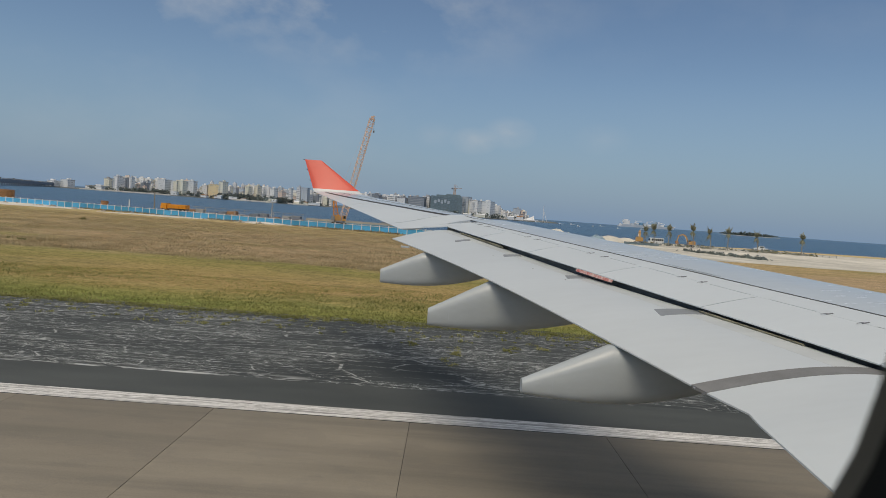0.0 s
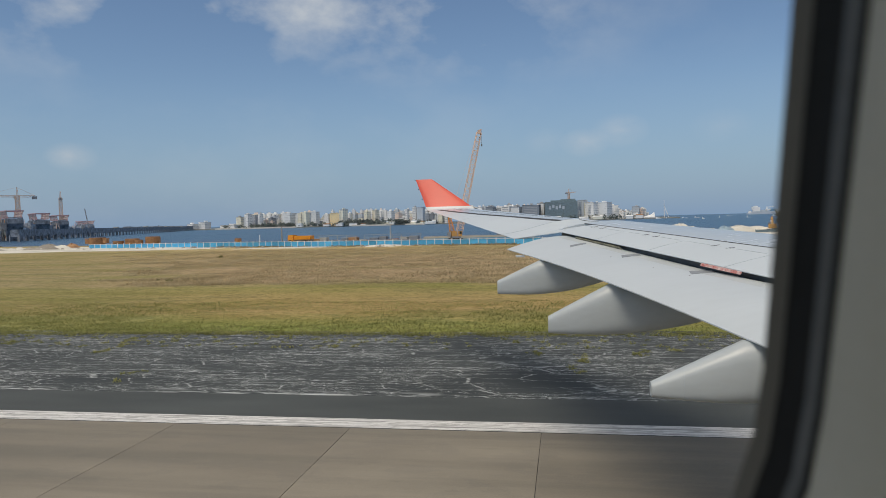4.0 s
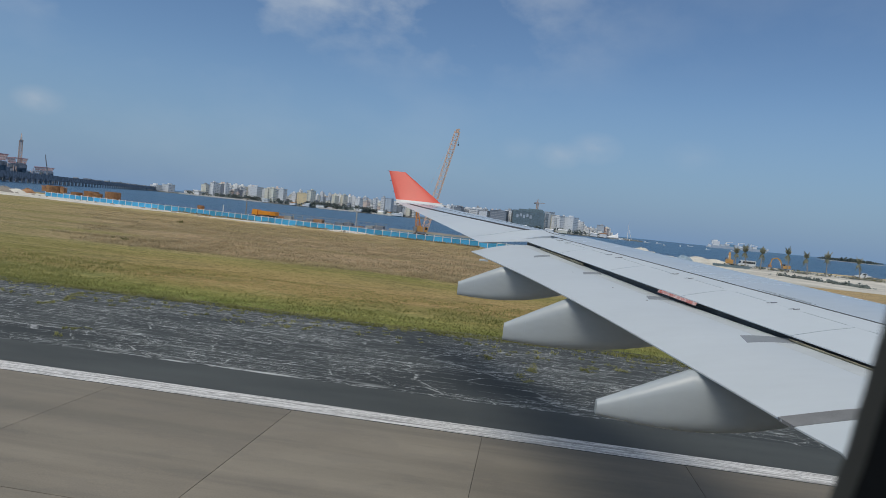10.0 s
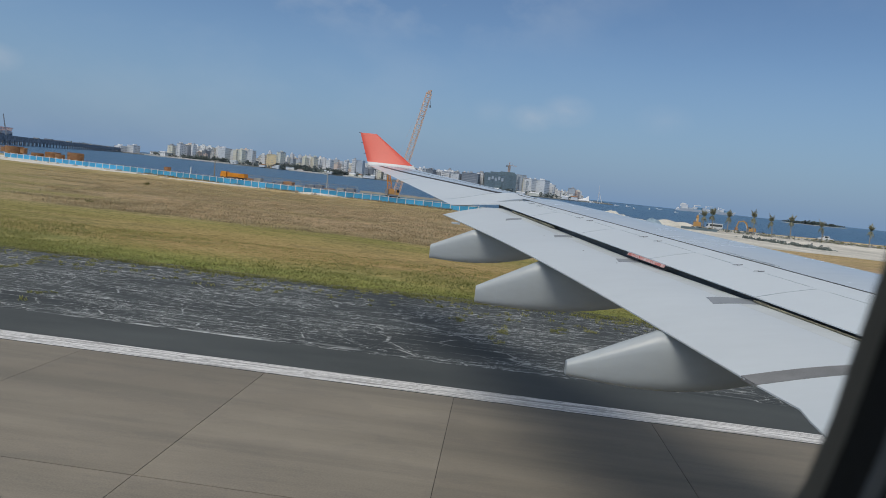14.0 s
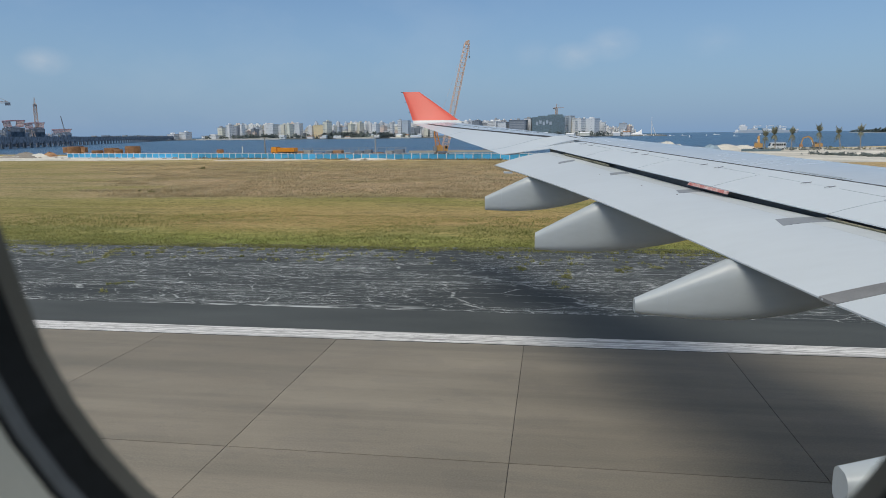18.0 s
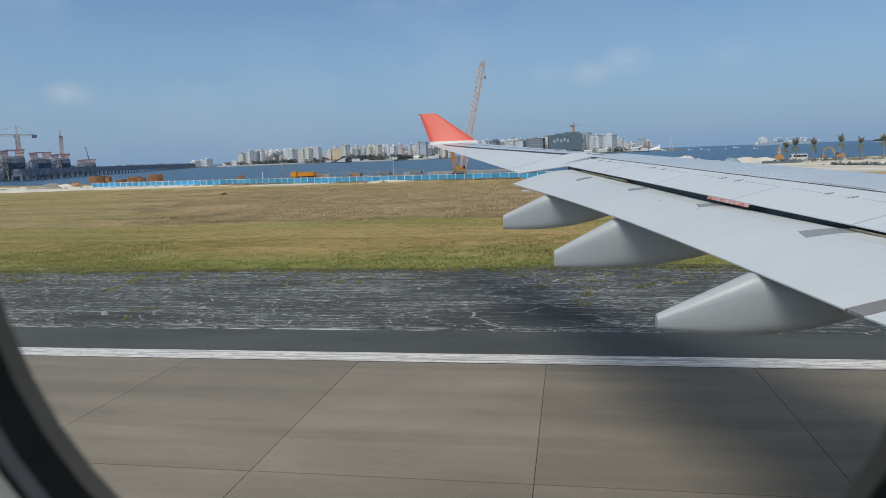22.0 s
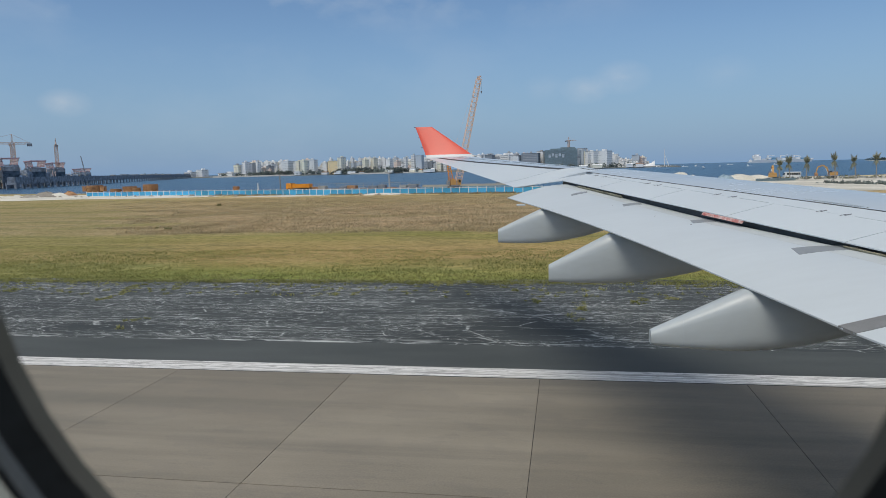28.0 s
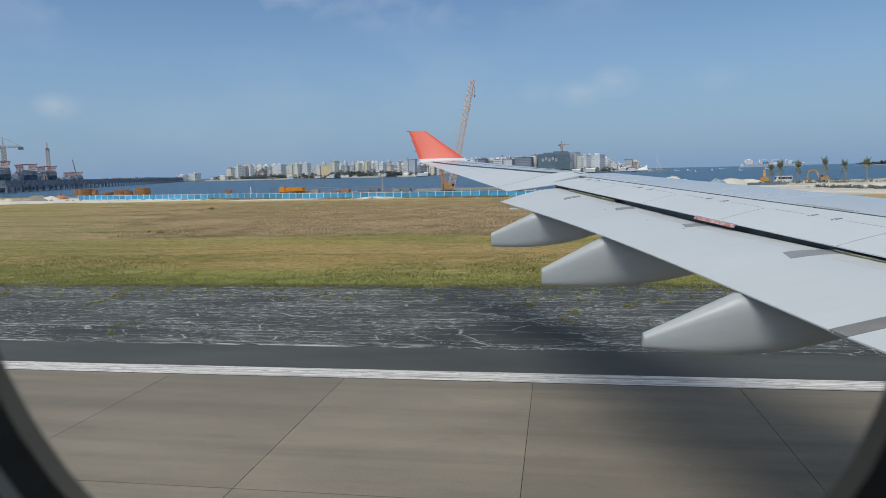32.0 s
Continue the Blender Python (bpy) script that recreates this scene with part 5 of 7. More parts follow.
for z in (2.6, 3.3):
    part("rail", Geo().box((0, -3.8, z), (41, 0.08, 0.08)), M_CONCRETE, pon2)
for i in range(12):
    part("deck_load", Geo().box((-18 + i * 3.2, 0.8 * math.sin(i * 2.0), 1.7 + 0.25 * (i % 3)), (2.2 + 0.5 * (i % 2), 2.4, 0.4 + 0.3 * (i % 3))), (M_SCAFF, M_RUST, M_CONCRETE, M_SCAFF)[i % 4], pon2)

tip = thing("tipper_lorry", "orange tipper lorry parked behind the fence", "lorry", (-76.2, 194, 0), 175)
part("chassis", Geo().box((0, 0, 0.85), (7.6, 1.0, 0.35)), M_SCAFF, tip)
part("tipper_body", Geo().loft([[Vector((x, y, z)) for y, z in ((-1.2, 1.05), (1.2, 1.05), (1.25, 2.15), (-1.25, 2.15))] for x in (-3.6, 1.7)]), M_ORANGE, tip)
for i in range(6):
    for s in (-1, 1):
        part("body_rib", Geo().box((-3.5 + i * 1.0, s * 1.27, 1.6), (0.12, 0.08, 1.1)), M_ORANGE, tip)
cabp = part("cab", Geo().loft([[Vector((x, y, z)) for x, z in ((1.95, 0.8), (3.75, 0.8), (3.75, 1.55), (3.5, 2.4), (2.0, 2.4))] for y in (-1.2, 1.2)]), M_ORANGE, tip)
part("windscreen", Geo().box((3.66, 0, 1.95), (0.06, 2.0, 0.7), Matrix.Rotation(-0.23, 3, "Y")), M_WINDOW, cabp)
wheels(tip, (-2.8, -1.5, 2.9), 1.05, 0.5, 0.35)


def pole(x, y, h, label, mat, arm=False):
    t = thing("pole", label, "pole", (x, y, 0), group="site poles")
    part("shaft", Geo().tube((0, 0, 0), (0, 0, h), 0.18, 0.12, 8), mat, t, smooth=True)
    part("footing", Geo().box((0, 0, 0.1), (0.6, 0.6, 0.4)), M_CONCRETE, t)
    if arm:
        part("lamp_arm", Geo().box((0, 0, h), (1.7, 0.14, 0.14)), mat, t)
        for s in (-1, 1):
            part("lamp_head", Geo().box((s * 0.75, -0.1, h - 0.05), (0.5, 0.35, 0.2)), M_TANK, t)


pole(-72.8, 172, 5.2, "brown timber lamp pole behind the fence", M_TRUNK, True)
pole(-43.6, 172, 4.9, "grey lamp pole behind the fence", M_TANK, True)
pole(-79.0, 172, 3.0, "slim white mast behind the fence", M_POST)


# vehicles on the right-hand road ------------------------------------------------------------------
def minibus(x, y, turn, label):
    t = thing("minibus", label, "minibus", (x, y, 0.05), turn, "white vehicles")
    prof = [(-3.2, 0.45), (3.1, 0.45), (3.3, 0.9), (3.2, 1.35), (2.75, 2.5), (2.4, 2.66), (-3.1, 2.66), (-3.25, 2.4)]
    body = part("body", Geo().loft([[Vector((px * s, yy, pz)) for px, pz in prof] for yy, s in ((-1.02, 0.985), (-0.9, 1), (0.9, 1), (1.02, 0.985))]), M_VAN, t)
    for s in (-1, 1):
        for i in range(6):
            part("window", Geo().box((-2.5 + i * 0.87, s * 1.03, 1.95), (0.76, 0.03, 0.72)), M_WINDOW, body)
    part("windscreen", Geo().box((3.0, 0, 1.92), (0.05, 1.75, 0.95), Matrix.Rotation(-0.37, 3, "Y")), M_WINDOW, body)
    part("bumper", Geo().box((3.3, 0, 0.6), (0.16, 1.9, 0.3)), M_TANK, body)
    for s in (-0.75, 0.75):
        part("headlight", Geo().box((3.3, s, 0.95), (0.08, 0.28, 0.2)), M_TANK, body)
    wheels(t, (-2.0, 2.1), 0.9, 0.38, 0.24)
    return t


minibus(64.2, 214, 182, "white minibus parked behind the palms").scale = (0.7, 0.8, 0.82)


def pickup(x, y, turn, label):
    t = thing("pickup_truck", label, "pickup truck", (x, y, 0.05), turn, "white vehicles")
    body = part("body", Geo().loft([[Vector((px, yy, pz)) for px, pz in ((-2.6, 0.5), (2.5, 0.5), (2.6, 1.05), (1.3, 1.2), (0.7, 1.85), (-0.9, 1.85), (-1.1, 1.15), (-2.6, 1.15))] for yy in (-0.9, 0.9)]), M_VAN, t)
    for s in (-1, 1):
        part("window", Geo().box((-0.1, s * 0.905, 1.5), (1.2, 0.03, 0.45)), M_WINDOW, body)
    part("windscreen", Geo().box((1.02, 0, 1.53), (0.04, 1.6, 0.75), Matrix.Rotation(-0.74, 3, "Y")), M_WINDOW, body)
    wheels(t, (-1.6, 1.7), 0.8, 0.36, 0.24)
    return t


pickup(101, 224, 170, "white pickup truck beside the excavator").scale = (0.85, 0.9, 1.0)


def excavator(x, y, turn, label, up=1.0):
    t = thing("excavator", label, "excavator", (x, y, 0.0), turn, "excavators")
    for s in (-1, 1):
        part("track", Geo().loft([[Vector((a, s * 1.2 + w, z)) for a, z in ((-2.0, 0.45), (-1.6, 0.0), (1.6, 0.0), (2.0, 0.45), (1.7, 0.9), (-1.7, 0.9))] for w in (-0.3, 0.3)]), M_TYRE, t)
    part("house", Geo().box((-0.7, 0, 1.75), (3.4, 2.5, 1.2)).box((-1.5, 0, 2.45), (1.7, 2.3, 0.35)), M_YELLOW, t)
    cb = part("cab", Geo().box((0.55, 0.75, 2.2), (1.4, 0.95, 1.7)), M_SCAFF, t)
    part("cab_window", Geo().box((0.6, 1.23, 2.4), (1.0, 0.03, 0.9)).box((1.26, 0.75, 2.4), (0.03, 0.8, 1.0)), M_WINDOW, cb)
    p1, p2, p3 = (0.9, -0.3, 1.9), (3.4, -0.3, 4.9 * up), (5.6, -0.3, 4.4 * up)
    part("boom", Geo().bar(p1, (1.9, -0.3, 4.1 * up), 0.55, 0.62).bar((1.9, -0.3, 4.1 * up), p2, 0.62, 0.5).bar(p2, p3, 0.5, 0.4), M_YELLOW, t)
    part("stick", Geo().bar(p3, (6.3, -0.3, 2.3), 0.45, 0.35), M_YELLOW, t)
    part("bucket", Geo().loft([[Vector((a, w, z)) for a, z in ((6.1, 2.4), (6.9, 2.1), (6.7, 1.1), (5.7, 1.2), (5.6, 1.8))] for w in (-0.9, 0.3)]), M_RUST, t)
    part("ram", Geo().bar((1.4, 0.2, 1.9), (2.4, 0.1, 3.8 * up), 0.16), M_POST, t)
    t.scale = (0.82, 0.82, 0.82)
    return t


excavator(58.2, 211, 80, "yellow excavator with raised arm on the sand")
excavator(76.0, 218, 182, "yellow excavator reaching towards the road", 1.05).scale = (0.64, 0.7, 0.74)

# palms ---------------------------------------------------------------------------------------------
def palm(x, y, h, seed, lean):
    rnd = random.Random(seed)
    t = thing("palm_tree", "young coconut palm with a ragged crown", "palm tree", (x, y, 0.0), group="palms by the road")
    g, rings = Geo(), []
    top = Vector((lean * h, 0.1 * h, h))
    for k in span(0, 1, 8):
        c = Vector((lean * h * k * k, 0.1 * h * k * k, h * k))
        r = 0.17 * (1 - 0.4 * k) * (1.35 if k == 0 else 1)
        rings.append([c + Vector((r * math.cos(2 * math.pi * i / 8), r * math.sin(2 * math.pi * i / 8), 0)) for i in range(8)])
    part("trunk", g.loft(rings), M_TRUNK, t, smooth=True)
    for i in range(24):
        a = 2 * math.pi * i / 24 + rnd.uniform(-0.2, 0.2)
        L = rnd.uniform(0.55, 1.15)
        rise = rnd.uniform(1.5, 3.2) if i % 3 else rnd.uniform(-1.6, -0.2)
        g = Geo()
        pts_ = []
        for k in span(0, 1, 6):
            pts_.append(top + Vector((math.cos(a) * L * k, math.sin(a) * L * k, rise * L * k - 0.9 * L * k * k)))
        side = Vector((-math.sin(a), math.cos(a), 0))
        for k in range(6):
            g.bar(pts_[k], pts_[k + 1], 0.05, 0.04)
            for s in (-1, 1):
                for q in (0.15, 0.5, 0.85):
                    o = pts_[k] + (pts_[k + 1] - pts_[k]) * q
                    w = 0.7 * math.sin(math.pi * min(0.95, (k + q) / 6 + 0.12))
                    tip_ = o + side * s * w + (pts_[k + 1] - pts_[k]) * 0.6 - Vector((0, 0, 0.28 * w + 0.05))
                    d = (pts_[k + 1] - pts_[k]) * 0.16
                    g.add([o - d, o + d, tip_], [(0, 1, 2)])
        part("frond", g, M_LEAF, t)


for i, (x, y, h, ln) in enumerate(((59.6, 204, 4.1, 0.04), (62.9, 206, 4.6, -0.05), (66.5, 204, 4.7, 0.04), (73.4, 203, 5.2, -0.03), (78.9, 204, 4.7, -0.10), (84.3, 205, 5.2, 0.02), (94, 207, 4.6, -0.08), (106, 205, 5.0, 0.05))):
    palm(x - 1.6, y, h, 300 + i, ln)
rb = random.Random(91)
for i in range(46):      # scrub behind and between the palms
    x, y = 58 + 52 * rb.random(), rb.uniform(205, 215)
    g = Geo()
    for _ in range(10):
        clump(g, Vector((x + rb.gauss(0, 0.7), y + rb.gauss(0, 0.5), abs(rb.gauss(0.35, 0.25)))), rb.uniform(0.25, 0.45), rb, 8)
    sh = thing("shrub", "low dry shrub among the young palms", "shrub", group="scrub among the palms")
    part("foliage", g, rb.choice((M_BUSH, M_TREE, M_LEAF)), sh)
    part("stem", Geo().tube((x, y, -0.1), (x, y, 0.4), 0.05, 0.03, 6), M_TRUNK, sh)
rail = thing("roadside_rail", "low pale rail on posts along the sand road", "rail", (66, 200, 0.0))
for i in range(24):
    part("post", Geo().box((i * 2.0, 0, 0.45), (0.12, 0.12, 1.0)), M_CONCRETE, rail)
for z in (0.45, 0.85):
    part("bar", Geo().box((23, 0, z), (46, 0.07, 0.07)), M_CONCRETE, rail)
# low site fence by the palms
g = Geo()
lf = thing("mesh_fence", "low green mesh fence along the sand", "fence")
for i in range(20):
    part("post", Geo().box((50.5 + i * 0.52, 198, 0.45), (0.06, 0.06, 1.1)), M_NET, lf)
part("mesh_panel", Geo().box((55.4, 198.06, 0.5), (9.9, 0.03, 0.7)), M_NET, lf)


# The bridge works: trestle, decks in scaffolding, red and white trusses, tower cranes --------------
def tower_crane(x, y, h, jib, turn, label):
    t = thing("tower_crane", label, "tower crane", (x, y, 4.0), turn, "tower cranes")
    part("mast", lattice(Geo(), (0, 0, 0), (0, 0, h), 3.6, 2.8, 14, 0.75), M_TOWERC, t)
    part("jib", lattice(Geo(), (0, 0, h), (jib, 0, h + 0.5), 1.4, 0.8, 14, 0.26), M_TOWERC, t)
    part("counter_jib", lattice(Geo(), (0, 0, h), (-jib * 0.36, 0, h), 1.4, 1.2, 5, 0.26), M_TOWERC, t)
    part("counterweight", Geo().box((-jib * 0.34, 0, h - 1.2), (3.6, 1.6, 2.2)), M_SCAFF, t)
    part("tower_head", lattice(Geo(), (0, 0, h), (0, 0, h + 7), 1.6, 0.4, 4, 0.26), M_TOWERC, t)
    for q in (jib * 0.65, -jib * 0.33):
        part("tie_bar", Geo().bar((0, 0, h + 7), (q, 0, h + 0.8), 0.16), M_TOWERC, t)
    part("cab", Geo().box((1.6, -1.2, h - 1.0), (1.8, 1.6, 2.0)), M_TRUSSW, t)


def span_block(x, y, w, turn, label, deck=16.5, truss_h=5.2, n=9):
    """A pier head under scaffolding with a flared truss on top."""
    t = thing("bridge_segment", label, "bridge under construction", (x, y, -1.6), turn, "bridge segments")
    rnd_ = random.Random(int(w * 7 - x))
    g = Geo().loft([[Vector((x_ * w, y_, z_ * deck)) for x_, z_ in ((-0.30, 0), (0.30, 0), (0.34, 0.42), (0.50, 0.80), (0.49, 1.0), (-0.49, 1.0), (-0.50, 0.80), (-0.34, 0.42))] for y_ in (-5.5, 5.5)])
    for i in range(int(w / 2.5)):      # loose scaffold towers and props round the foot
        h_ = deck * rnd_.uniform(0.25, 0.75)
        part("scaffold_tower", lattice(Geo(), (rnd_.uniform(-0.5, 0.5) * w, -6.5, 0), (rnd_.uniform(-0.5, 0.5) * w, -6.5, h_), 1.6, 1.4, 4, 0.22), M_SCAFF, t)
    for i in range(int(w / 3)):      # stepped, uneven top of the staging
        part("staging_block", Geo().box((rnd_.uniform(-0.5, 0.5) * w, rnd_.uniform(-3, 3), deck + rnd_.uniform(-0.5, 0.6)), (rnd_.uniform(2, 6), 6, rnd_.uniform(1, 2.6))), M_BRIDGE, t)
    part("scaffold", g, M_BRIDGE, t, "dark scaffolded pier head")
    for i in range(int(w / 3)):
        part("standard", Geo().box((-w * 0.48 + i * w * 0.96 / max(1, int(w / 3) - 1), -5.9, deck * 0.5), (0.35, 0.35, deck)), M_SCAFF, t)
    for k in (0.3, 0.55, 0.8):
        part("ledger", Geo().box((0, -6.0, deck * k), (w, 0.3, 0.35)), M_SCAFF, t)
    for i in range(int(w / 2.2)):
        pw, ph = rnd_.uniform(1.5, 4.5), rnd_.uniform(1.0, 3.2)
        part("site_panel", Geo().box((rnd_.uniform(-0.46, 0.46) * w, -6.3 - 0.1 * (i % 3), rnd_.uniform(0.08, 0.92) * deck), (pw, 0.15, ph)), rnd_.choice((M_NET, M_SCAFF, M_SCAFF, M_CONCRETE, M_NET, M_RUST, M_TRUSSW)), t)
    for i in range(int(w / 7)):
        part("open_bay", Geo().box((rnd_.uniform(-0.42, 0.42) * w, -5.6, deck * rnd_.uniform(0.05, 0.3)), (rnd_.uniform(2, 4), 0.4, rnd_.uniform(2, 3.5))), M_SCAFF, t)
    n = n + 4
    zz0, zz1 = deck + 1.0, deck + 1.0 + truss_h
    x0, x1 = w * 0.475, w * 0.52
    for s in (-1, 1):
        yy = s * 5.6
        part("lower_chord", Geo().bar((-x0, yy * 0.8, zz0), (x0, yy * 0.8, zz0), 0.5), M_TRUSS, t, "red painted steel chord")
        part("upper_chord", Geo().bar((-x1, yy, zz1), (x1, yy, zz1), 0.7), M_TRUSS, t, "red painted steel chord")
        for i in range(n):
            a, b = -1 + 2 * i / n, -1 + 2 * (i + 1) / n
            part("truss_brace", Geo().bar((a * x0, yy * 0.8, zz0), (b * x1, yy, zz1), 0.4), M_TRUSS if i % 2 else M_TRUSSW, t)
            part("truss_brace", Geo().bar((b * x0, yy * 0.8, zz0), (a * x1, yy, zz1), 0.36), M_TRUSSW if i % 2 else M_TRUSS, t)
    for i in range(n + 1):
        a = (-1 + 2 * i / n) * w * 0.52
        part("cross_beam", Geo().bar((a, -5.6, zz1), (a, 5.6, zz1), 0.5), M_TRUSS, t)


span_block(-452, 441, 66, -38, "largest bridge segment with long red and white trusses", n=17)
span_block(-417, 468, 30, -38, "scaffolded bridge pier head with red truss", n=7)
span_block(-470, 560, 30, -38, "bridge pier head with flared red and white truss", n=7)
span_block(-526, 655, 32, -38, "bridge pier head under dark scaffolding and truss", n=7)
span_block(-584, 772, 38, -38, "bridge pier head with a low unfinished truss", deck=13.0, truss_h=3.5, n=9)
tower_crane(-421, 480, 29, 34, 221, "tall pale tower crane over the bridge works")
tower_crane(-527, 660, 36, 24, 128, "far tower crane over the pier heads")
tower_crane(-492, 462, 28, 34, 215, "tower crane beside the long truss")
# scaffolding, staging and stored formwork that fill the gaps between the pier heads
rnd = random.Random(64)
st = thing("bridge_staging", "dark continuous staging and scaffolding between the pier heads", "bridge under construction")
P0, P1 = Vector((-400, 415, 0)), Vector((-620, 830, 0))
for i in range(46):
    k = i / 45
    o = P0 + (P1 - P0) * k
    hh = rnd.uniform(7.0, 15.5) * (1 - 0.42 * k)
    w = rnd.uniform(7, 15)
    part("staging_bay", Geo().box((o.x + rnd.uniform(-4, 4), o.y, hh / 2 - 1.5), (w, 6, hh)).box((o.x + rnd.uniform(-3, 3), o.y, hh - 1.0), (w * 0.5, 4, rnd.uniform(0.5, 2.5))), M_BRIDGE, st)
    if i % 2 == 0:
        part("formwork_sheet", Geo().box((o.x + rnd.uniform(-4, 4), o.y - 3.6, rnd.uniform(0.2, 0.7) * hh), (rnd.uniform(1.5, 4.5), 0.3, rnd.uniform(0.8, 2.2))), rnd.choice((M_CONCRETE, M_TRUSSW, M_RUST, M_NET)), st)
    if i % 3 == 0:
        part("prop", Geo().bar((o.x - 5, o.y - 3.2, -1), (o.x + 4, o.y - 3.2, hh), 0.5), M_TOWERC, st)
for i in range(150):      # loose formwork, pipes, sheets and walkways hung about the staging
    k = rnd.random() ** 1.5
    o = P0 + (P1 - P0) * k + Vector((rnd.uniform(-9, 9), -rnd.uniform(4.5, 8), 0))
    hh = 14 * (1 - 0.42 * k)
    z = rnd.uniform(0.05, 1.05) * hh
    pick = rnd.random()
    if pick < 0.45:
        part("loose_pipe", Geo().bar(o + Vector((-rnd.uniform(1, 5), 0, z)), o + Vector((rnd.uniform(1, 5), 0, z + rnd.uniform(-3, 3))), rnd.uniform(0.2, 0.45)), rnd.choice((M_TOWERC, M_SCAFF, M_TRUSSW, M_SCAFF, M_BRIDGE)), st)
    elif pick < 0.75:
        part("hung_sheet", Geo().box(o + Vector((0, 0, z)), (rnd.uniform(1, 4), 0.3, rnd.uniform(0.8, 3.0)), Matrix.Rotation(rnd.uniform(-0.25, 0.25), 3, "Y")), rnd.choice((M_SCAFF, M_NET, M_BRIDGE, M_CONCRETE, M_TRUSSW, M_BRIDGE)), st)
    else:
        part("walkway", lattice(Geo(), o + Vector((-4, 0, z)), o + Vector((4, 0, z + rnd.uniform(-1, 1))), 0.9, 0.9, 5, 0.16), M_SCAFF, st)
for i in range(40):      # starter bars and props standing up over the staging
    k = rnd.random()
    o = P0 + (P1 - P0) * k + Vector((rnd.uniform(-8, 8), rnd.uniform(-3, 3), 0))
    z = 13 * (1 - 0.42 * k)
    part("standing_prop", Geo().bar(o + Vector((0, 0, z - 3)), o + Vector((rnd.uniform(-1.5, 1.5), 0, z + rnd.uniform(1, 5))), rnd.uniform(0.2, 0.4)), rnd.choice((M_SCAFF, M_TOWERC, M_TRUSS)), st)
# trestle bridge: deck, piles and rail, running out across the water
tr = thing("trestle_bridge", "long dark trestle bridge running across the water", "bridge")
A, B = Vector((-372, 420, 0)), Vector((-752, 1330, 0))
g = Geo()
g.bar(A + Vector((0, 0, 4.4)), B + Vector((0, 0, 4.0)), 5.0)
part("deck", g, M_BRIDGE, tr)
for i in range(64):
    o = A + (B - A) * (i / 63)
    n_ = Vector((-(B - A).y, (B - A).x, 0)).normalized() * 3
    part("pile_bent", Geo().bar(o + n_ + Vector((0, 0, -2)), o + n_ + Vector((0, 0, 3)), 0.9).bar(o - n_ + Vector((0, 0, -2)), o - n_ + Vector((0, 0, 3)), 0.9).bar(o - n_ * 1.2 + Vector((0, 0, 2.2)), o + n_ * 1.2 + Vector((0, 0, 2.2)), 0.8), M_SCAFF, tr)
for i in range(12):
    o = A + (B - A) * (0.30 + i * 0.055)
    part("deck_load", Geo().box(o + Vector((0, 0, 7.2)), (5 + 4 * (i % 3), 3, 1.0 + 0.6 * (i % 2))), M_SCAFF if i % 3 else M_CONCRETE, tr)
# a crawler crane on the trestle
cc = thing("site_crane", "far crawler crane with its jib raised", "crane", (-560, 748, 6.9), 150)
part("house", Geo().box((0, 0, 1.2), (4, 2.6, 2.2)), M_SCAFF, cc)
part("boom", lattice(Geo(), (2, 0, 2), (11, 0, 24), 0.9, 0.6, 12, 0.16), M_SCAFF, cc)
cc = thing("site_crane", "mobile crane with a long leaning lattice jib", "crane", (-395, 306, 0.0), 170)
part("house", Geo().box((0, 0, 1.5), (7, 3.4, 3.0)), M_YELLOW, cc)
part("boom", lattice(Geo(), (2, 0, 2), (20, 0, 30), 1.3, 0.8, 14, 0.25), M_LATTICE, cc)
part("pendant", Geo().bar((-3, 0, 8), (20, 0, 30), 0.12), M_SCAFF, cc)


# The city across the water --------------------------------------------------------------------------
def building(x, y, w, d, h, mat, seed, label, cat="building", base=-1.4):
    rnd = random.Random(seed)
    t = thing("building", label, cat, (x, y, base), rnd.uniform(-38, -8), "waterfront buildings")
    w, d = w * 0.92, min(d, w * 0.9)
    g = Geo().box((0, 0, h / 2), (w, d, h))
    wall = part("wall", g, mat, t)
    part("roof", Geo().box((0, 0, h + 0.35), (w + 0.8, d + 0.8, 0.7)), M_TANK if rnd.random() < 0.4 else mat, t)
    g = Geo()
    if rnd.random() < 0.75:
        part("roof_tank", Geo().box((rnd.uniform(-0.25, 0.25) * w, 0, h + 1.9), (w * rnd.uniform(0.2, 0.4), d * 0.4, 2.6)), mat if rnd.random() < 0.6 else M_TANK, t)
    floors = max(2, int(h / 3.0))
    cols = max(2, int(w / 2.4))
    style = rnd.random()
    for f in range(floors):
        z = (f + 0.55) * h / floors
        if style < 0.15:
            g.box((0, -d / 2 - 0.02, z), (w * 0.8, 0.15, h / floors * 0.34))
        else:
            for c in range(cols):
                if rnd.random() < 0.62:
                    g.box((-w / 2 + (c + 0.5) * w / cols, -d / 2 - 0.02, z), (w / cols * rnd.uniform(0.22, 0.42), 0.15, h / floors * rnd.uniform(0.2, 0.34)))
        for c in range(max(1, int(d / 3))):
            g.box((w / 2 + 0.02, -d / 2 + (c + 0.5) * d / max(1, int(d / 3)), z), (0.15, d / max(1, int(d / 3)) * 0.45, h / floors * 0.38))
    part("glazing", g, M_CITYWIN, wall)["kind"] = "stuff"
    if style > 0.6:
        bx = rnd.choice((-0.3, 0, 0.3)) * w
        for f in range(1, floors):
            part("balcony", Geo().box((bx, -d / 2 - 0.7, f * h / floors), (w * 0.34, 1.3, 0.9)), mat, wall)
    return t


def fan(x, y):
    """x at distance y on the bearing that passes x at 1300 m."""
    return x * y / 1300.0


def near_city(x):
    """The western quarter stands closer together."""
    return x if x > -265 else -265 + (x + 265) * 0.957


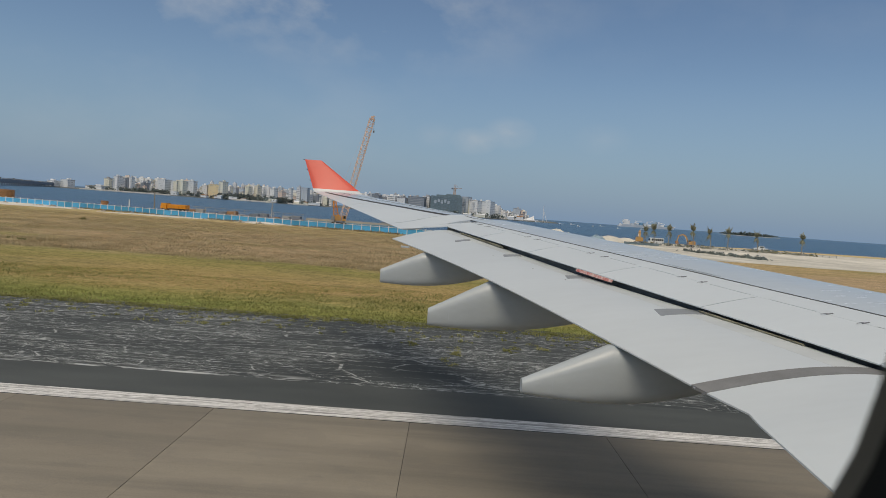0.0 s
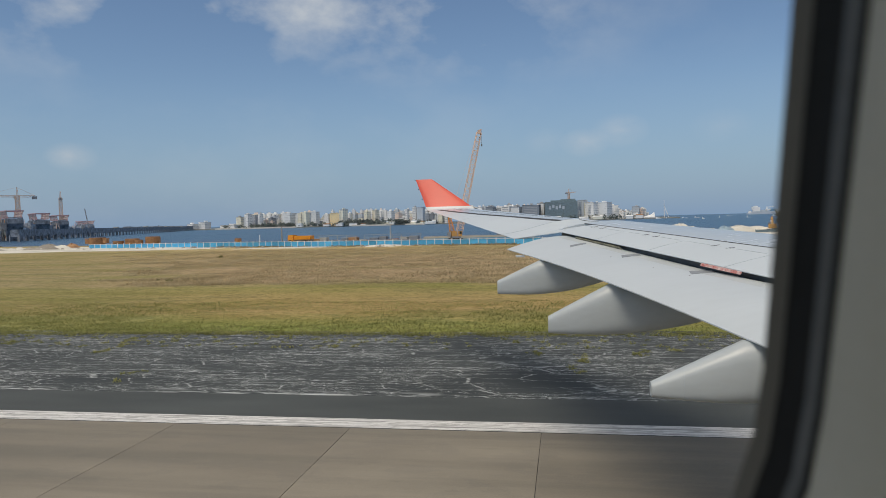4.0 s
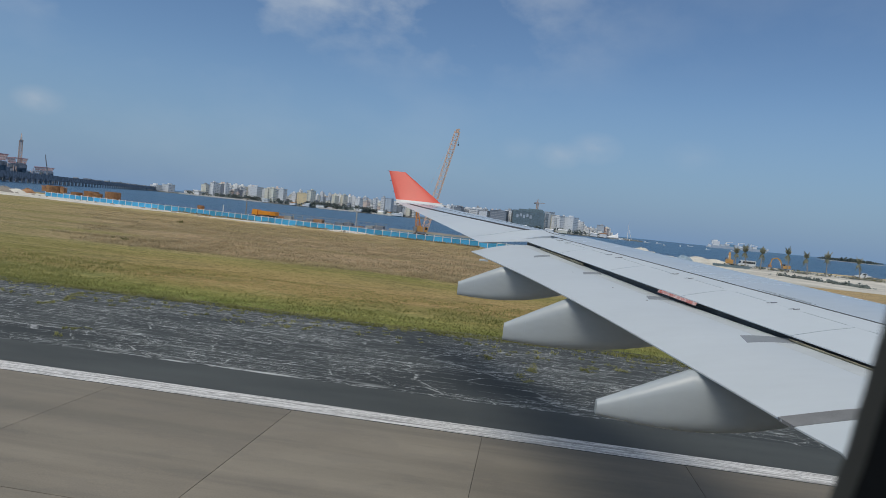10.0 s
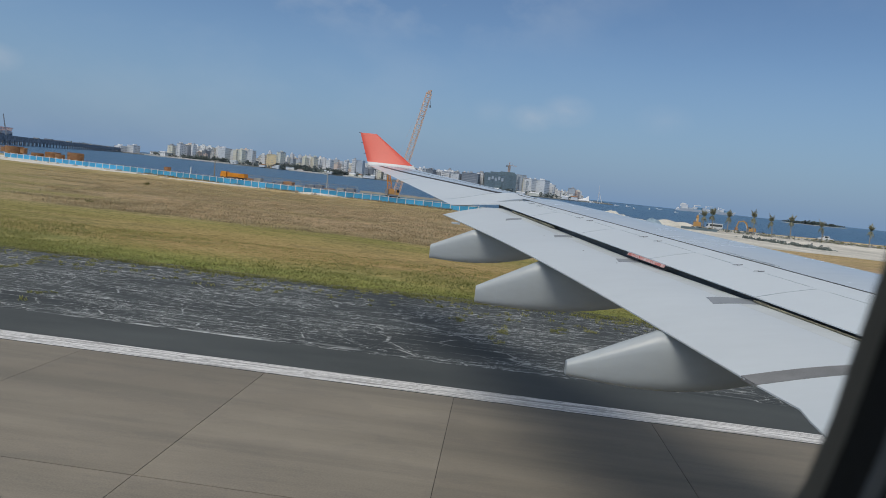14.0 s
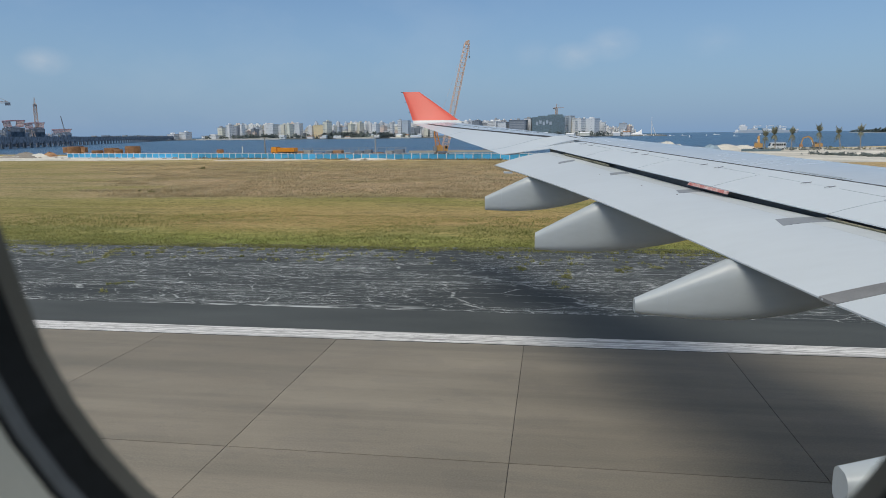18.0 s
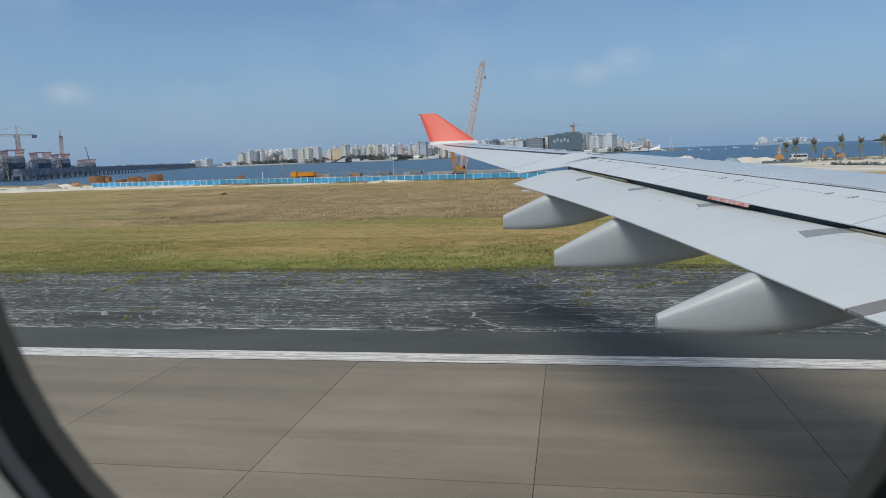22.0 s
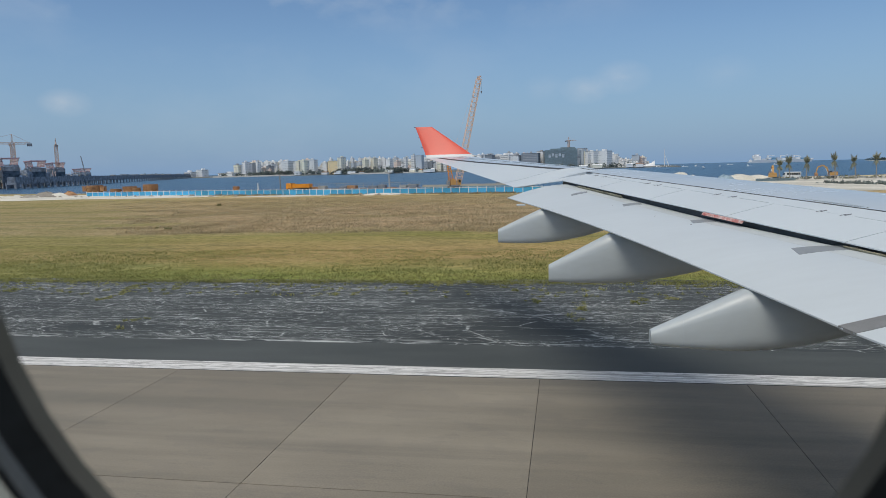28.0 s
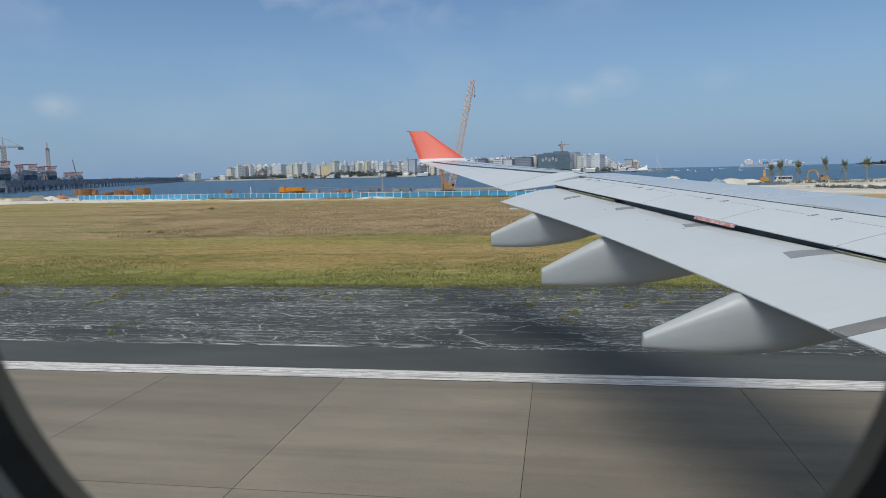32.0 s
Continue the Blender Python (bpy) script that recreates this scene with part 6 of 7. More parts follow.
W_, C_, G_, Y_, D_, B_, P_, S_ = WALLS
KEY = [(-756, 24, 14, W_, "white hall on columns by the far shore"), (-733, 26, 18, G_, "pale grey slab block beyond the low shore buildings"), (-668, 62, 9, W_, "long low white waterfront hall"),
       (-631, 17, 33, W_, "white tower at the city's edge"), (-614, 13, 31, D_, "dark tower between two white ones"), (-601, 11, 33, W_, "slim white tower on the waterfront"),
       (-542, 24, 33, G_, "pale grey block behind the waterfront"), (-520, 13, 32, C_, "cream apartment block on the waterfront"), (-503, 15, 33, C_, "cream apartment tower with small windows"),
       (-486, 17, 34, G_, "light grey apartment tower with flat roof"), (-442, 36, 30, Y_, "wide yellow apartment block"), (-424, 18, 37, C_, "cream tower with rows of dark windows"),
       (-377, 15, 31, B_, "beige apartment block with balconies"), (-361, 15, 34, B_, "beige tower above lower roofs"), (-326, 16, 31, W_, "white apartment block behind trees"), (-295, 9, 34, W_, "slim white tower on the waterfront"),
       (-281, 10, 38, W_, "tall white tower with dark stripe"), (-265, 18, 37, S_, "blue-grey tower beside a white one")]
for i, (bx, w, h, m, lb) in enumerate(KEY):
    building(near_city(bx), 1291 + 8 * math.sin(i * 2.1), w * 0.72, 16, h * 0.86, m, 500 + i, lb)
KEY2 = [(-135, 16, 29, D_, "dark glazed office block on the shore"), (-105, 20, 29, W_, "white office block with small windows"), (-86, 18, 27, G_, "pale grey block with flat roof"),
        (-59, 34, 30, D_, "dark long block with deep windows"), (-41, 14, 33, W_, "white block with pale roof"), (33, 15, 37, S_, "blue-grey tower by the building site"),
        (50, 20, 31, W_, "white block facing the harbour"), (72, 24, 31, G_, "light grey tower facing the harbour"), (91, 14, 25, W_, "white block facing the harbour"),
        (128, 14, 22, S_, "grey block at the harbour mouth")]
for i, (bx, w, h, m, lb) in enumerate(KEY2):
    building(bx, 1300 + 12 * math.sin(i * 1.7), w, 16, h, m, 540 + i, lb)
random.seed(77)
for i in range(258):      # blocks between
    bx = random.uniform(-640, -214) if i < 138 else random.uniform(-176, 146)
    tall = random.uniform(8, 27) * (0.95 if bx < -214 else 1.25 if bx < 78 else 0.72)
    m = random.choice((W_, W_, W_, W_, W_, W_, W_, C_, C_, G_, G_, P_, S_, D_))
    building(fan(near_city(bx), 1345), 1345 + random.uniform(-42, 30), random.uniform(6, 13), 12, tall, m, 600 + i, "apartment block in the crowded waterfront row")
M_ROWS = mat_basic("far_rows_render", (0.7, 0.68, 0.63), 0.85, 0, 0.06, 0.05, 0.8, 0)
n_, l_, b_ = nodes_of(M_ROWS)
geo_, rp_ = n_.new("ShaderNodeNewGeometry"), n_.new("ShaderNodeValToRGB")
rp_.color_ramp.interpolation = "CONSTANT"
rp_.color_ramp.elements[0].color, rp_.color_ramp.elements[1].color = (0.86, 0.86, 0.84, 1), (0.52, 0.57, 0.62, 1)
rp_.color_ramp.elements[1].position = 0.86
for p, c in ((0.40, (0.84, 0.78, 0.66)), (0.58, (0.74, 0.75, 0.76)), (0.78, (0.80, 0.66, 0.56))):
    q = rp_.color_ramp.elements.new(p)
    q.color = (*c, 1)
l_.new(geo_.outputs["Random Per Island"], rp_.inputs[0])
l_.new(rp_.outputs[0], b_.inputs["Base Color"])
rows = thing("city_rows", "crowded pale apartment blocks behind the waterfront row", "buildings", kind="stuff")
gb, gw = Geo(), Geo()
for i in range(300):
    bx = random.uniform(-635, -214) if i < 150 else random.uniform(-176, 150)
    x, y, w, h = fan(near_city(bx), 1400), 1400 + random.uniform(-20, 40), random.uniform(5, 13), random.uniform(12, 33) * (1 if bx < 78 else 0.6)
    gb.box((x, y, h / 2 - 1), (w, 10, h))
    if random.random() < 0.7:
        gb.box((x + random.uniform(-0.2, 0.2) * w, y, h), (w * 0.35, 4, 3.5))
    for f in range(int(h / 3.2)):
        for c in range(max(1, int(w / 3))):
            if random.random() < 0.8:
                gw.box((x - w / 2 + (c + 0.5) * w / max(1, int(w / 3)), y - 5.05, f * 3.2 + 1.6), (1.1, 0.2, 1.2))
part("walls", gb, M_ROWS, rows)["kind"] = "stuff"
part("glazing", gw, M_CITYWIN, rows)["kind"] = "stuff"
# the big block wrapped in dark netting, a crane on its roof
bx = -5
t = thing("building", "large unfinished block wrapped in dark green netting", "building", (bx, 1290, -1.4), 0, "waterfront buildings")
part("frame", Geo().box((0, 0, 17.5), (58, 26, 35)), M_NET, t)
part("roof_storey", Geo().box((4, 0, 36), (46, 20, 3)).box((12, 0, 38), (26, 14, 3)), M_NET, t)
for f in range(9):
    part("floor_edge", Geo().box((0, -13.1, 3.5 + f * 3.6), (58.4, 0.3, 0.3)), M_SCAFF, t)
for c in range(5):
    part("open_bay", Geo().box((-20 + c * 6.0, -13.15, 24 + 2.5 * (c % 2)), (4.0, 0.2, 6)), WALLS[7], t)
tower_crane(bx + 14, 1292, 46, 14, 20, "small tower crane on the netted block")
# tent-like white hall and masts at the harbour mouth
t = thing("sail_roof_hall", "white hall with a pointed sail-shaped roof", "hall", (149, 1285, -1.4))
part("sail", Geo().loft([[Vector((-18, -6, 0)), Vector((-18, 6, 0)), Vector((-17, 0, 1.0))], [Vector((4, -6, 2)), Vector((4, 6, 2)), Vector((4, 0, 8))], [Vector((10, -5, 0)), Vector((10, 5, 0)), Vector((9, 0, 12))]]), WALLS[0], t)
part("base_wall", Geo().box((0, 0, 1.5), (34, 12, 3)), WALLS[2], t)
for bx, h, ln in ((175, 32, 0.0), (183, 25, -0.35)):
    t = thing("mast", "tall white harbour mast", "mast", (bx, 1285, -1.4), group="harbour masts")
    part("shaft", Geo().bar((0, 0, 0), (ln * h, 0, h), 1.2, 0.5), M_POST, t)
    part("foot", Geo().box((0, 0, 0.8), (3, 3, 1.6)), M_CONCRETE, t)
# land under the city, its sea wall and trees
land = []
for bx in range(-761, 211, 7):
    x = fan(bx, 1272)
    land.append((x, 1272 + 5 * noise.noise(Vector((x * 0.01, 5, 0)))))
g = Geo()
top = [[Vector((x, y, -1.2)), Vector((x, y + 4, 0.4)), Vector((x * 1.15, 1700, 0.6))] for x, y in land]
low = [[p - Vector((0, 0, 3)) for p in r] for r in top]
tagged(part("far_shore", g.shell(top, low), M_SHORE), "low rocky shore under the distant city", "shore", kind="structure")


rnd = random.Random(15)
for x0, x1 in ((-690, -520), (-405, -330), (-300, -262)):
    xa, xb = fan(x0, 1266), fan(x1, 1266)
    tagged(part("quay", Geo().slab(xa, xb, 1262, 1268, -2.4, 0.9, 0.3), M_SAND), "pale stone quay along the far shore", "quay", kind="structure")
for i in range(26):      # low sheds and boat houses before the towers
    x = fan(rnd.choice((rnd.uniform(-600, -230), rnd.uniform(-170, 170))), 1274)
    t = thing("waterfront_shed", "low pale shed on the far waterfront", "shed", (x, 1274 + rnd.uniform(-2, 3), -0.4), rnd.uniform(-30, 0), "waterfront sheds")
    w, h = rnd.uniform(7, 18), rnd.uniform(3, 6)
    part("wall", Geo().box((0, 0, h / 2), (w, 7, h)), rnd.choice((WALLS[0], WALLS[1], WALLS[2])), t)
    part("roof", Geo().loft([[Vector((x_, y_, h + z_)) for y_, z_ in ((-3.8, 0), (3.8, 0), (0, 1.6))] for x_ in (-w / 2 - 0.3, w / 2 + 0.3)]), rnd.choice((WALLS[0], WALLS[7], M_RUST)), t)
rnd = random.Random(5)
g = Geo()
for i in range(480):
    bx = rnd.choice((rnd.uniform(-674, -225), rnd.uniform(-426, -313), rnd.uniform(-171, 138), rnd.uniform(-590, -530)))
    r = rnd.uniform(1.2, 4.2) * (1.25 if -437 < bx < -302 else 1.0)
    for j in range(3):
        clump(g, Vector((fan(bx, 1276) + rnd.gauss(0, 2.5), 1276 + rnd.uniform(-3, 6), 0.6 + r * (0.5 + 0.6 * j))), r * (1 - 0.2 * j), rnd, 9)
tagged(part("shore_trees", g, M_TREE), "dark belt of trees along the far shore", "trees", kind="stuff")

# far islands, ships and boats -----------------------------------------------------------------------
def isle(bx0, bx1, y, h, label):
    xa, xb = fan(bx0, y), fan(bx1, y)
    g = Geo()
    rnd_ = random.Random(int(abs(bx0)))
    for k in span(0, 1, 90):
        clump(g, Vector((xa + (xb - xa) * k, y, h * 0.4)), h * (0.35 + 0.3 * rnd_.random()) * (0.5 + math.sin(math.pi * k)), rnd_, 8)
    t = thing("island", label, "island", kind="structure")
    part("woods", g, M_FARWOOD, t)
    part("beach_strip", Geo().box(((xa + xb) / 2, y - 3, -1.0), (xb - xa, 20, 1.4)), M_SAND, t)


isle(507, 616, 1800, 7, "wooded island far across the water")
isle(-875, -761, 1500, 8, "low wooded spit beyond the trestle")


def ship(bx, y, L, h, label, hull, turn=0):
    t = thing("ship", label, "ship", (fan(bx, y), y, -1.5), turn, "ships offshore")
    part("hull", Geo().loft([[Vector((x, s, z)) for x, z in ((-L / 2, h * 0.3), (L / 2, h * 0.35), (L / 2 - h * 0.25, -0.3), (-L / 2 + 0.4, -0.3))] for s in (-L * 0.09, L * 0.09)]), hull, t)
    part("superstructure", Geo().box((-L * 0.3, 0, h * 0.55), (L * 0.2, L * 0.14, h * 0.5)).box((-L * 0.3, 0, h * 0.9), (L * 0.12, L * 0.1, h * 0.25)), WALLS[0], t)
    part("mast", Geo().box((-L * 0.28, 0, h * 1.2), (h * 0.06, h * 0.06, h * 0.5)), M_TANK, t)


ship(329, 2300, 44, 11, "white ship lying offshore", WALLS[7])
cs = thing("cargo_ship", "long hazy grey cargo ship with a white deckhouse aft", "ship", (fan(372, 2500), 2500, -1.5), 0, "ships offshore")
part("hull", Geo().loft([[Vector((x, s_, z)) for x, z in ((-96, 9), (92, 9), (98, 12), (90, -0.3), (-90, -0.3))] for s_ in (-12, 12)]), WALLS[7], cs)
part("deckhouse", Geo().box((-76, 0, 16), (20, 20, 14)).box((-78, 0, 25), (12, 14, 5)), WALLS[0], cs)
part("funnel", Geo().box((-88, 0, 20), (5, 5, 10)), WALLS[2], cs)
for x in (-42, -2, 40):
    part("deck_crane", Geo().bar((x, 0, 9), (x, 0, 24), 3.0).bar((x, 0, 22), (x + 22, 0, 18 + 6 * (x < 0)), 1.8), WALLS[2], cs)
for i in range(9):
    part("deck_cargo", Geo().box((-54 + i * 15, 0, 11 + (i * 7) % 4), (12, 18, 5 + (i * 5) % 4)), (WALLS[7], WALLS[2], M_BLUE)[i % 3], cs)
for i, (bx, y) in enumerate(((198, 1350), (212, 1200), (233, 1250), (244, 900), (271, 1100), (288, 1500), (320, 1000), (363, 1200), (189, 1290), (181, 1275), (167, 1272))):
    ship(bx, y, 7 + 3 * (i % 3), 2.3, "small white motor boat on the water", WALLS[0], 20 * (i % 5))


# Works traffic and precast units beside the shore road, past the runway's end ---------------------------------
mx = thing("concrete_mixer_lorry", "white concrete mixer lorry on the site road", "mixer lorry", (-132.7, 82, 0.0), 52)
part("chassis", Geo().box((0, 0, 0.9), (8.4, 1.0, 0.35)), M_SCAFF, mx)
cb = part("cab", Geo().loft([[Vector((x, y, z)) for x, z in ((2.5, 0.8), (4.3, 0.8), (4.3, 1.8), (4.1, 3.0), (2.5, 3.0))] for y in (-1.2, 1.2)]), M_VAN, mx)
part("windscreen", Geo().box((4.24, 0, 2.35), (0.06, 2.0, 0.9), Matrix.Rotation(-0.16, 3, "Y")), M_WINDOW, cb)
for s in (-1, 1):
    part("side_window", Geo().box((3.5, s * 1.21, 2.3), (0.9, 0.04, 0.7)), M_WINDOW, cb)
rings = []
for k, r in ((0, 0.5), (0.12, 0.85), (0.35, 1.22), (0.6, 1.25), (0.85, 0.9), (1.0, 0.55)):
    c = Vector((-3.9 + 6.0 * (1 - k), 0, 2.0 + 1.0 * k))
    rings.append([c + Vector((0.15 * r * math.sin(2 * math.pi * i / 18), r * math.cos(2 * math.pi * i / 18), r * math.sin(2 * math.pi * i / 18))) for i in range(18)])
drum = part("drum", Geo().loft(rings), M_VAN, mx, smooth=True)
part("drum_band", Geo().loft([[p * 1.0 + (p - (sum(rings[3], Vector()) / 18)) * 0.02 + Vector((d, 0, 0)) for p in rings[3]] for d in (-0.15, 0.15)]), M_RUST, drum, "rust-red painted band")
part("chute", Geo().bar((-4.0, 0, 2.9), (-4.6, 0, 1.3), 0.5, 0.4), M_TANK, mx)
wheels(mx, (-3.2, -1.9, 2.3, 3.4), 1.05, 0.52, 0.35)
minibus(24, 138, 173, "white minibus on the track before the fence")
tc = thing("truck_crane", "yellow truck crane with its boom folded", "truck crane", (-141.4, 106, 0.0), 48)
part("carrier", Geo().box((0, 0, 1.1), (9.0, 2.4, 0.7)), M_YELLOW, tc)
part("cab", Geo().box((4.0, 0, 1.9), (1.6, 2.4, 1.5)), M_YELLOW, tc)
part("upper_house", Geo().box((-1.5, 0, 2.1), (3.2, 2.2, 1.2)), M_YELLOW, tc)
part("boom", Geo().bar((-2.0, 0, 2.9), (5.2, 0, 2.6), 0.75, 0.55), M_YELLOW, tc)
wheels(tc, (-3.4, -2.0, 2.2, 3.6), 1.05, 0.52, 0.35)
random.seed(31)
g_blk = Geo().loft([[Vector((x * k, y * k, z)) for x, y in ((-0.9, -0.6), (0.9, -0.6), (0.9, 0.6), (-0.9, 0.6))] for z, k in ((0, 1.0), (0.5, 1.0), (0.75, 0.55), (1.3, 0.55))])
me_blk = mesh_of("precast_block", g_blk, M_CONCRETE)
for i in range(34):
    ob = new("precast_block", me_blk)
    k = i / 33
    ob.location = (-158 + 8 * k + 2.6 * (i % 3) + random.uniform(-0.4, 0.4), 48 + 48 * k + random.uniform(-0.4, 0.4), -0.05)
    ob.rotation_euler = (0, 0, random.uniform(0, 3.1))
    tagged(ob, "pale precast concrete breakwater unit in a yard row", "concrete block", "precast blocks")

excavator(-182, 62, 20, "yellow excavator at work on the shore bank")
for i, (x, y, rx, h) in enumerate(((-161, 33, 6, 2.6), (-170, 43, 5, 1.7), (-166, 20, 7, 1.5), (-176, 8, 9, 1.2))):
    heap("gravel_heap", "pale heap of coral gravel beside the shore road", "gravel heap", x, y, rx, rx * 0.8, h, M_SAND, 210 + i * 1.7, group="gravel heaps")
# the pale shore road, a ribbon with uneven verges
line = [(-140, -40), (-139, 30), (-134, 72), (-118, 104)]
rows_r = []
for (xa, ya), (xb, yb) in zip(line, line[1:]):
    for k in span(0, 1, 8)[:-1]:
        rows_r.append((Vector((xa + (xb - xa) * k, ya + (yb - ya) * k, 0.14)), Vector((yb - ya, xa - xb, 0)).normalized()))
top = [[c - d * (3 + 0.8 * noise.noise(c * 0.3)) - Vector((0, 0, 0.05)), c, c + d * (3 + 0.8 * noise.noise(c * 0.3 + Vector((9, 0, 0)))) - Vector((0, 0, 0.05))] for c, d in rows_r]
tagged(part("shore_road", Geo().shell(top, [[q - Vector((0, 0, 0.4)) for q in r] for r in top]), M_SAND), "pale coral-sand road along the shore", "road", kind="structure")
# rock bank where the island ends
g = Geo()
top = [[Vector((X_WEST + 1.0, y, 0.1)), Vector((X_WEST - 1.5, y, -0.2)), Vector((X_WEST - 6.0, y, -2.4))] for y in span(-290, 235, 60)]
tagged(part("shore_bank", g.shell(top, [[q - Vector((0, 0, 1.5)) for q in r] for r in top]), M_SHORE), "dark rock slope at the island's edge", "shore", kind="structure")
rnd, g = random.Random(808), Geo()
for i in range(420):
    y, k = rnd.uniform(-120, 230), rnd.random()
    c = Vector((X_WEST - 5 * k + 1.0, y, 0.5 - 2.2 * k))
    for a in range(4):      # four blunt legs of a cast unit
        d = Vector((rnd.gauss(0, 1), rnd.gauss(0, 1), rnd.gauss(0, 1))).normalized()
        g.tube(c, c + d * 1.1, 0.42, 0.28, 6)
tagged(part("breakwater_units", g, M_SHORE), "heaped dark cast breakwater units along the shore", "breakwater", kind="stuff")
# lights on stems past the runway's end
def end_light(x, y, h, label, mat, turn):
    t = thing("approach_light", label, "runway light", (x, y, -0.01), turn, "approach lights")
    part("base_plate", Geo().box((0, 0, 0.02), (0.34, 0.34, 0.05)), M_YELLOW, t)
    part("stem", Geo().tube((0, 0, 0.04), (0, 0, h), 0.035, 0.03, 8), M_YELLOW, t, smooth=True)
    can = part("lamp_can", Geo().tube((-0.13, 0, h + 0.07), (0.13, 0, h + 0.13), 0.12, 0.15, 14), mat, t, smooth=True)
    part("lens", Geo().tube((0.13, 0, h + 0.13), (0.15, 0, h + 0.135), 0.13, 0.12, 14), M_WINDOW, can)


for i in range(13):
    end_light(-62.5 + 0.06 * i, -9.7 + 2.13 * i, 0.28, "small yellow approach light on a short stem", M_YELLOW, 0)
for x, y in ((-55.5, -11.7), (-54.6, -2.5), (-53.6, 6.8), (-52.5, 15.9), (-50.0, 21.8)):
    end_light(x, y, 0.45, "orange runway-end light on a yellow stem", M_ORANGE, 0)
for i in range(6):
    end_light(-84.5, -1.0 + 2.2 * i, 0.25, "dark approach light on the old blast pad", M_SCAFF, 0)

# Grass and weeds ------------------------------------------------------------------------------------
def blades(spots, rnd, per, lo, hi, spread):
    """Tufts of narrow bent blades."""
    v, f = [], []
    for x, y, s in spots:
        for _ in range(per):
            a = rnd.uniform(0, 6.283)
            px, py = x + rnd.gauss(0, spread) * s, y + rnd.gauss(0, spread) * s
            h = rnd.uniform(lo, hi) * s
            w = h * 0.2 + 0.008
            lx, ly = math.cos(a) * h * 1.7, math.sin(a) * h * 1.7
            wx, wy = -math.sin(a) * w, math.cos(a) * w
            k = len(v)
            v += [(px - wx, py - wy, -0.02), (px + wx, py + wy, -0.02), (px + lx * 0.4 + wx * 0.7, py + ly * 0.4 + wy * 0.7, h * 0.65),
                  (px + lx * 0.4 - wx * 0.7, py + ly * 0.4 - wy * 0.7, h * 0.65), (px + lx, py + ly, h)]
            f += [(k, k + 1, k + 2, k + 3), (k + 3, k + 2, k + 4)]
    g = Geo()
    g.v, g.f = v, f
    return g


rnd = random.Random(21)
near = []
for _ in range(12000):
    y = Y_GRASS - 0.4 + 14 * rnd.random() ** 1.5
    x = rnd.uniform(-1.05, 0.42) * (y + 4)
    if noise.noise(Vector((x * 0.25, y * 0.4, 2))) > -0.25 - 0.2 * (y > Y_GRASS + 1):
        near.append((x, y, rnd.uniform(0.7, 1.4)))
tagged(part("verge_grass", blades(near, rnd, 6, 0.025, 0.08, 0.22), M_GRASS), "rough green grass along the asphalt's edge", "grass", kind="stuff")
far = []
for _ in range(900):
    y = 46 + 90 * rnd.random() ** 1.25
    x = rnd.uniform(-1.05, 0.32) * (y + 4)
    if noise.noise(Vector((x * 0.05, y * 0.12, 9))) > -0.12:
        far.append((x, y, rnd.uniform(0.8, 1.5) * (1 + y / 160)))
tagged(part("field_grass", blades(far, rnd, 8, 0.02, 0.045, 0.6), M_STRAW), "dry brown grass tufts over the field", "grass", kind="stuff")
weeds = []
for x0, y0, x1, y1, n in ((-21.1, 28.1, -21.4, 33.6, 50), (-16.6, 22.5, -16.4, 24.7, 9), (-28.2, 29.9, -27.3, 31.2, 16), (-1.3, 28.4, -1.2, 29.2, 8), (0.45, 28.9, 0.6, 24.3, 20), (3.1, 29.8, 3.0, 28.2, 14),
                          (4.2, 29.2, 4.9, 29.8, 9), (5.0, 32.5, 9.0, 33.2, 30), (-8, 33.0, 4, 33.6, 40), (-34, 31.0, -34.4, 33.6, 18)):
    for i in range(n):
        k = rnd.random()
        weeds.append((x0 + (x1 - x0) * k + 0.3 * math.sin(k * 7) + rnd.gauss(0, 0.12), y0 + (y1 - y0) * k + rnd.gauss(0, 0.15), rnd.uniform(0.3, 0.8)))
for _ in range(620):
    weeds.append((rnd.uniform(-44, 16), Y_GRASS - 4.2 * rnd.random() ** 2.2, rnd.uniform(0.4, 1.0)))
tagged(part("crack_weeds", blades(weeds, rnd, 12, 0.04, 0.13, 0.11), M_GRASS), "weeds growing from cracks in the asphalt", "weeds", kind="stuff")
edge_grass = []
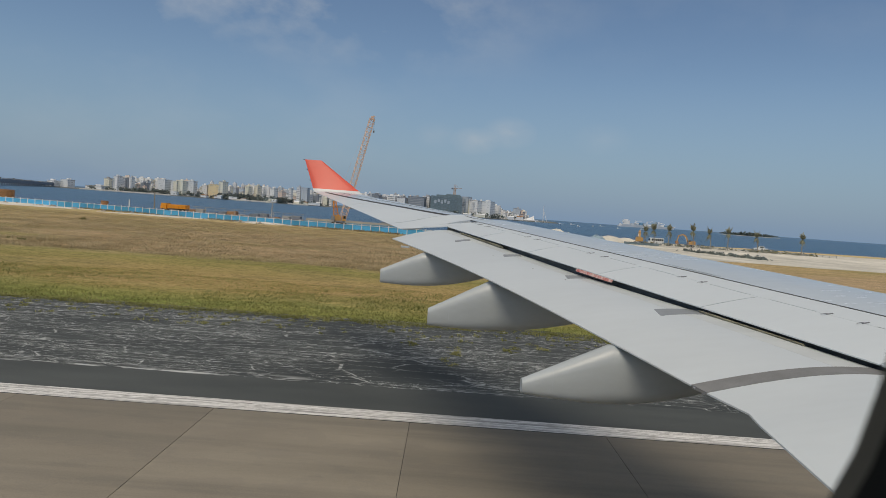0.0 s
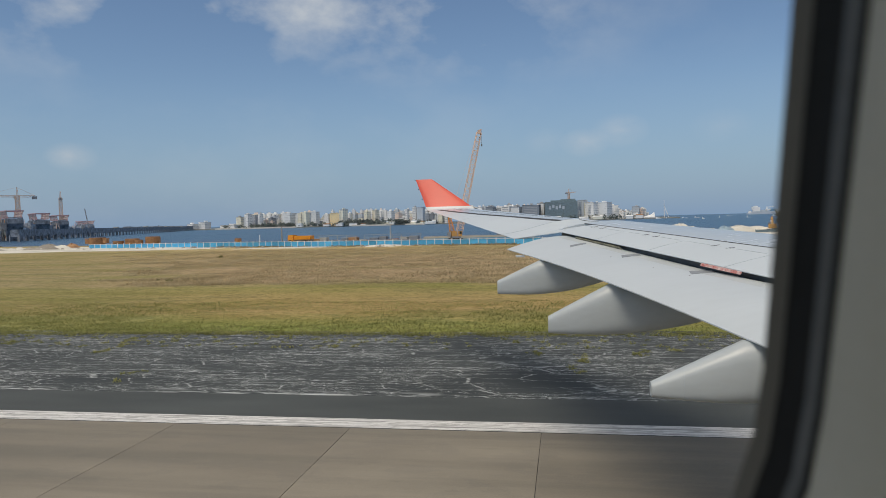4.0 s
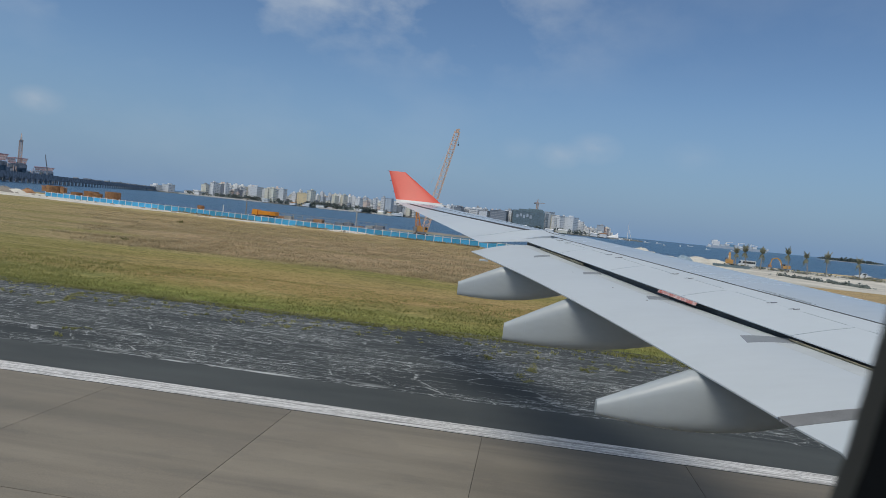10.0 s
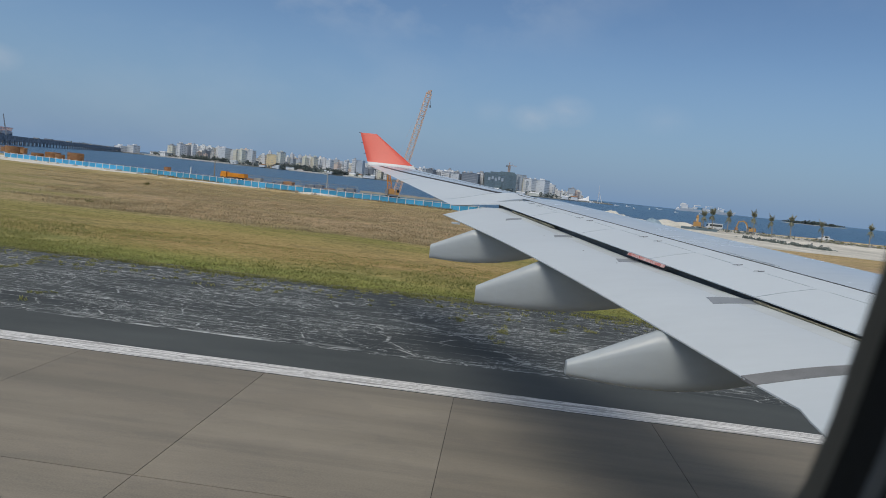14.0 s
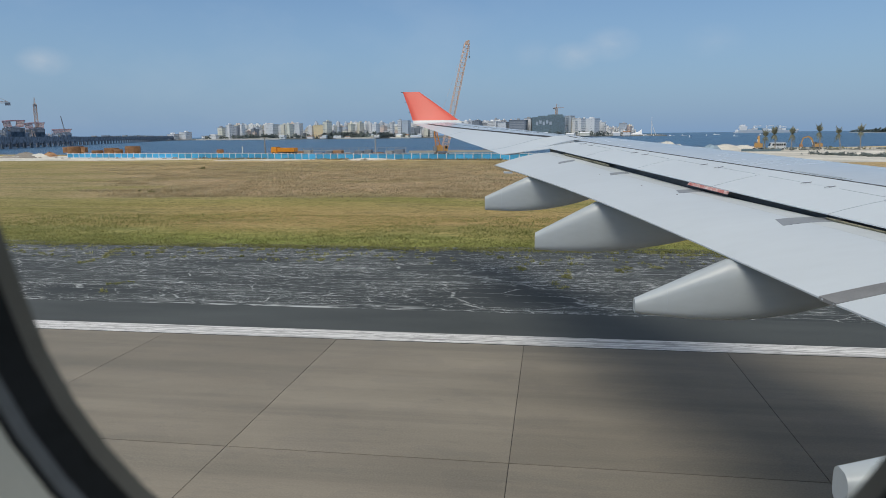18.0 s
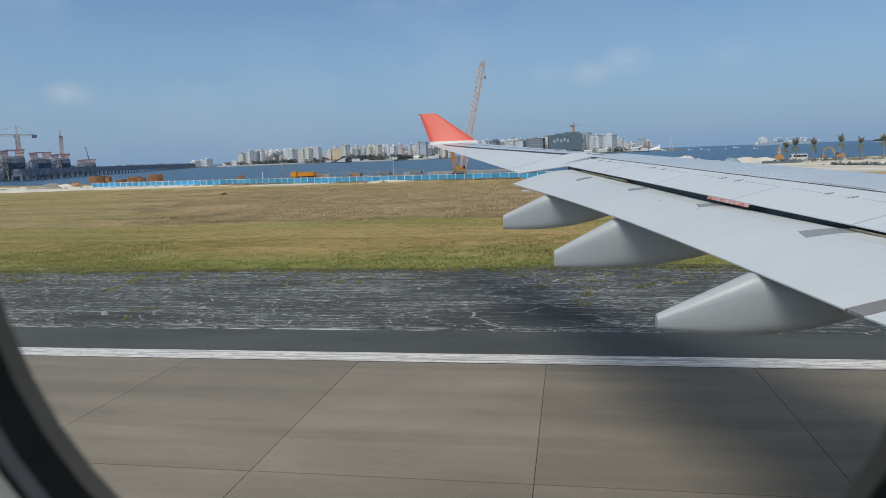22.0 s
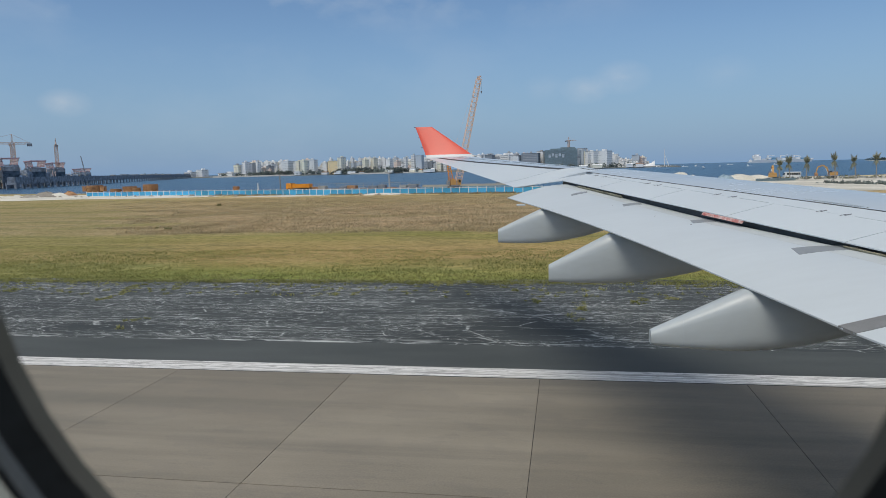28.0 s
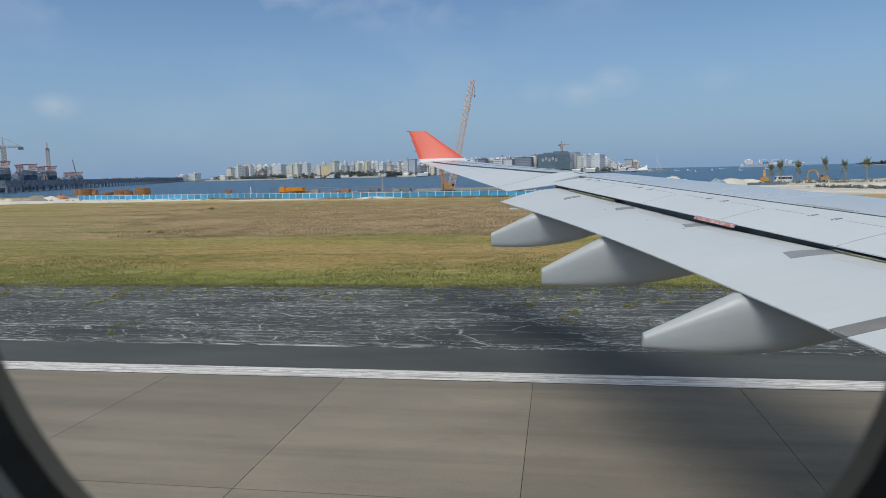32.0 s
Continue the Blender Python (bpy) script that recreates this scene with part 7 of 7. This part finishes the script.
for (xa, ya), (xb, yb) in zip(pts, pts[1:]):      # long straw left unmown along the hoarding
    for i in range(int(math.hypot(xb - xa, yb - ya) * 9)):
        k = rnd.random()
        x, y = xa + (xb - xa) * k, ya + (yb - ya) * k - 0.4 - 5 * rnd.random() ** 1.8
        if noise.noise(Vector((x * 0.08, y * 0.2, 4))) > -0.15 + (0.35 if x < -90 else 0):
            edge_grass.append((x, y, rnd.uniform(0.7, 1.5)))
tagged(part("fence_grass", blades(edge_grass, rnd, 5, 0.12, 0.34, 0.35), M_STRAW), "long dry straw along the site fence", "grass", kind="stuff")
meadow = []
for _ in range(24000):
    y = 61 + 85 * rnd.random() ** 1.15
    x = rnd.uniform(-0.70, 0.36) * (y + 4)
    y += 2.0 * noise.noise(Vector((x * 0.12, 3, 0)))
    if noise.noise(Vector((x * 0.09, y * 0.2, 17))) > -0.75 + 4.0 * max(0, -0.45 - x / (y + 4)):
        meadow.append((x, y, rnd.uniform(0.6, 1.5)))
tagged(part("meadow_grass", blades(meadow, rnd, 7, 0.04, 0.15, 0.4), M_MEADOW), "rough dry meadow grass in tufts", "grass", kind="stuff")

# Runway slabs, laid last -------------------------------------------------------------------------
SLAB_X, SLAB_X0 = 5.18, -0.655
rows_y = [(Y_JOINT, Y_LINE0), (4.6, Y_JOINT), (-2.13, 4.6), (-8.86, -2.13)]
for y0, y1 in rows_y:
    n_x = (-9, 13) if y1 > 5 else (-5, 5)
    gg = Geo().slab(0.005, SLAB_X - 0.005, y0 + 0.014, y1 - 0.014, -0.02, 0.0, 0.004)
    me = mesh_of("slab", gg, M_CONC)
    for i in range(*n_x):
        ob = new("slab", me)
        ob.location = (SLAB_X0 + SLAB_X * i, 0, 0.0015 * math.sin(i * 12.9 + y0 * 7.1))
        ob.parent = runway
rest = Geo()
for a, b, y0, y1 in ((SLAB_X0 + SLAB_X * 13, 420, -8.85, 18.05), (X_END, SLAB_X0 - SLAB_X * 5, -8.84, 4.58), (SLAB_X0 + SLAB_X * 5, SLAB_X0 + SLAB_X * 13, -8.84, 4.58), (X_END, 420, -39.9, -8.9)):
    rest.box(((a + b) / 2, (y0 + y1) / 2, -0.011), (abs(b - a) - 0.02, y1 - y0, 0.02))
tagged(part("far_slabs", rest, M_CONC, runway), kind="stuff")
